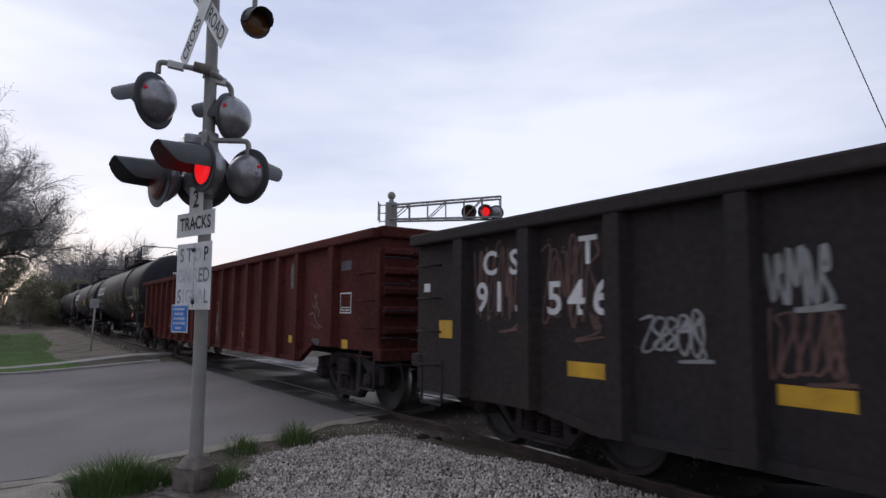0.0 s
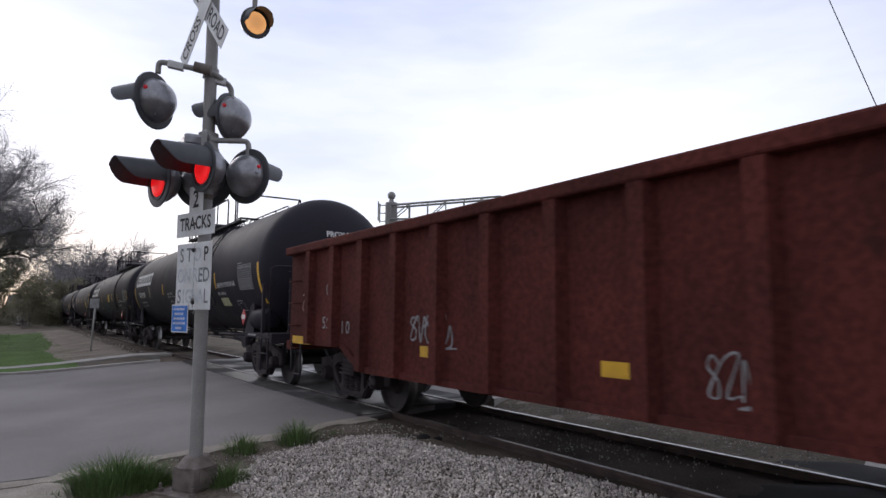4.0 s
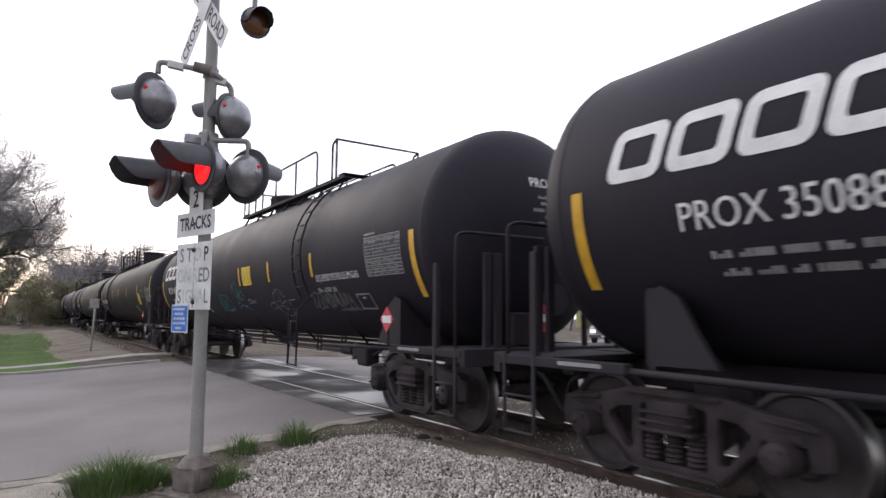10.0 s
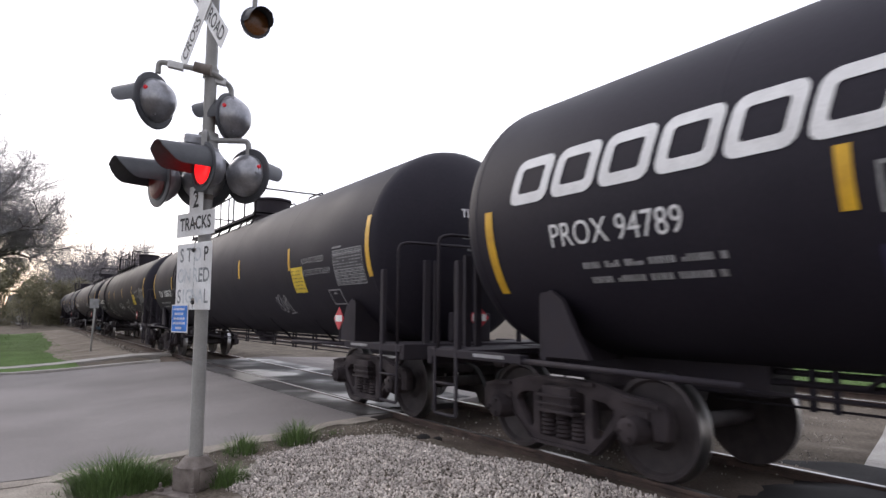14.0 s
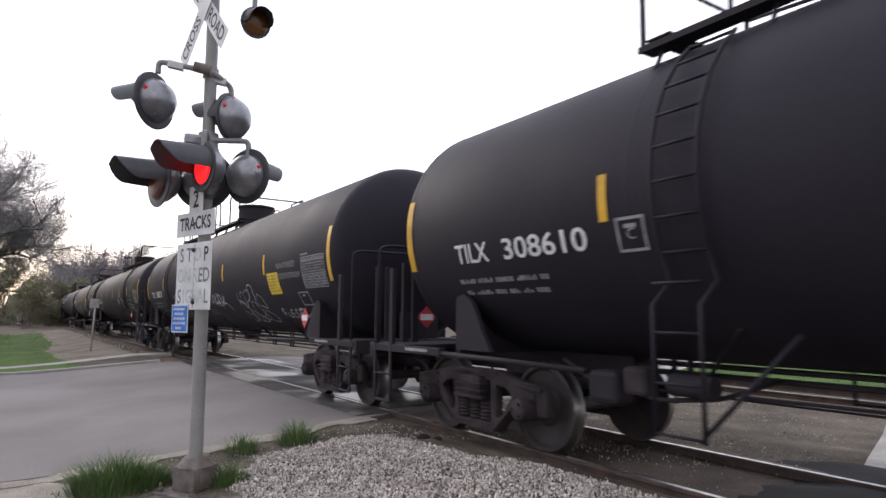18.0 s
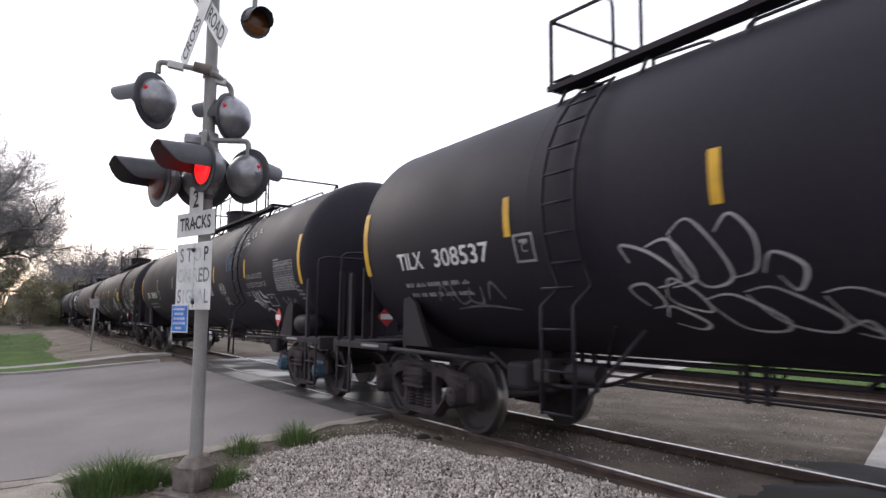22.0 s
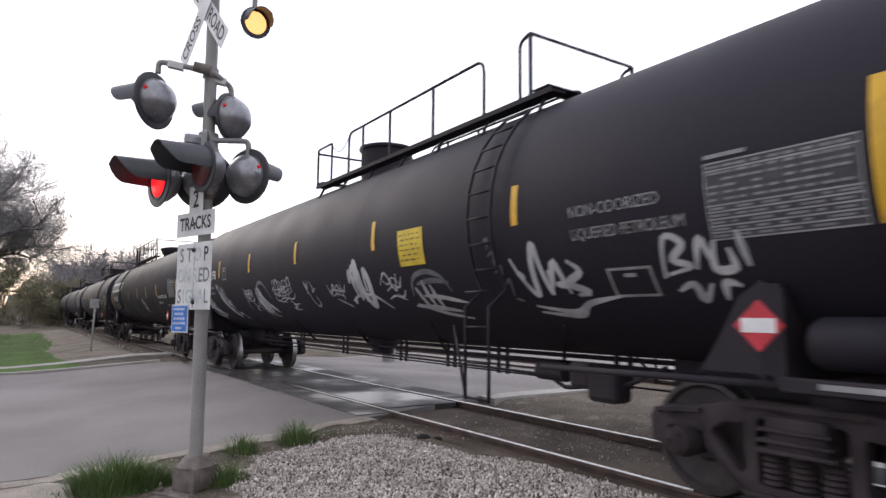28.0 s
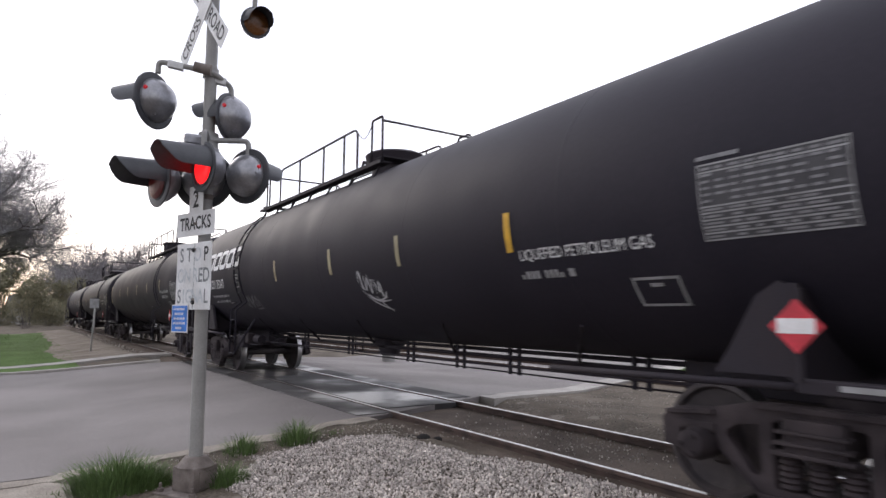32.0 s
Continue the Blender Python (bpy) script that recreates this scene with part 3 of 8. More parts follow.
def make_stones():
    rng = random.Random(11)
    spots, brown = [], []
    while len(spots) < 42000:
        x, y = rng.uniform(0.6, 4.75), rng.uniform(1.2, 7.75)
        edge = noise.noise((x * 1.7, y * 1.7, 5)) * 0.35
        if x < 0.95 + edge * 1.6 or y < 1.75 + edge * 2.2:
            continue
        if y > 7.05 + edge * 0.6 or x > 4.02 + edge * 0.4 + 0.25 * max(0, min(1.4, 5.6 - y)) - max(0, (y - 6.2)) * 0.2 or x < 1.72 + 0.9 * max(0, y - 6.5) + edge and y > 5.6 or math.hypot(x - 1.42, y - 6.4) < 0.42:
            continue
        h = 0.035 * noise.noise((x * 0.9, y * 0.9, 9))
        spots.append((x, y, grade(x) - 0.012 + h + rng.uniform(-0.014, 0.018), rng.uniform(0.007, 0.020)))
    for _ in range(9000):
        x, y = rng.uniform(3.7, 12.5), rng.uniform(1.5, 10.5)
        if y > near_edge(x) - 0.5 or (x > 7.0 and y < 3.4 + 0.35 * (x - 7)) or (abs(x - TRACK) < 1.7 and y < 3.4):
            continue
        k = noise.noise((x * 0.8, y * 0.8, 2))
        if k < 0.10 and rng.random() < 0.8:
            continue
        z = -0.092 if abs(x - TRACK) < 1.3 else grade(x) - 0.045
        brown.append((x, y, z + 0.004, rng.uniform(0.005, 0.019)))
    for _ in range(1500):
        x, y = rng.uniform(0.2, 4.3), rng.uniform(6.6, 7.7)
        brown.append((x, y, grade(x) - 0.014, rng.uniform(0.005, 0.015)))
    for _ in range(2500):
        x, y = rng.uniform(1.6, 4.2), rng.uniform(24.5, 60)
        brown.append((x, y, grade(x) - 0.045, rng.uniform(0.01, 0.035)))
    # raised bed that carries the pale stone
    bm = bmesh.new()
    rows = []
    for y in steps(0.5, 7.9, 0.2):
        rows.append([bm.verts.new((x, y, grade(x) - 0.020 + (0.035 if y < 7.2 else 0.012) * noise.noise((x * 0.9, y * 0.9, 9)) + 0.008 * noise.noise((x * 5, y * 5, 3)) - (0.10 if x > 4.35 else 0.06 if x < -1.25 or y < 0.65 else 0))) for x in steps(-1.4, 4.6, 0.2)])
    for a, b in zip(rows, rows[1:]):
        for i in range(len(a) - 1):
            bm.faces.new((a[i], a[i + 1], b[i + 1], b[i]))
    g = part("gravel_bed", bm, M["soil"], None, "", True)
    tagged(g, "bare dirt bed under the crushed limestone", "gravel", kind="structure")
    stones("gravel", spots, M["stone"], "loose pale grey crushed limestone", 12)
    stones("ballast", brown, M["brown_stone"], "scattered brown ballast stones", 13)


make_stones()


def grass_tuft(x, y, r, h, n, seed):
    rng = random.Random(seed)
    vs, fs = [], []
    for _ in range(n):
        a, d = rng.uniform(0, 6.28), r * math.sqrt(rng.random())
        px, py = d * math.cos(a) * 1.3, d * math.sin(a)
        hh = h * rng.uniform(0.45, 1.1) * (1.15 - 0.6 * d / r)
        lean = Vector((rng.uniform(-0.6, 0.6) + 0.7 * px / r, rng.uniform(-0.6, 0.6) + 0.7 * py / r, 0)) * hh * 0.75
        side = Vector((math.cos(a + 1.3), math.sin(a + 1.3), 0)) * rng.uniform(0.0022, 0.0046)
        i = len(vs)
        p0 = Vector((px, py, -0.03))
        p1 = p0 + lean * 0.3 + Vector((0, 0, hh * 0.6))
        p2 = p0 + lean + Vector((0, 0, hh))
        vs += [p0 - side, p0 + side, p1 + side * 0.8, p1 - side * 0.8, p2]
        fs += [(i, i + 1, i + 2, i + 3), (i + 3, i + 2, i + 4)]
    me = bpy.data.meshes.new("grass_tuft")
    me.from_pydata(vs, [], fs)
    ob = link("grass_tuft", me, M["grass"])
    ob.matrix_world = pose(x, y, grade(x) - 0.03)
    tagged(ob, "tuft of long green grass at the gravel edge", "grass", kind="stuff")


grass_tuft(0.90, 6.90, 0.33, 0.42, 1700, 1)
grass_tuft(1.16, 6.80, 0.20, 0.30, 520, 5)
grass_tuft(2.22, 7.38, 0.17, 0.31, 330, 2)
grass_tuft(2.84, 7.36, 0.20, 0.37, 460, 3)
grass_tuft(1.73, 6.33, 0.17, 0.30, 460, 4)
grass_tuft(3.35, 7.42, 0.16, 0.10, 160, 6)
grass_tuft(0.42, 7.05, 0.14, 0.12, 140, 7)


# ---------------------------------------------------------------- the train
WHEEL_R = 0.457
TANK_R, TANK_Z = 1.462, 2.46
trucks_made = {}


def wheelset_mesh():
    bm = bmesh.new()
    half = [(0.665, 0.10), (0.665, 0.36), (0.66, 0.40), (0.66, 0.476), (0.672, 0.483), (0.695, 0.468), (0.71, 0.459), (0.79, 0.452), (0.796, 0.41), (0.755, 0.385), (0.735, 0.20), (0.80, 0.165), (0.80, 0.08)]
    for s in (-1, 1):
        lathe(bm, [(s * a, r) for a, r in half], 'x', 40)
    rod(bm, (-1.12, 0, 0), (1.12, 0, 0), 0.075, 14)
    # lugs and chalk wear that show the turning
    for s in (-1, 1):
        for k in range(3):
            a = k * 2.094
            box(bm, 0.795 * s - 0.012, 0.795 * s + 0.012, -0.03, 0.03, 0.09, 0.15, Matrix.Rotation(a, 4, 'X'))
    for f in bm.faces:
        c = f.calc_center_median()
        r = math.hypot(c.y, c.z)
        f.material_index = 1 if r > 0.446 else 0
    me = bpy.data.meshes.new("wheelset")
    bm.normal_update()
    bm.to_mesh(me)
    bm.free()
    me.materials.append(M["wheel_face"])
    me.materials.append(M["bright_steel"])
    me.shade_smooth()
    me.set_sharp_from_angle(angle=radians(35))
    return me


def side_frame_bm(s):
    """A cast side frame: a deep plate with a spring window and two three-sided windows, legs over the bearings and a raised rim."""
    half = [(0.0, 0.82), (0.44, 0.815), (0.78, 0.735), (1.04, 0.715), (1.17, 0.68), (1.215, 0.61), (1.205, 0.41), (1.07, 0.39), (1.045, 0.545), (0.745, 0.545), (0.715, 0.42), (0.63, 0.36), (0.43, 0.155), (0.0, 0.15)]
    outline = half + [(-a, b) for a, b in half[-2:0:-1]]
    tri = [(0.405, 0.655), (0.56, 0.635), (0.645, 0.585), (0.655, 0.545), (0.475, 0.315), (0.42, 0.305), (0.395, 0.34)]
    holes = [tri, [(-a, b) for a, b in tri], [(-0.29, 0.245), (0.29, 0.245), (0.30, 0.27), (0.30, 0.68), (0.27, 0.70), (-0.27, 0.70), (-0.30, 0.68), (-0.30, 0.27)]]
    bm = bmesh.new()
    for ring in [outline] + holes:
        vs = [bm.verts.new((s * 0.935, y, z)) for y, z in ring]
        for i in range(len(vs)):
            bm.edges.new((vs[i], vs[(i + 1) % len(vs)]))
    bmesh.ops.triangle_fill(bm, use_beauty=True, use_dissolve=False, edges=list(bm.edges))
    out = bmesh.ops.extrude_face_region(bm, geom=list(bm.faces))
    bmesh.ops.translate(bm, vec=(s * 0.11, 0, 0), verts=[g for g in out["geom"] if isinstance(g, bmesh.types.BMVert)])
    bmesh.ops.recalc_face_normals(bm, faces=bm.faces)
    sharp = [e for e in bm.edges if len(e.link_faces) == 2 and e.calc_face_angle() > 1.2 and abs(e.verts[0].co.x - e.verts[1].co.x) < 0.01]
    bmesh.ops.bevel(bm, geom=sharp, offset=0.014, segments=2, affect='EDGES', profile=0.5)
    # raised rims of the castings
    x0, x1 = sorted((s * 1.03, s * 1.075))
    for k in (-1, 1):
        prism(bm, [(k * 0.66, 0.40), (k * 0.70, 0.44), (k * 0.42, 0.19), (k * 0.36, 0.165)][::k], x0, x1)
        prism(bm, [(k * 0.74, 0.725), (k * 1.15, 0.685), (k * 1.16, 0.655), (k * 0.74, 0.69)][::k], x0, x1)
    prism(bm, [(-0.44, 0.775), (0.44, 0.775), (0.44, 0.81), (-0.44, 0.81)], x0, x1)
    prism(bm, [(-0.40, 0.165), (0.40, 0.165), (0.40, 0.195), (-0.40, 0.195)], x0, x1)
    bmesh.ops.recalc_face_normals(bm, faces=bm.faces)
    return bm


def spring_bm(s, y):
    bm = bmesh.new()
    prof = []
    for i in range(13):
        z = 0.25 + 0.24 * i / 12
        prof.append((z, 0.085 if i % 2 else 0.062))
    lathe(bm, prof, 'z', 12, Matrix.Translation((s * 1.0, y, 0)))
    return bm


def truck(parent, y):
    """A two-axle truck: bolster, side frames, springs, bearing caps and wheelsets."""
    if not trucks_made:
        trucks_made["wheelset"] = wheelset_mesh()
    t = bbox(-1.12, 1.12, -0.20, 0.20, 0.50, 0.74, 0.02)
    merge(t, bbox(-0.35, 0.35, -0.28, 0.28, 0.60, 0.82, 0.02))
    for q in (-1, 1):
        for z0, z1, w in ((0.49, 0.52, 0.27), (0.56, 0.585, 0.25), (0.635, 0.66, 0.24)):
            lo, hi = sorted((q * 1.05, q * 1.15))
            merge(t, bbox(lo, hi, -w, w, z0, z1, 0.006))
    for yy in (-0.52, 0.52):
        rod(t, (-0.85, yy, 0.42), (0.85, yy, 0.42), 0.04, 8)
    tr = part("truck", t, M["truck_iron"], parent, "rust-dusted cast steel truck with two axles", 40)
    tr.location = (0, y, 0)
    for s in (-1, 1):
        part("side_frame", side_frame_bm(s), M["truck_iron"], tr, "", 40)
        for yy in (-0.20, 0.0, 0.20):
            part("coil_spring", spring_bm(s, yy), M["truck_iron"], tr, "", 40)
        for yy in (-0.889, 0.889):
            bm = bmesh.new()
            lathe(bm, [(s * 0.90, 0.125), (s * 1.07, 0.13), (s * 1.10, 0.115), (s * 1.15, 0.11), (s * 1.165, 0.09), (s * 1.17, 0.04)], 'x', 16, Matrix.Translation((0, yy, 0.457)))
            for k in range(3):
                a = k * 2.094
                rod(bm, (s * 1.13, yy + 0.07 * math.cos(a), 0.457 + 0.07 * math.sin(a)), (s * 1.19, yy + 0.07 * math.cos(a), 0.457 + 0.07 * math.sin(a)), 0.018, 6)
            box(bm, s * 0.99 - 0.07, s * 0.99 + 0.07, yy - 0.15, yy + 0.15, 0.57, 0.62)
            part("bearing_cap", bm, M["truck_iron"], tr, "", 40)
        for yy in (-0.43, 0.43):
            part("brake_shoe", bbox(s * 0.75 - 0.05, s * 0.75 + 0.05, yy - 0.03, yy + 0.03, 0.36, 0.60, 0.01), M["black_iron"], tr)
    for yy in (-0.889, 0.889):
        w = new("wheelset", trucks_made["wheelset"])
        w.parent = tr
        w.location = (0, yy, WHEEL_R)
        tagged(w, "brown steel wheels with bright worn treads")
    return tr


def coupler(parent, y):
    s = 1 if y > 0 else -1
    bm = bbox(-0.085, 0.085, min(y - s * 0.7, y), max(y - s * 0.7, y), 0.80, 0.96, 0.02)
    merge(bm, bbox(-0.19, 0.12, min(y - s * 0.10, y + s * 0.10), max(y - s * 0.10, y + s * 0.10), 0.74, 1.02, 0.05))
    merge(bm, bbox(0.05, 0.19, min(y - s * 0.02, y + s * 0.14), max(y - s * 0.02, y + s * 0.14), 0.76, 1.0, 0.04))
    part("coupler", bm, M["truck_iron"], parent, "rusty knuckle coupler")
    bm = bmesh.new()
    pipe(bm, [(-0.35, y - s * 0.45, 0.80), (-0.35, y - s * 0.20, 0.72), (-0.25, y - s * 0.02, 0.35), (-0.12, y + s * 0.12, 0.32)], 0.028, 8, 0.12)
    part("air_hose", bm, M["tyre"], parent, "black rubber air hose", True)


def arc_point(v, out=0.0, side=-1):
    """A point on the tank's side, v metres round from its widest height."""
    a = v / TANK_R
    return side * (TANK_R + out) * math.cos(a), TANK_Z + (TANK_R + out) * math.sin(a)


def wrap(bm, y, v, out=0.006, side=-1):
    """Lay a flat drawing (x to the reader's right, y up) on the tank's side at y and v."""
    vs = [w.co.y for w in bm.verts]
    if not vs:
        return bm
    k = min(vs) + 0.09
    while k < max(vs):
        bmesh.ops.bisect_plane(bm, geom=list(bm.verts) + list(bm.edges) + list(bm.faces), plane_co=(0, k, 0), plane_no=(0, 1, 0))
        k += 0.09
    for w in bm.verts:
        px, pz = arc_point(v + w.co.y, out, side)
        w.co = Vector((px, y + side * w.co.x, pz))
    return bm


def flat_side(bm, y, z, x):
    for w in bm.verts:
        w.co = Vector((x, y - w.co.x, z + w.co.y))
    return bm


def bar_rect(bm, u0, u1, v0, v1):
    bm.faces.new([bm.verts.new((u, v, 0)) for u, v in ((u0, v0), (u1, v0), (u1, v1), (u0, v1))])


def stencil_lines(rows, seed, h=0.075, gap=0.14, word=0.25):
    """Lines of writing too small to read: words of narrow upright bars."""
    rng = random.Random(seed)
    bm = bmesh.new()
    for i, w in enumerate(rows):
        u = -w / 2
        while u < w / 2 - 0.04:
            k = min(rng.uniform(0.4, 1.2) * word, w / 2 - u)
            n = max(1, int(k / (h * 0.72)))
            for j in range(n):
                a = u + k * j / n
                lo, hi = (-0.5, 0.5) if rng.random() < 0.8 else (-0.5, 0.1)
                bar_rect(bm, a, a + k / n * rng.uniform(0.66, 0.86), -i * gap + lo * h, -i * gap + hi * h)
            u += k + max(0.05, h * 0.7)
    return bm


def ring_glyph(bm, u, w, h, slant=0.22, t=0.095, cut=""):
    """A slanted rounded frame, one shape of the lettering-like emblem."""
    def sk(p):
        return (p[0] + u + p[1] * slant, p[1], 0)

    def rr(x0, x1, y0, y1, r):
        pts = []
        for cx, cy, a0 in ((x1 - r, y1 - r, 0), (x0 + r, y1 - r, 90), (x0 + r, y0 + r, 180), (x1 - r, y0 + r, 270)):
            for k in range(4):
                a = radians(a0 + 30 * k)
                pts.append((cx + r * math.cos(a), cy + r * math.sin(a)))
        return pts
    o = [bm.verts.new(sk(p)) for p in rr(0, w, 0, h, 0.10)]
    i = [bm.verts.new(sk(p)) for p in rr(t, w - t, t, h - t, 0.035)]
    n = len(o)
    for k in range(n):
        if cut == "open" and k in (0, 15):
            continue
        bm.faces.new((o[k], o[(k + 1) % n], i[(k + 1) % n], i[k]))


def emblem(car, y, v):
    """The car owner's emblem as a row of plain slanted white frames."""
    u = -1.72
    for k in range(6):
        bm = bmesh.new()
        ring_glyph(bm, u, 0.52, 0.46, 0.22, 0.105)
        part("emblem_shape", wrap(bm, y, v), M["white_mark"], car, "white slanted frame of the owner emblem")
        u += 0.575


def scribble(width, height, loops, seed, thick=0.03):
    """A spray-painted tag: one running line of loops and strokes, as a flat ribbon."""
    rng = random.Random(seed)
    key = []
    cell = width / loops
    for k in range(loops):
        cx = -width / 2 + cell * (k + 0.5)
        kind = rng.choice("oznlsv")
        h = height * rng.uniform(0.32, 0.52)
        w = cell * rng.uniform(0.45, 0.8)
        pts = {"o": [(0.6, 0.6), (-0.5, 0.9), (-0.9, -0.3), (0.0, -0.9), (0.8, -0.1), (0.3, 0.7), (-0.3, 0.2)],
               "z": [(-0.9, 0.8), (0.8, 0.9), (-0.7, -0.8), (0.9, -0.7)],
               "n": [(-0.8, -0.9), (-0.6, 0.9), (0.1, -0.4), (0.5, 0.95), (0.8, -1.0)],
               "l": [(-0.2, 1.0), (-0.5, -0.2), (-0.3, -0.95), (0.3, -0.5), (0.7, 0.3)],
               "s": [(0.8, 0.7), (-0.2, 1.0), (-0.7, 0.4), (0.5, -0.2), (0.4, -0.9), (-0.7, -0.7)],
               "v": [(-0.8, 0.9), (-0.1, -0.9), (0.5, 0.8), (0.9, 0.2), (0.3, 0.1)]}[kind]
        key += [Vector((cx + a * w + rng.uniform(-0.1, 0.1) * w, b * h + rng.uniform(-0.1, 0.1) * h)) for a, b in pts]
    key += [Vector((width * 0.5, -height * 0.45)), Vector((0.1 * width, -height * 0.55)), Vector((width * 0.62, -height * 0.50))]
    line = []
    for i in range(len(key) - 1):
        p0, p1, p2, p3 = key[max(0, i - 1)], key[i], key[i + 1], key[min(len(key) - 1, i + 2)]
        for j in range(6):
            t = j / 6
            line.append(0.5 * ((2 * p1) + (p2 - p0) * t + (2 * p0 - 5 * p1 + 4 * p2 - p3) * t * t + (3 * p1 - p0 - 3 * p2 + p3) * t ** 3))
    line.append(key[-1])
    bm = bmesh.new()
    prev = None
    for i, p in enumerate(line):
        d = line[min(i + 1, len(line) - 1)] - line[max(i - 1, 0)]
        if d.length < 1e-5:
            continue
        n = Vector((-d.y, d.x)).normalized() * thick * (0.55 + 0.45 * abs(math.sin(i * 0.37 + seed)))
        a, b = bm.verts.new((*(p - n), 0.0)), bm.verts.new((*(p + n), 0.0))
        if prev:
            bm.faces.new((prev[0], a, b, prev[1]))
        prev = (a, b)
    return bm


def graffiti(car, y, v, w, h, loops, seed, mat="graffiti_white", thick=0.028, out=0.008, x=None, z=None):
    bm = scribble(w, h, loops, seed, thick)
    if x is None:
        wrap(bm, y, v, out + 0.001 * (seed % 4))
    else:
        flat_side(bm, y, z, x - 0.001 * (seed % 4))
    part("spray_tag", bm, M[mat], car, "spray-painted tag of looping strokes")


def ribbon(bm, pts, thick, ends=0.15):
    """A painted stroke along points, thin at both ends."""
    line = []
    for i in range(len(pts) - 1):
        p0, p1, p2, p3 = (Vector(pts[j]) for j in (max(0, i - 1), i, i + 1, min(len(pts) - 1, i + 2)))
        for j in range(5):
            t = j / 5
            line.append(0.5 * ((2 * p1) + (p2 - p0) * t + (2 * p0 - 5 * p1 + 4 * p2 - p3) * t * t + (3 * p1 - p0 - 3 * p2 + p3) * t ** 3))
    line.append(Vector(pts[-1]))
    prev = None
    for i, p in enumerate(line):
        d = line[min(i + 1, len(line) - 1)] - line[max(i - 1, 0)]
        if d.length < 1e-6:
            continue
        k = i / (len(line) - 1)
        n = Vector((-d.y, d.x)).normalized() * thick * max(ends, math.sin(math.pi * k) ** 0.6)
        a, b = bm.verts.new((*(p - n), 0.0)), bm.verts.new((*(p + n), 0.0))
        if prev:
            bm.faces.new((prev[0], a, b, prev[1]))
        prev = (a, b)


def lay(car, bm, y, v, mat, out, x=None):
    if x is None:
        wrap(bm, y, v, out)
    else:
        flat_side(bm, y, v, x)
    part("spray_tag", bm, M[mat], car, "spray-painted tag of looping strokes")


def tag(car, y, v, w, h, strokes, mat="graffiti_white", thick=0.02, halo=0.0, x=None):
    """A painted tag drawn by hand: strokes of "across,up" points in hundredths of its width and height."""
    lines = [[((float(a) / 100 - 0.5) * w, (float(b) / 100 - 0.5) * h) for a, b in (q.split(",") for q in line.split())] for rows in strokes for line in rows.split("|")]
    rng = random.Random(len(lines))
    if halo:
        for k, pts in enumerate(lines):
            bm = bmesh.new()
            ribbon(bm, pts, thick * halo, 0.5)
            lay(car, bm, y, v, "spray_haze", 0.0052 + 0.0005 * (k % 5), None if x is None else x + 0.001)
    for k, pts in enumerate(lines):
        bm = bmesh.new()
        ribbon(bm, pts, thick * rng.uniform(0.8, 1.2), 0.45)
        lay(car, bm, y, v, mat, 0.008 + 0.0012 * (k % 4), None if x is None else x - 0.001 * (k % 4))


def fitted(car, text, y, v, w, h, mat):
    """A line of writing fitted into w by h on the tank's side."""
    bm = flat_text(text, h * 1.35)
    lo, hi = min(q.co.x for q in bm.verts), max(q.co.x for q in bm.verts)
    for q in bm.verts:
        q.co.x = (q.co.x - (lo + hi) / 2) * w / (hi - lo)
    part("lettering", wrap(bm, y, v), M[mat], car, "grey stencilled warning words")


def strip(car, y, v0, v1, w=0.10, mat="yellow_strip"):
    bm = bmesh.new()
    bar_rect(bm, -w / 2, w / 2, v0, v1)
    part("reflector_strip", wrap(bm, y, 0), M[mat], car)


def words(car, text, y, v, size, mat="white_mark", squeeze=0.85, bold=0.0):
    part("lettering", wrap(flat_text(text, size, bold, squeeze), y, v), M[mat], car, "white stencilled car number")


def small_print(car, y, v, rows, seed, mat="dull_mark", h=0.07, gap=0.13, word=0.25):
    tagged(part("small_print", wrap(stencil_lines(rows, seed, h, gap, word), y, v), M[mat], car), kind="stuff")


def data_panel(car, y, v, w=1.02, h=0.54):
    """A stencilled table of test dates: frame, ruled lines and rows of small entries."""
    bm = bmesh.new()
    bar_rect(bm, -w / 2, w / 2, -h, 0)
    part("data_panel", wrap(bm, y, v, 0.004), M["panel_base"], car, "black data panel with white ruled rows")
    bm = bmesh.new()
    rng = random.Random(int(y * 10))
    for z in (0.0, -0.055, -0.30, -0.345, -0.395, -0.445, -0.49, -h):
        bar_rect(bm, -w / 2, w / 2, z - 0.006, z + 0.006)
    for u in (-w / 2, w / 2 - 0.012):
        bar_rect(bm, u, u + 0.012, -h, 0)
    tagged(part("ruled_grid", wrap(bm, y, v, 0.007), M["dull_mark"], car), kind="stuff")
    bm = bmesh.new()
    for i in range(6):
        z = -0.03 - 0.046 * i
        u = -w / 2 + 0.03
        for k in range(9):
            n = rng.uniform(0.06, 0.10)
            if rng.random() < 0.9:
                bar_rect(bm, u, u + n, z - 0.009, z + 0.009)
            u += 0.108
    for z in (-0.322, -0.37, -0.42, -0.468, -0.515):
        u = -w / 2 + 0.03
        while u < w / 2 - 0.12:
            n = rng.uniform(0.04, 0.16)
            bar_rect(bm, u, u + n, z - 0.008, z + 0.008)
            u += n + rng.uniform(0.02, 0.10)
    bar_rect(bm, -w / 2, -w / 2 + 0.32, 0.035, 0.065)
    tagged(part("small_print", wrap(bm, y, v, 0.0085), M["print_mark"], car), kind="stuff")


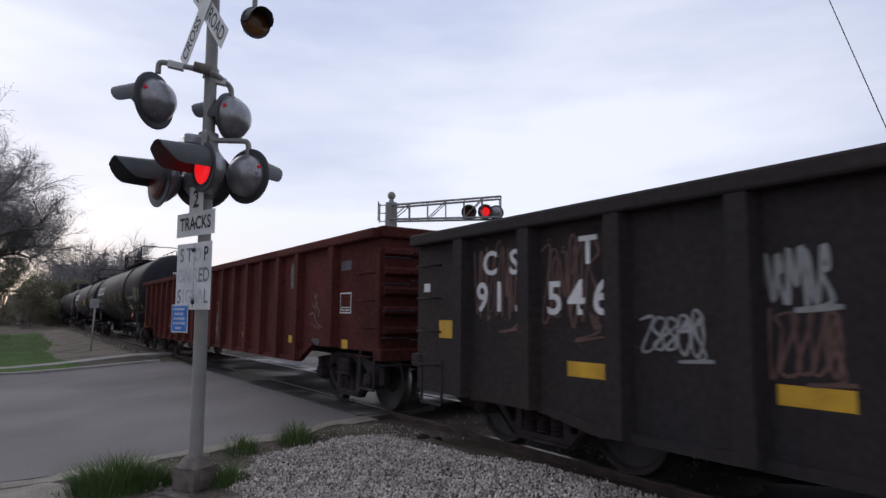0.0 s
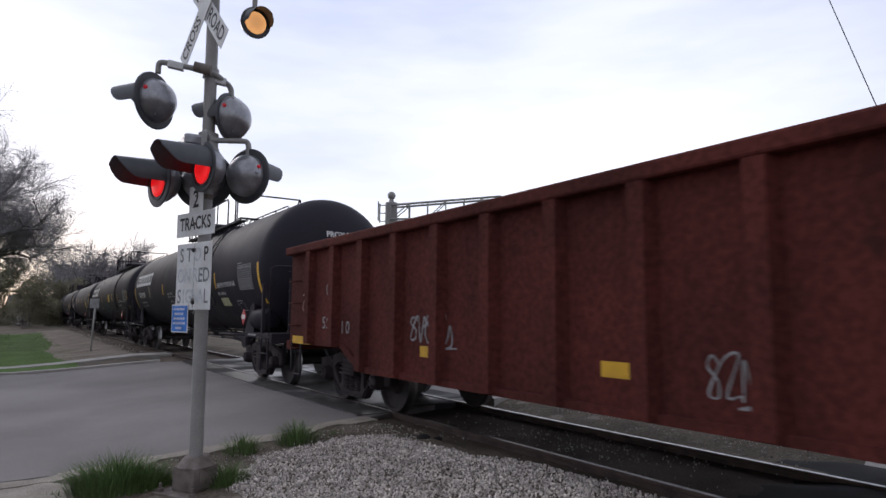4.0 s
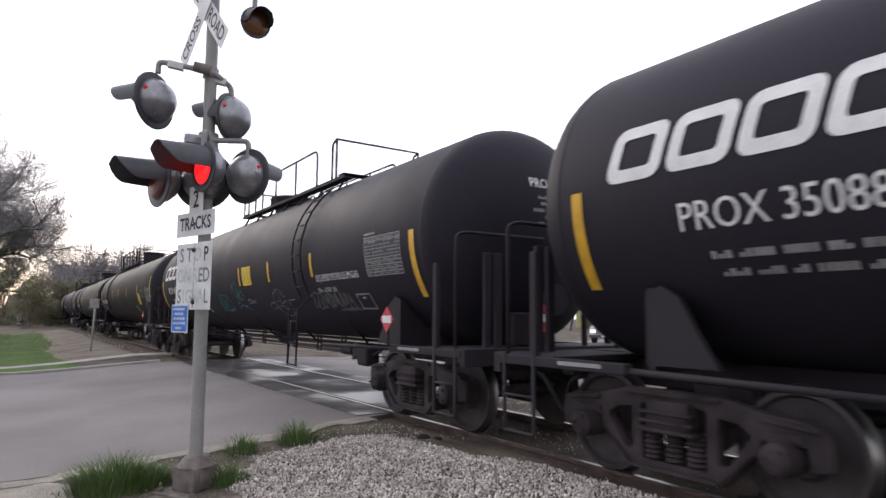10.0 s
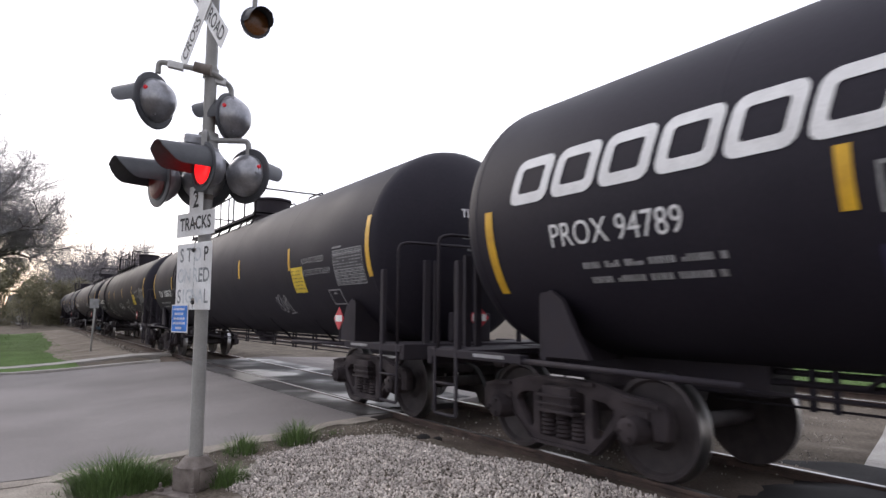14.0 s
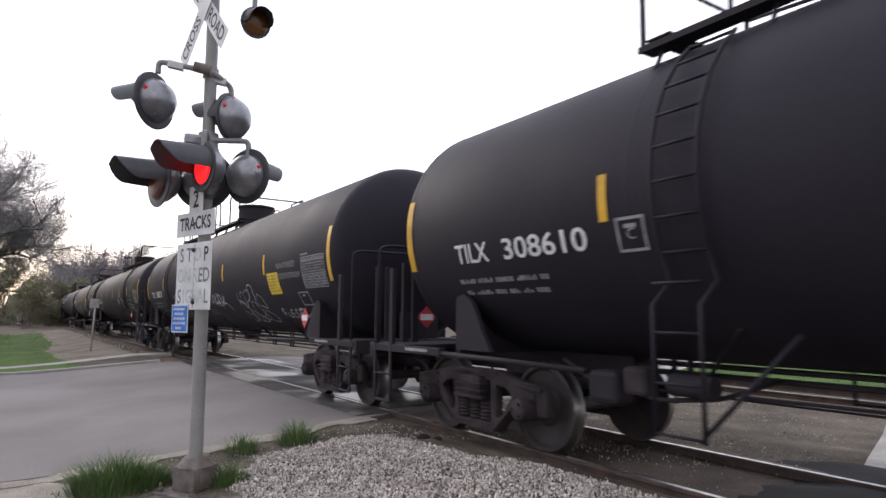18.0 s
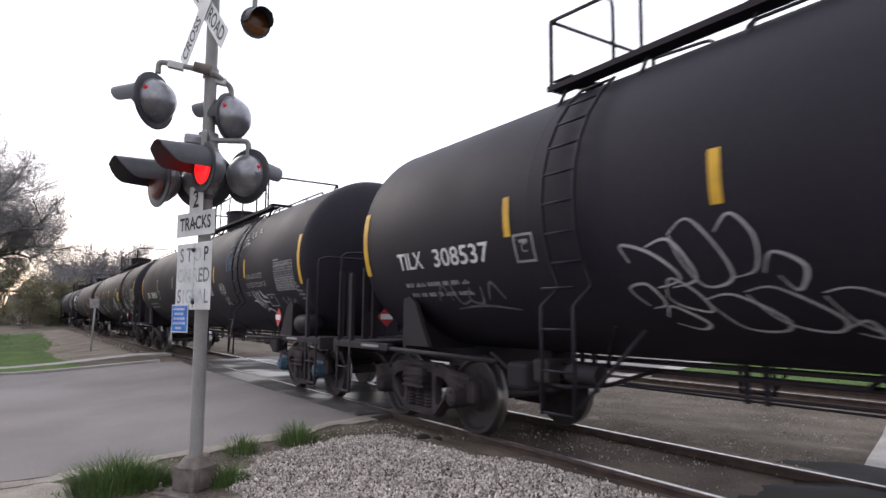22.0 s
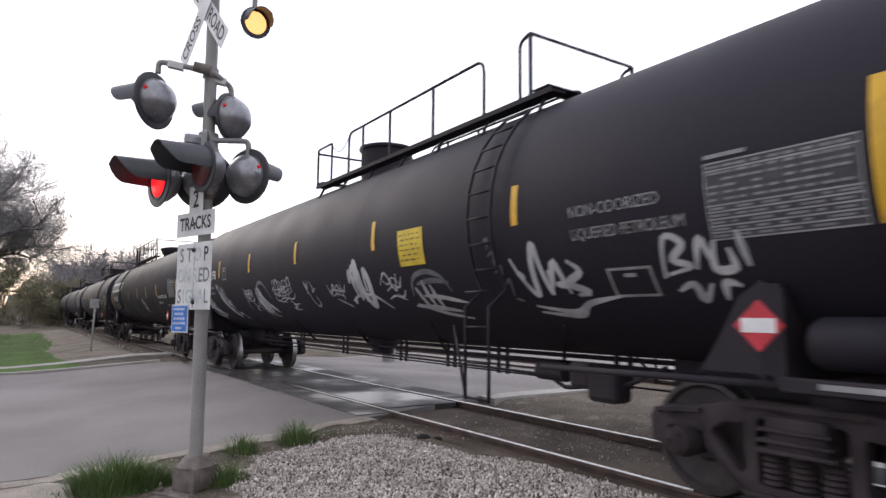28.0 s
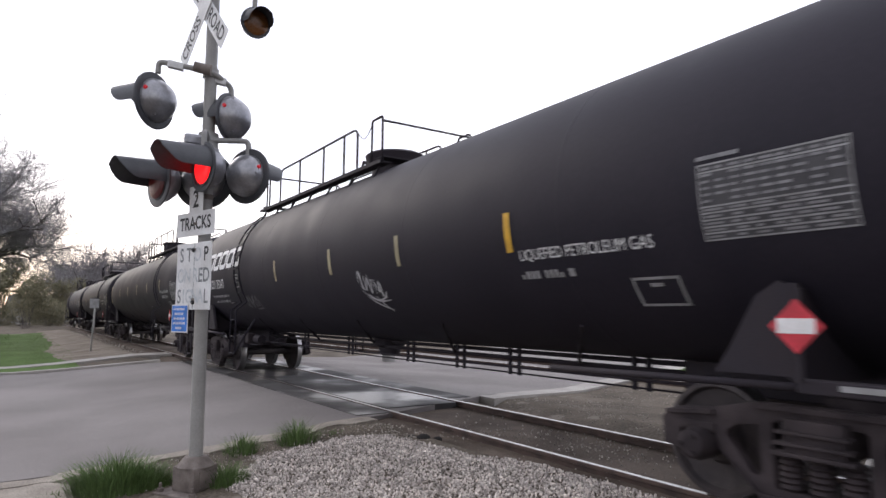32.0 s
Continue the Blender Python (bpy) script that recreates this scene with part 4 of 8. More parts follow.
def stencil_box(car, y, v, w=0.26, h=0.30, mat="dull_mark", text=""):
    bm = bmesh.new()
    t = 0.025
    for a in ((-w / 2, w / 2, h / 2 - t, h / 2), (-w / 2, w / 2, -h / 2, -h / 2 + t), (-w / 2, -w / 2 + t, -h / 2 + t, h / 2 - t), (w / 2 - t, w / 2, -h / 2 + t, h / 2 - t)):
        bar_rect(bm, *a)
    bar_rect(bm, -0.06, 0.06, h * 0.18, h * 0.30)
    if text:
        merge(bm, flat_text(text, h * 0.45))
        for w_ in bm.verts:
            w_.co.z = 0
    part("stencil_box", wrap(bm, y, v), M[mat], car)


def placard(car, x, y, z=1.27, face='x'):
    """A red diamond placard with a white number bar, in a holder on a stem."""
    r = 0.168
    s = -1 if x < 0 else 1
    bm = bmesh.new()
    q = [(y - r, z), (y, z - r), (y + r, z), (y, z + r)]
    prism(bm, q, x - 0.006, x + 0.006)
    p = part("placard", bm, M["placard_red"], car, "red diamond placard with a white bar")
    bm = bbox(x + s * 0.006, x + s * 0.010, y - 0.115, y + 0.115, z - 0.045, z + 0.048, 0.0015) if s > 0 else bbox(x - 0.010, x - 0.006, y - 0.115, y + 0.115, z - 0.045, z + 0.048, 0.0015)
    part("placard_bar", bm, M["white_mark"], p)
    bm = bmesh.new()
    rod(bm, (x - s * 0.02, y, z - 0.34), (x - s * 0.02, y, z + 0.02), 0.016, 8)
    part("placard_stem", bm, M["black_iron"], p)


def end_placard(car, x, y, s):
    """A red diamond placard on the end of the car."""
    r, z = 0.168, 1.39
    bm = bmesh.new()
    a = [bm.verts.new((x + u, y - 0.005, z + w)) for u, w in ((-r, 0), (0, -r), (r, 0), (0, r))]
    b = [bm.verts.new((q.co.x, y + 0.005, q.co.z)) for q in a]
    bm.faces.new(a)
    bm.faces.new(b[::-1])
    for i in range(4):
        bm.faces.new((a[(i + 1) % 4], a[i], b[i], b[(i + 1) % 4]))
    bmesh.ops.recalc_face_normals(bm, faces=bm.faces)
    p = part("placard", bm, M["placard_red"], car, "red diamond placard with a white bar")
    lo, hi = sorted((y + s * 0.005, y + s * 0.009))
    part("placard_bar", bbox(x - 0.115, x + 0.115, lo, hi, z - 0.045, z + 0.048, 0.0015), M["white_mark"], p)
    part("placard_stem", bbox(x - 0.015, x + 0.015, min(y - s * 0.03, y), max(y - s * 0.03, y), 1.03, z, 0.003), M["black_iron"], p)


def tank_body(style):
    bm = bmesh.new()
    L, hd = style["shell"], style["head"]
    prof = []
    n = 12
    for i in range(n):
        a = math.pi / 2 * (1 - i / n)
        prof.append((-L - hd * math.sin(a), max(0.02, TANK_R * math.cos(a))))
    seg = steps(-L, L, 2.1)
    for k, y in enumerate(seg):
        prof.append((y, TANK_R))
    for i in range(1, n + 1):
        a = math.pi / 2 * i / n
        prof.append((L + hd * math.sin(a), max(0.02, TANK_R * math.cos(a))))
    lathe(bm, prof, 'y', 72, Matrix.Translation((0, 0, TANK_Z)))
    return bm


def tank_car(name, style, centre):
    car = empty(name, pose(TRACK, centre, 0))
    L = style["shell"]
    part("tank_shell", tank_body(style), M[style["paint"]], car, "black painted cylindrical tank with domed heads", 50)
    # weld seams of the shell
    for y in steps(-L, L, 2.75 if style["kind"] == "a" else 3.3)[0:]:
        bm = bmesh.new()
        prof = [(y - 0.03, TANK_R - 0.005), (y - 0.012, TANK_R + 0.0018), (y + 0.012, TANK_R + 0.0018), (y + 0.03, TANK_R - 0.005)]
        rings = []
        for a, r in prof:
            rings.append([bm.verts.new((r * math.cos(k * math.pi / 36), a, TANK_Z + r * math.sin(k * math.pi / 36))) for k in range(72)])
        for a, b in zip(rings, rings[1:]):
            for k in range(72):
                bm.faces.new((a[k], b[k], b[(k + 1) % 72], a[(k + 1) % 72]))
        part("weld_seam", bm, M[style["paint"]], car, "", True)
    # walkway, rails and dome on top
    turn = style.get("turn", 1)
    y0, y1, rail0, gap, tall, hoop = style["walk"]
    lo, hi = sorted((turn * y0, turn * y1))
    for q in (-1, 1):
        dk = bmesh.new()
        prof = [(q * 0.68, 3.825), (q * 0.87, 3.825), (q * 0.87, 3.81), (q * 0.895, 3.81), (q * 0.895, 3.87), (q * 0.87, 3.87), (q * 0.87, 3.845), (q * 0.68, 3.845)]
        ra, rb = [dk.verts.new((x, lo, z)) for x, z in prof], [dk.verts.new((x, hi, z)) for x, z in prof]
        dk.faces.new(ra)
        dk.faces.new(rb[::-1])
        for i in range(8):
            dk.faces.new((ra[(i + 1) % 8], ra[i], rb[i], rb[(i + 1) % 8]))
        bmesh.ops.recalc_face_normals(dk, faces=dk.faces)
        deck = part("walkway", dk, M["black_iron"], car, "black steel walkway beside the dome")
        for y in steps(y0 + 0.2, y1 - 0.2, 1.0):
            bm = bmesh.new()
            rod(bm, (q * 0.80, turn * y, 3.80), (q * 0.92, turn * y, 3.57), 0.022, 6)
            part("walkway_bracket", bm, M["black_iron"], deck)
    for y in (y0 + 0.2, y1 - 0.1):
        part("walkway_end", bbox(-0.86, 0.86, turn * y - 0.13, turn * y + 0.13, 3.905, 3.925, 0.004), M["black_iron"], car)
    top = 4.60
    for q in (-1, 1):
        bm = bmesh.new()
        pipe(bm, [(q * 0.86, turn * gap[0], 3.83), (q * 0.86, turn * gap[0], top - 0.05), (q * 0.86, turn * rail0, top)], 0.021, 8, 0.16)
        part("handrail", bm, M["black_iron"], car, "", True)
        bm = bmesh.new()
        pipe(bm, [(q * 0.86, turn * gap[1], 3.83), (q * 0.86, turn * gap[1], top - 0.02), (q * 0.86, turn * tall, top - 0.02), (q * 0.86, turn * tall, 3.83)], 0.021, 8, 0.16)
        part("handrail", bm, M["black_iron"], car, "", True)
        bm = bmesh.new()
        pipe(bm, [(q * 0.86, turn * hoop, 3.83), (q * 0.86, turn * hoop, top - 0.03), (q * 0.86, turn * y1, top - 0.03), (q * 0.86, turn * y1, 3.83)], 0.021, 8, 0.05)
        part("handrail", bm, M["black_iron"], car, "", True)
        for y in [rail0] + [gap[1] + (tall - gap[1]) * k for k in (0.30, 0.62, 0.86)]:
            bm = bmesh.new()
            box(bm, q * 0.86 - 0.012, q * 0.86 + 0.012, turn * y - 0.025, turn * y + 0.025, 3.82, top)
            part("rail_post", bm, M["black_iron"], car)
        bm = bmesh.new()
        pipe(bm, [(q * 0.86, turn * (hoop + (tall - hoop) * k / 6), 4.52 - 0.18 * math.sin(math.pi * k / 6)) for k in range(7)], 0.008, 6)
        part("safety_chain", bm, M["black_iron"], car)
    for y in (rail0, y1):
        bm = bmesh.new()
        pipe(bm, [(-0.86, turn * y, top if y < 0 else top - 0.10), (0.86, turn * y, top if y < 0 else top - 0.10)], 0.021, 8)
        part("end_rail", bm, M["black_iron"], car, "", True)
    dy = turn * style["dome"]
    bm = bmesh.new()
    if style["kind"] == "a":
        lathe(bm, [(3.80, 0.42), (4.02, 0.42), (4.06, 0.50), (4.18, 0.53), (4.24, 0.55), (4.28, 0.50), (4.33, 0.20), (4.34, 0.05)], 'z', 28, Matrix.Translation((0, dy, 0)))
    else:
        lathe(bm, [(3.80, 0.46), (4.40, 0.47), (4.42, 0.51), (4.47, 0.51), (4.49, 0.43), (4.50, 0.05)], 'z', 24, Matrix.Translation((0, dy, 0)))
    part("dome", bm, M["black_iron"], car, "black valve dome with a hinged cover", 35)
    if style["kind"] == "a":
        bm = bmesh.new()
        pipe(bm, [(-0.25, dy + 0.48, 4.18), (-0.30, dy + 0.68, 4.26), (-0.30, dy + 0.74, 4.16)], 0.03, 8)
        part("dome_latch", bm, M["black_iron"], car)
    # side ladders
    ly = turn * (-4.42 - style["more"])
    for q in (-1, 1):
        lad = None
        for e in (-0.2, 0.2):
            pts = []
            for k in range(9):
                v = 1.30 - k * 0.26
                px, pz = arc_point(v, 0.07, q)
                pts.append((px, ly + e, pz))
            pts += [(q * 1.54, ly + e, 1.5), (q * 1.54, ly + e, 0.55)]
            bm = bmesh.new()
            pipe(bm, pts, 0.018, 6)
            if lad is None:
                lad = part("ladder", bm, M["black_paint"], car, "black steel side ladder with a low step", True)
            else:
                part("ladder_rail", bm, M["black_paint"], lad, "", True)
        spots = [(q * 1.54, z) for z in steps(0.57, 1.66, 0.36)] + [arc_point(-0.55 + 0.26 * k, 0.07, q) for k in range(8)]
        for px, pz in spots:
            bm = bmesh.new()
            rod(bm, (px, ly - 0.2, pz), (px, ly + 0.2, pz), 0.013, 6)
            part("rung", bm, M["black_paint"], lad, "", True)
        bm = bmesh.new()
        rod(bm, (q * 1.54, ly + turn * 0.2, 0.60), (q * 1.30, ly + turn * 0.75, 1.30), 0.018, 6)
        part("ladder_brace", bm, M["black_paint"], lad, "", True)
    # low side rails on paired hangers
    for z, r, q in ((0.965, 0.026, -0.10), (0.885, 0.028, -0.16), (0.69, 0.011, -0.10)):
        bm = bmesh.new()
        pipe(bm, [(q, -6.6, z), (q, 6.6, z)], r, 8)
        part("brake_pipe", bm, M["black_iron"], car, "", True)
    for q in (-1,):
        for y in (-5.45, -3.45, -2.25, -0.85, 1.40, 3.65, 5.60):
            for e in (-0.09, 0.09):
                bm = bmesh.new()
                prism(bm, [(y + e - 0.028, 0.67), (y + e + 0.028, 0.67), (y + e + 0.028, 1.02), (y + e - 0.028, 1.02)], q * 0.13 - 0.012, q * 0.13 + 0.012)
                bmesh.ops.recalc_face_normals(bm, faces=bm.faces)
                part("rail_hanger", bm, M["black_paint"], car)
        for y in (-5.4, -2.95, -0.5, 2.0, 4.5):
            bm = bmesh.new()
            rod(bm, (q * 0.93, y, 1.33), (q * 0.20, y + 0.75, 0.90), 0.022, 6)
            part("brace_rod", bm, M["black_iron"], car)
    # fittings under the shell
    bm = bmesh.new()
    lathe(bm, [(0.72, 0.10), (0.74, 0.19), (0.86, 0.20), (0.90, 0.28), (1.04, 0.30)], 'z', 18, Matrix.Translation((0, 0.1, 0)))
    part("bottom_outlet", bm, M["black_iron"], car, "", 40)
    lo, hi = sorted((turn * -6.05, turn * -5.70))
    part("brake_valve", bbox(-0.95, -0.70, lo, hi, 0.62, 0.92, 0.05), M["black_iron"], car)
    lo, hi = sorted((turn * -5.68, turn * -5.42))
    part("brake_valve", bbox(-0.90, -0.72, lo, hi, 0.72, 0.97, 0.04), M["truck_iron"], car)
    bm = bmesh.new()
    pipe(bm, [(-0.80, turn * -6.5, 0.98), (-0.82, turn * -6.1, 0.80), (-0.82, turn * -5.3, 0.70), (-0.60, turn * -4.9, 0.74), (-0.20, turn * -4.6, 0.90)], 0.022, 8, 0.08)
    part("air_pipe", bm, M["black_iron"], car, "", True)
    bm = bmesh.new()
    rod(bm, (-0.75, turn * -5.25, 0.84), (-0.75, turn * -4.85, 0.84), 0.095, 16)
    part("brake_cylinder", bm, M["black_iron"], car, "", 40)
    bm = bmesh.new()
    rod(bm, (-0.6, turn * -4.7, 0.78), (-0.3, turn * 6.4, 0.80), 0.016, 6)
    part("brake_rod", bm, M["black_iron"], car)
    # ends
    T = style["truck"]
    E = style["half"]
    for s in (-1, 1):
        lo, hi = sorted((s * (T - 1.6), s * (E - 0.35)))
        part("stub_sill", bbox(-0.20, 0.20, lo, hi, 0.74, 1.06, 0.015), M["black_iron"], car)
        bm = bmesh.new()
        w = [(-1.27, 0.98), (1.27, 0.98), (1.27, 1.64), (1.21, 1.62), (1.02, 1.43), (0.70, 1.20), (0.30, 1.06), (-0.30, 1.06), (-0.70, 1.20), (-1.02, 1.43), (-1.21, 1.62), (-1.27, 1.64)]
        yy = s * T
        a = [bm.verts.new((x, yy - 0.035, z)) for x, z in w]
        b = [bm.verts.new((x, yy + 0.035, z)) for x, z in w]
        bm.faces.new(a)
        bm.faces.new(b[::-1])
        for i in range(len(w)):
            j = (i + 1) % len(w)
            bm.faces.new((a[j], a[i], b[i], b[j]))
        bmesh.ops.recalc_face_normals(bm, faces=bm.faces)
        part("saddle", bm, M["black_iron"], car, "black steel saddle carrying the tank")
        for q in (-1, 1):
            bm = bmesh.new()
            prism(bm, [(yy + s * 0.05, 1.60), (yy + s * 0.05, 1.03), (yy - s * 0.58, 1.03), (yy - s * 0.44, 1.24), (yy - s * 0.26, 1.56), (yy - s * 0.10, 1.66)], q * 1.24 - 0.03, q * 1.24 + 0.03)
            bmesh.ops.recalc_face_normals(bm, faces=bm.faces)
            part("saddle_gusset", bm, M["black_iron"], car)
        lo, hi = sorted((s * (L + 0.10), s * (E - 0.30)))
        part("end_deck", bbox(-1.45, 1.45, lo, hi, 1.00, 1.05, 0.008), M["black_iron"], car, "black end platform")
        part("end_beam", bbox(-1.46, 1.46, s * (E - 0.30) - 0.05, s * (E - 0.30) + 0.05, 0.86, 1.055, 0.01), M["black_iron"], car)
        for q in (-1, 1):
            lo, hi = sorted((s * (T + 0.1), s * (E - 0.32)))
            part("side_sill", bbox(q * 1.42 - 0.05, q * 1.42 + 0.05, lo, hi, 0.95, 1.04, 0.01), M["black_iron"], car)
            bm = bmesh.new()
            pipe(bm, [(q * 1.43, s * (T + 0.12), 0.985), (q * 1.43, s * (T - 2.1), 0.955)], 0.027, 8)
            part("running_rail", bm, M["black_iron"], car, "", True)
            lo, hi = sorted((s * (T + 0.35), s * (T + 0.85)))
            part("sill_reflector", bbox(q * 1.473 - 0.002, q * 1.473 + 0.002, lo, hi, 0.985, 1.02, 0.001), M["dull_mark"], car)
            # upright hoop at the corner and a step below
            bm = bmesh.new()
            pipe(bm, [(q * 1.44, s * (E - 0.45), 1.03), (q * 1.44, s * (E - 0.45), 2.32), (q * 1.30, s * (E - 0.46), 2.36), (q * 0.15, s * (E - 0.42), 2.36)], 0.02, 8, 0.16)
            part("corner_handrail", bm, M["black_iron"], car, "", True)
            bm = bmesh.new()
            pipe(bm, [(q * 1.46, s * (E - 0.42), 1.06), (q * 1.46, s * (E - 0.42), 0.32), (q * 1.46, s * (E - 0.84), 0.32), (q * 1.46, s * (E - 0.84), 1.04)], 0.020, 6, 0.03)
            rod(bm, (q * 1.46, s * (E - 0.42), 0.66), (q * 1.46, s * (E - 0.84), 0.66), 0.016, 6)
            part("sill_step", bm, M["black_iron"], car, "", True)
            lo, hi = sorted((s * (E - 0.80), s * (E - 0.88)))
            part("corner_post", bbox(q * 1.44 - 0.03, q * 1.44 + 0.03, lo, hi, 1.03, 2.02, 0.008), M["black_iron"], car)
        lo, hi = sorted((s * (E - 0.40), s * (E - 0.46)))
        for q in (-1.02, -0.86):
            part("end_upright", bbox(q - 0.045, q + 0.045, lo, hi, 1.04, 2.14, 0.010), M["black_iron"], car)
        if s < 0:
            part("end_locker", bbox(-0.55, 0.10, min(s * (E - 0.62), s * (E - 0.50)), max(s * (E - 0.62), s * (E - 0.50)), 1.06, 1.46, 0.02), M["black_iron"], car)
        for q in (0.62, 1.36):
            part("end_post", bbox(q - 0.028, q + 0.028, s * (E - 0.50) - 0.028, s * (E - 0.50) + 0.028, 1.05, 1.80, 0.006), M["black_iron"], car)
        coupler(car, s * E)
        truck(car, s * T)
        placard(car, s * 1.52, s * 7.74, 1.36)
        end_placard(car, s * 0.21, s * (E - 0.36), s)
    # hand brake at the front end
    bm = bmesh.new()
    lathe(bm, [(-0.02, 0.20), (0.02, 0.20), (0.02, 0.17), (-0.02, 0.17)], 'y', 20, Matrix.Translation((0.12, -turn * (E - 0.50), 1.62)))
    lo, hi = sorted((-turn * (E - 0.50), -turn * (E - 0.60)))
    box(bm, -0.06, 0.30, lo, hi, 1.60, 1.64)
    box(bm, 0.10, 0.14, lo, hi, 1.44, 1.80)
    part("brake_wheel", bm, M["black_iron"], car)
    return car


STYLE_A = {"kind": "a", "paint": "black_paint", "shell": 8.43, "head": 0.73, "more": 0.0, "dome": 0.0, "truck": 7.60, "half": 9.62, "walk": (-4.92, 1.10, -4.52, (-4.34, -3.62), 0.20, 0.74)}
STYLE_B = {"kind": "b", "paint": "faded_black", "shell": 8.52, "head": 0.60, "more": 0.34, "dome": 0.1, "truck": 7.72, "half": 9.80, "walk": (-5.20, 1.27, -4.84, (-4.66, -3.98), -0.10, 0.63)}
STYLE_A_TURNED = {**STYLE_A, "turn": -1}
STYLE_B_TURNED = {**STYLE_B, "turn": -1, "more": 0.2, "dome": -0.12, "walk": (-5.42, 1.25, -5.38, (-4.52, -4.19), -0.67, 0.35)}


def side_strips(car, ys, lead, trail, v0=-0.40, v1=0.0, up=0.0, dull=False, bright=5):
    for y in (lead, trail):
        strip(car, y, -0.86 + up * 1.15, 0.02 + up * 1.15, 0.12, "pale_strip" if dull else "yellow_strip")
    for i, y in enumerate(ys):
        # strips past bright take the pale tape, as if they reflected less
        strip(car, y, v0, v1, 0.095, "yellow_strip" if i < bright and not dull else "pale_strip")


def end_marks(car, L, text, seed, hd=0.73, dz0=0.0):
    """Writing on the leading tank head."""
    for rows, dx, dz, mat in ((flat_text(text, 0.17, 0.003, 0.9), 0.14, 0.62, "white_mark"), (stencil_lines([0.55, 0.5, 0.75, 0.4, 0.6], seed, 0.042, 0.085, 0.2), 0.12, 0.44, "dull_mark")):
        for w in rows.verts:
            px, pz = dx + w.co.x, dz + w.co.y
            pz += dz0
            k = min(0.99, math.hypot(px, pz) / TANK_R)
            w.co = Vector((px, -L - hd * math.sqrt(1 - k * k) - 0.008, TANK_Z + pz))
        part("end_lettering", rows, M[mat], car)


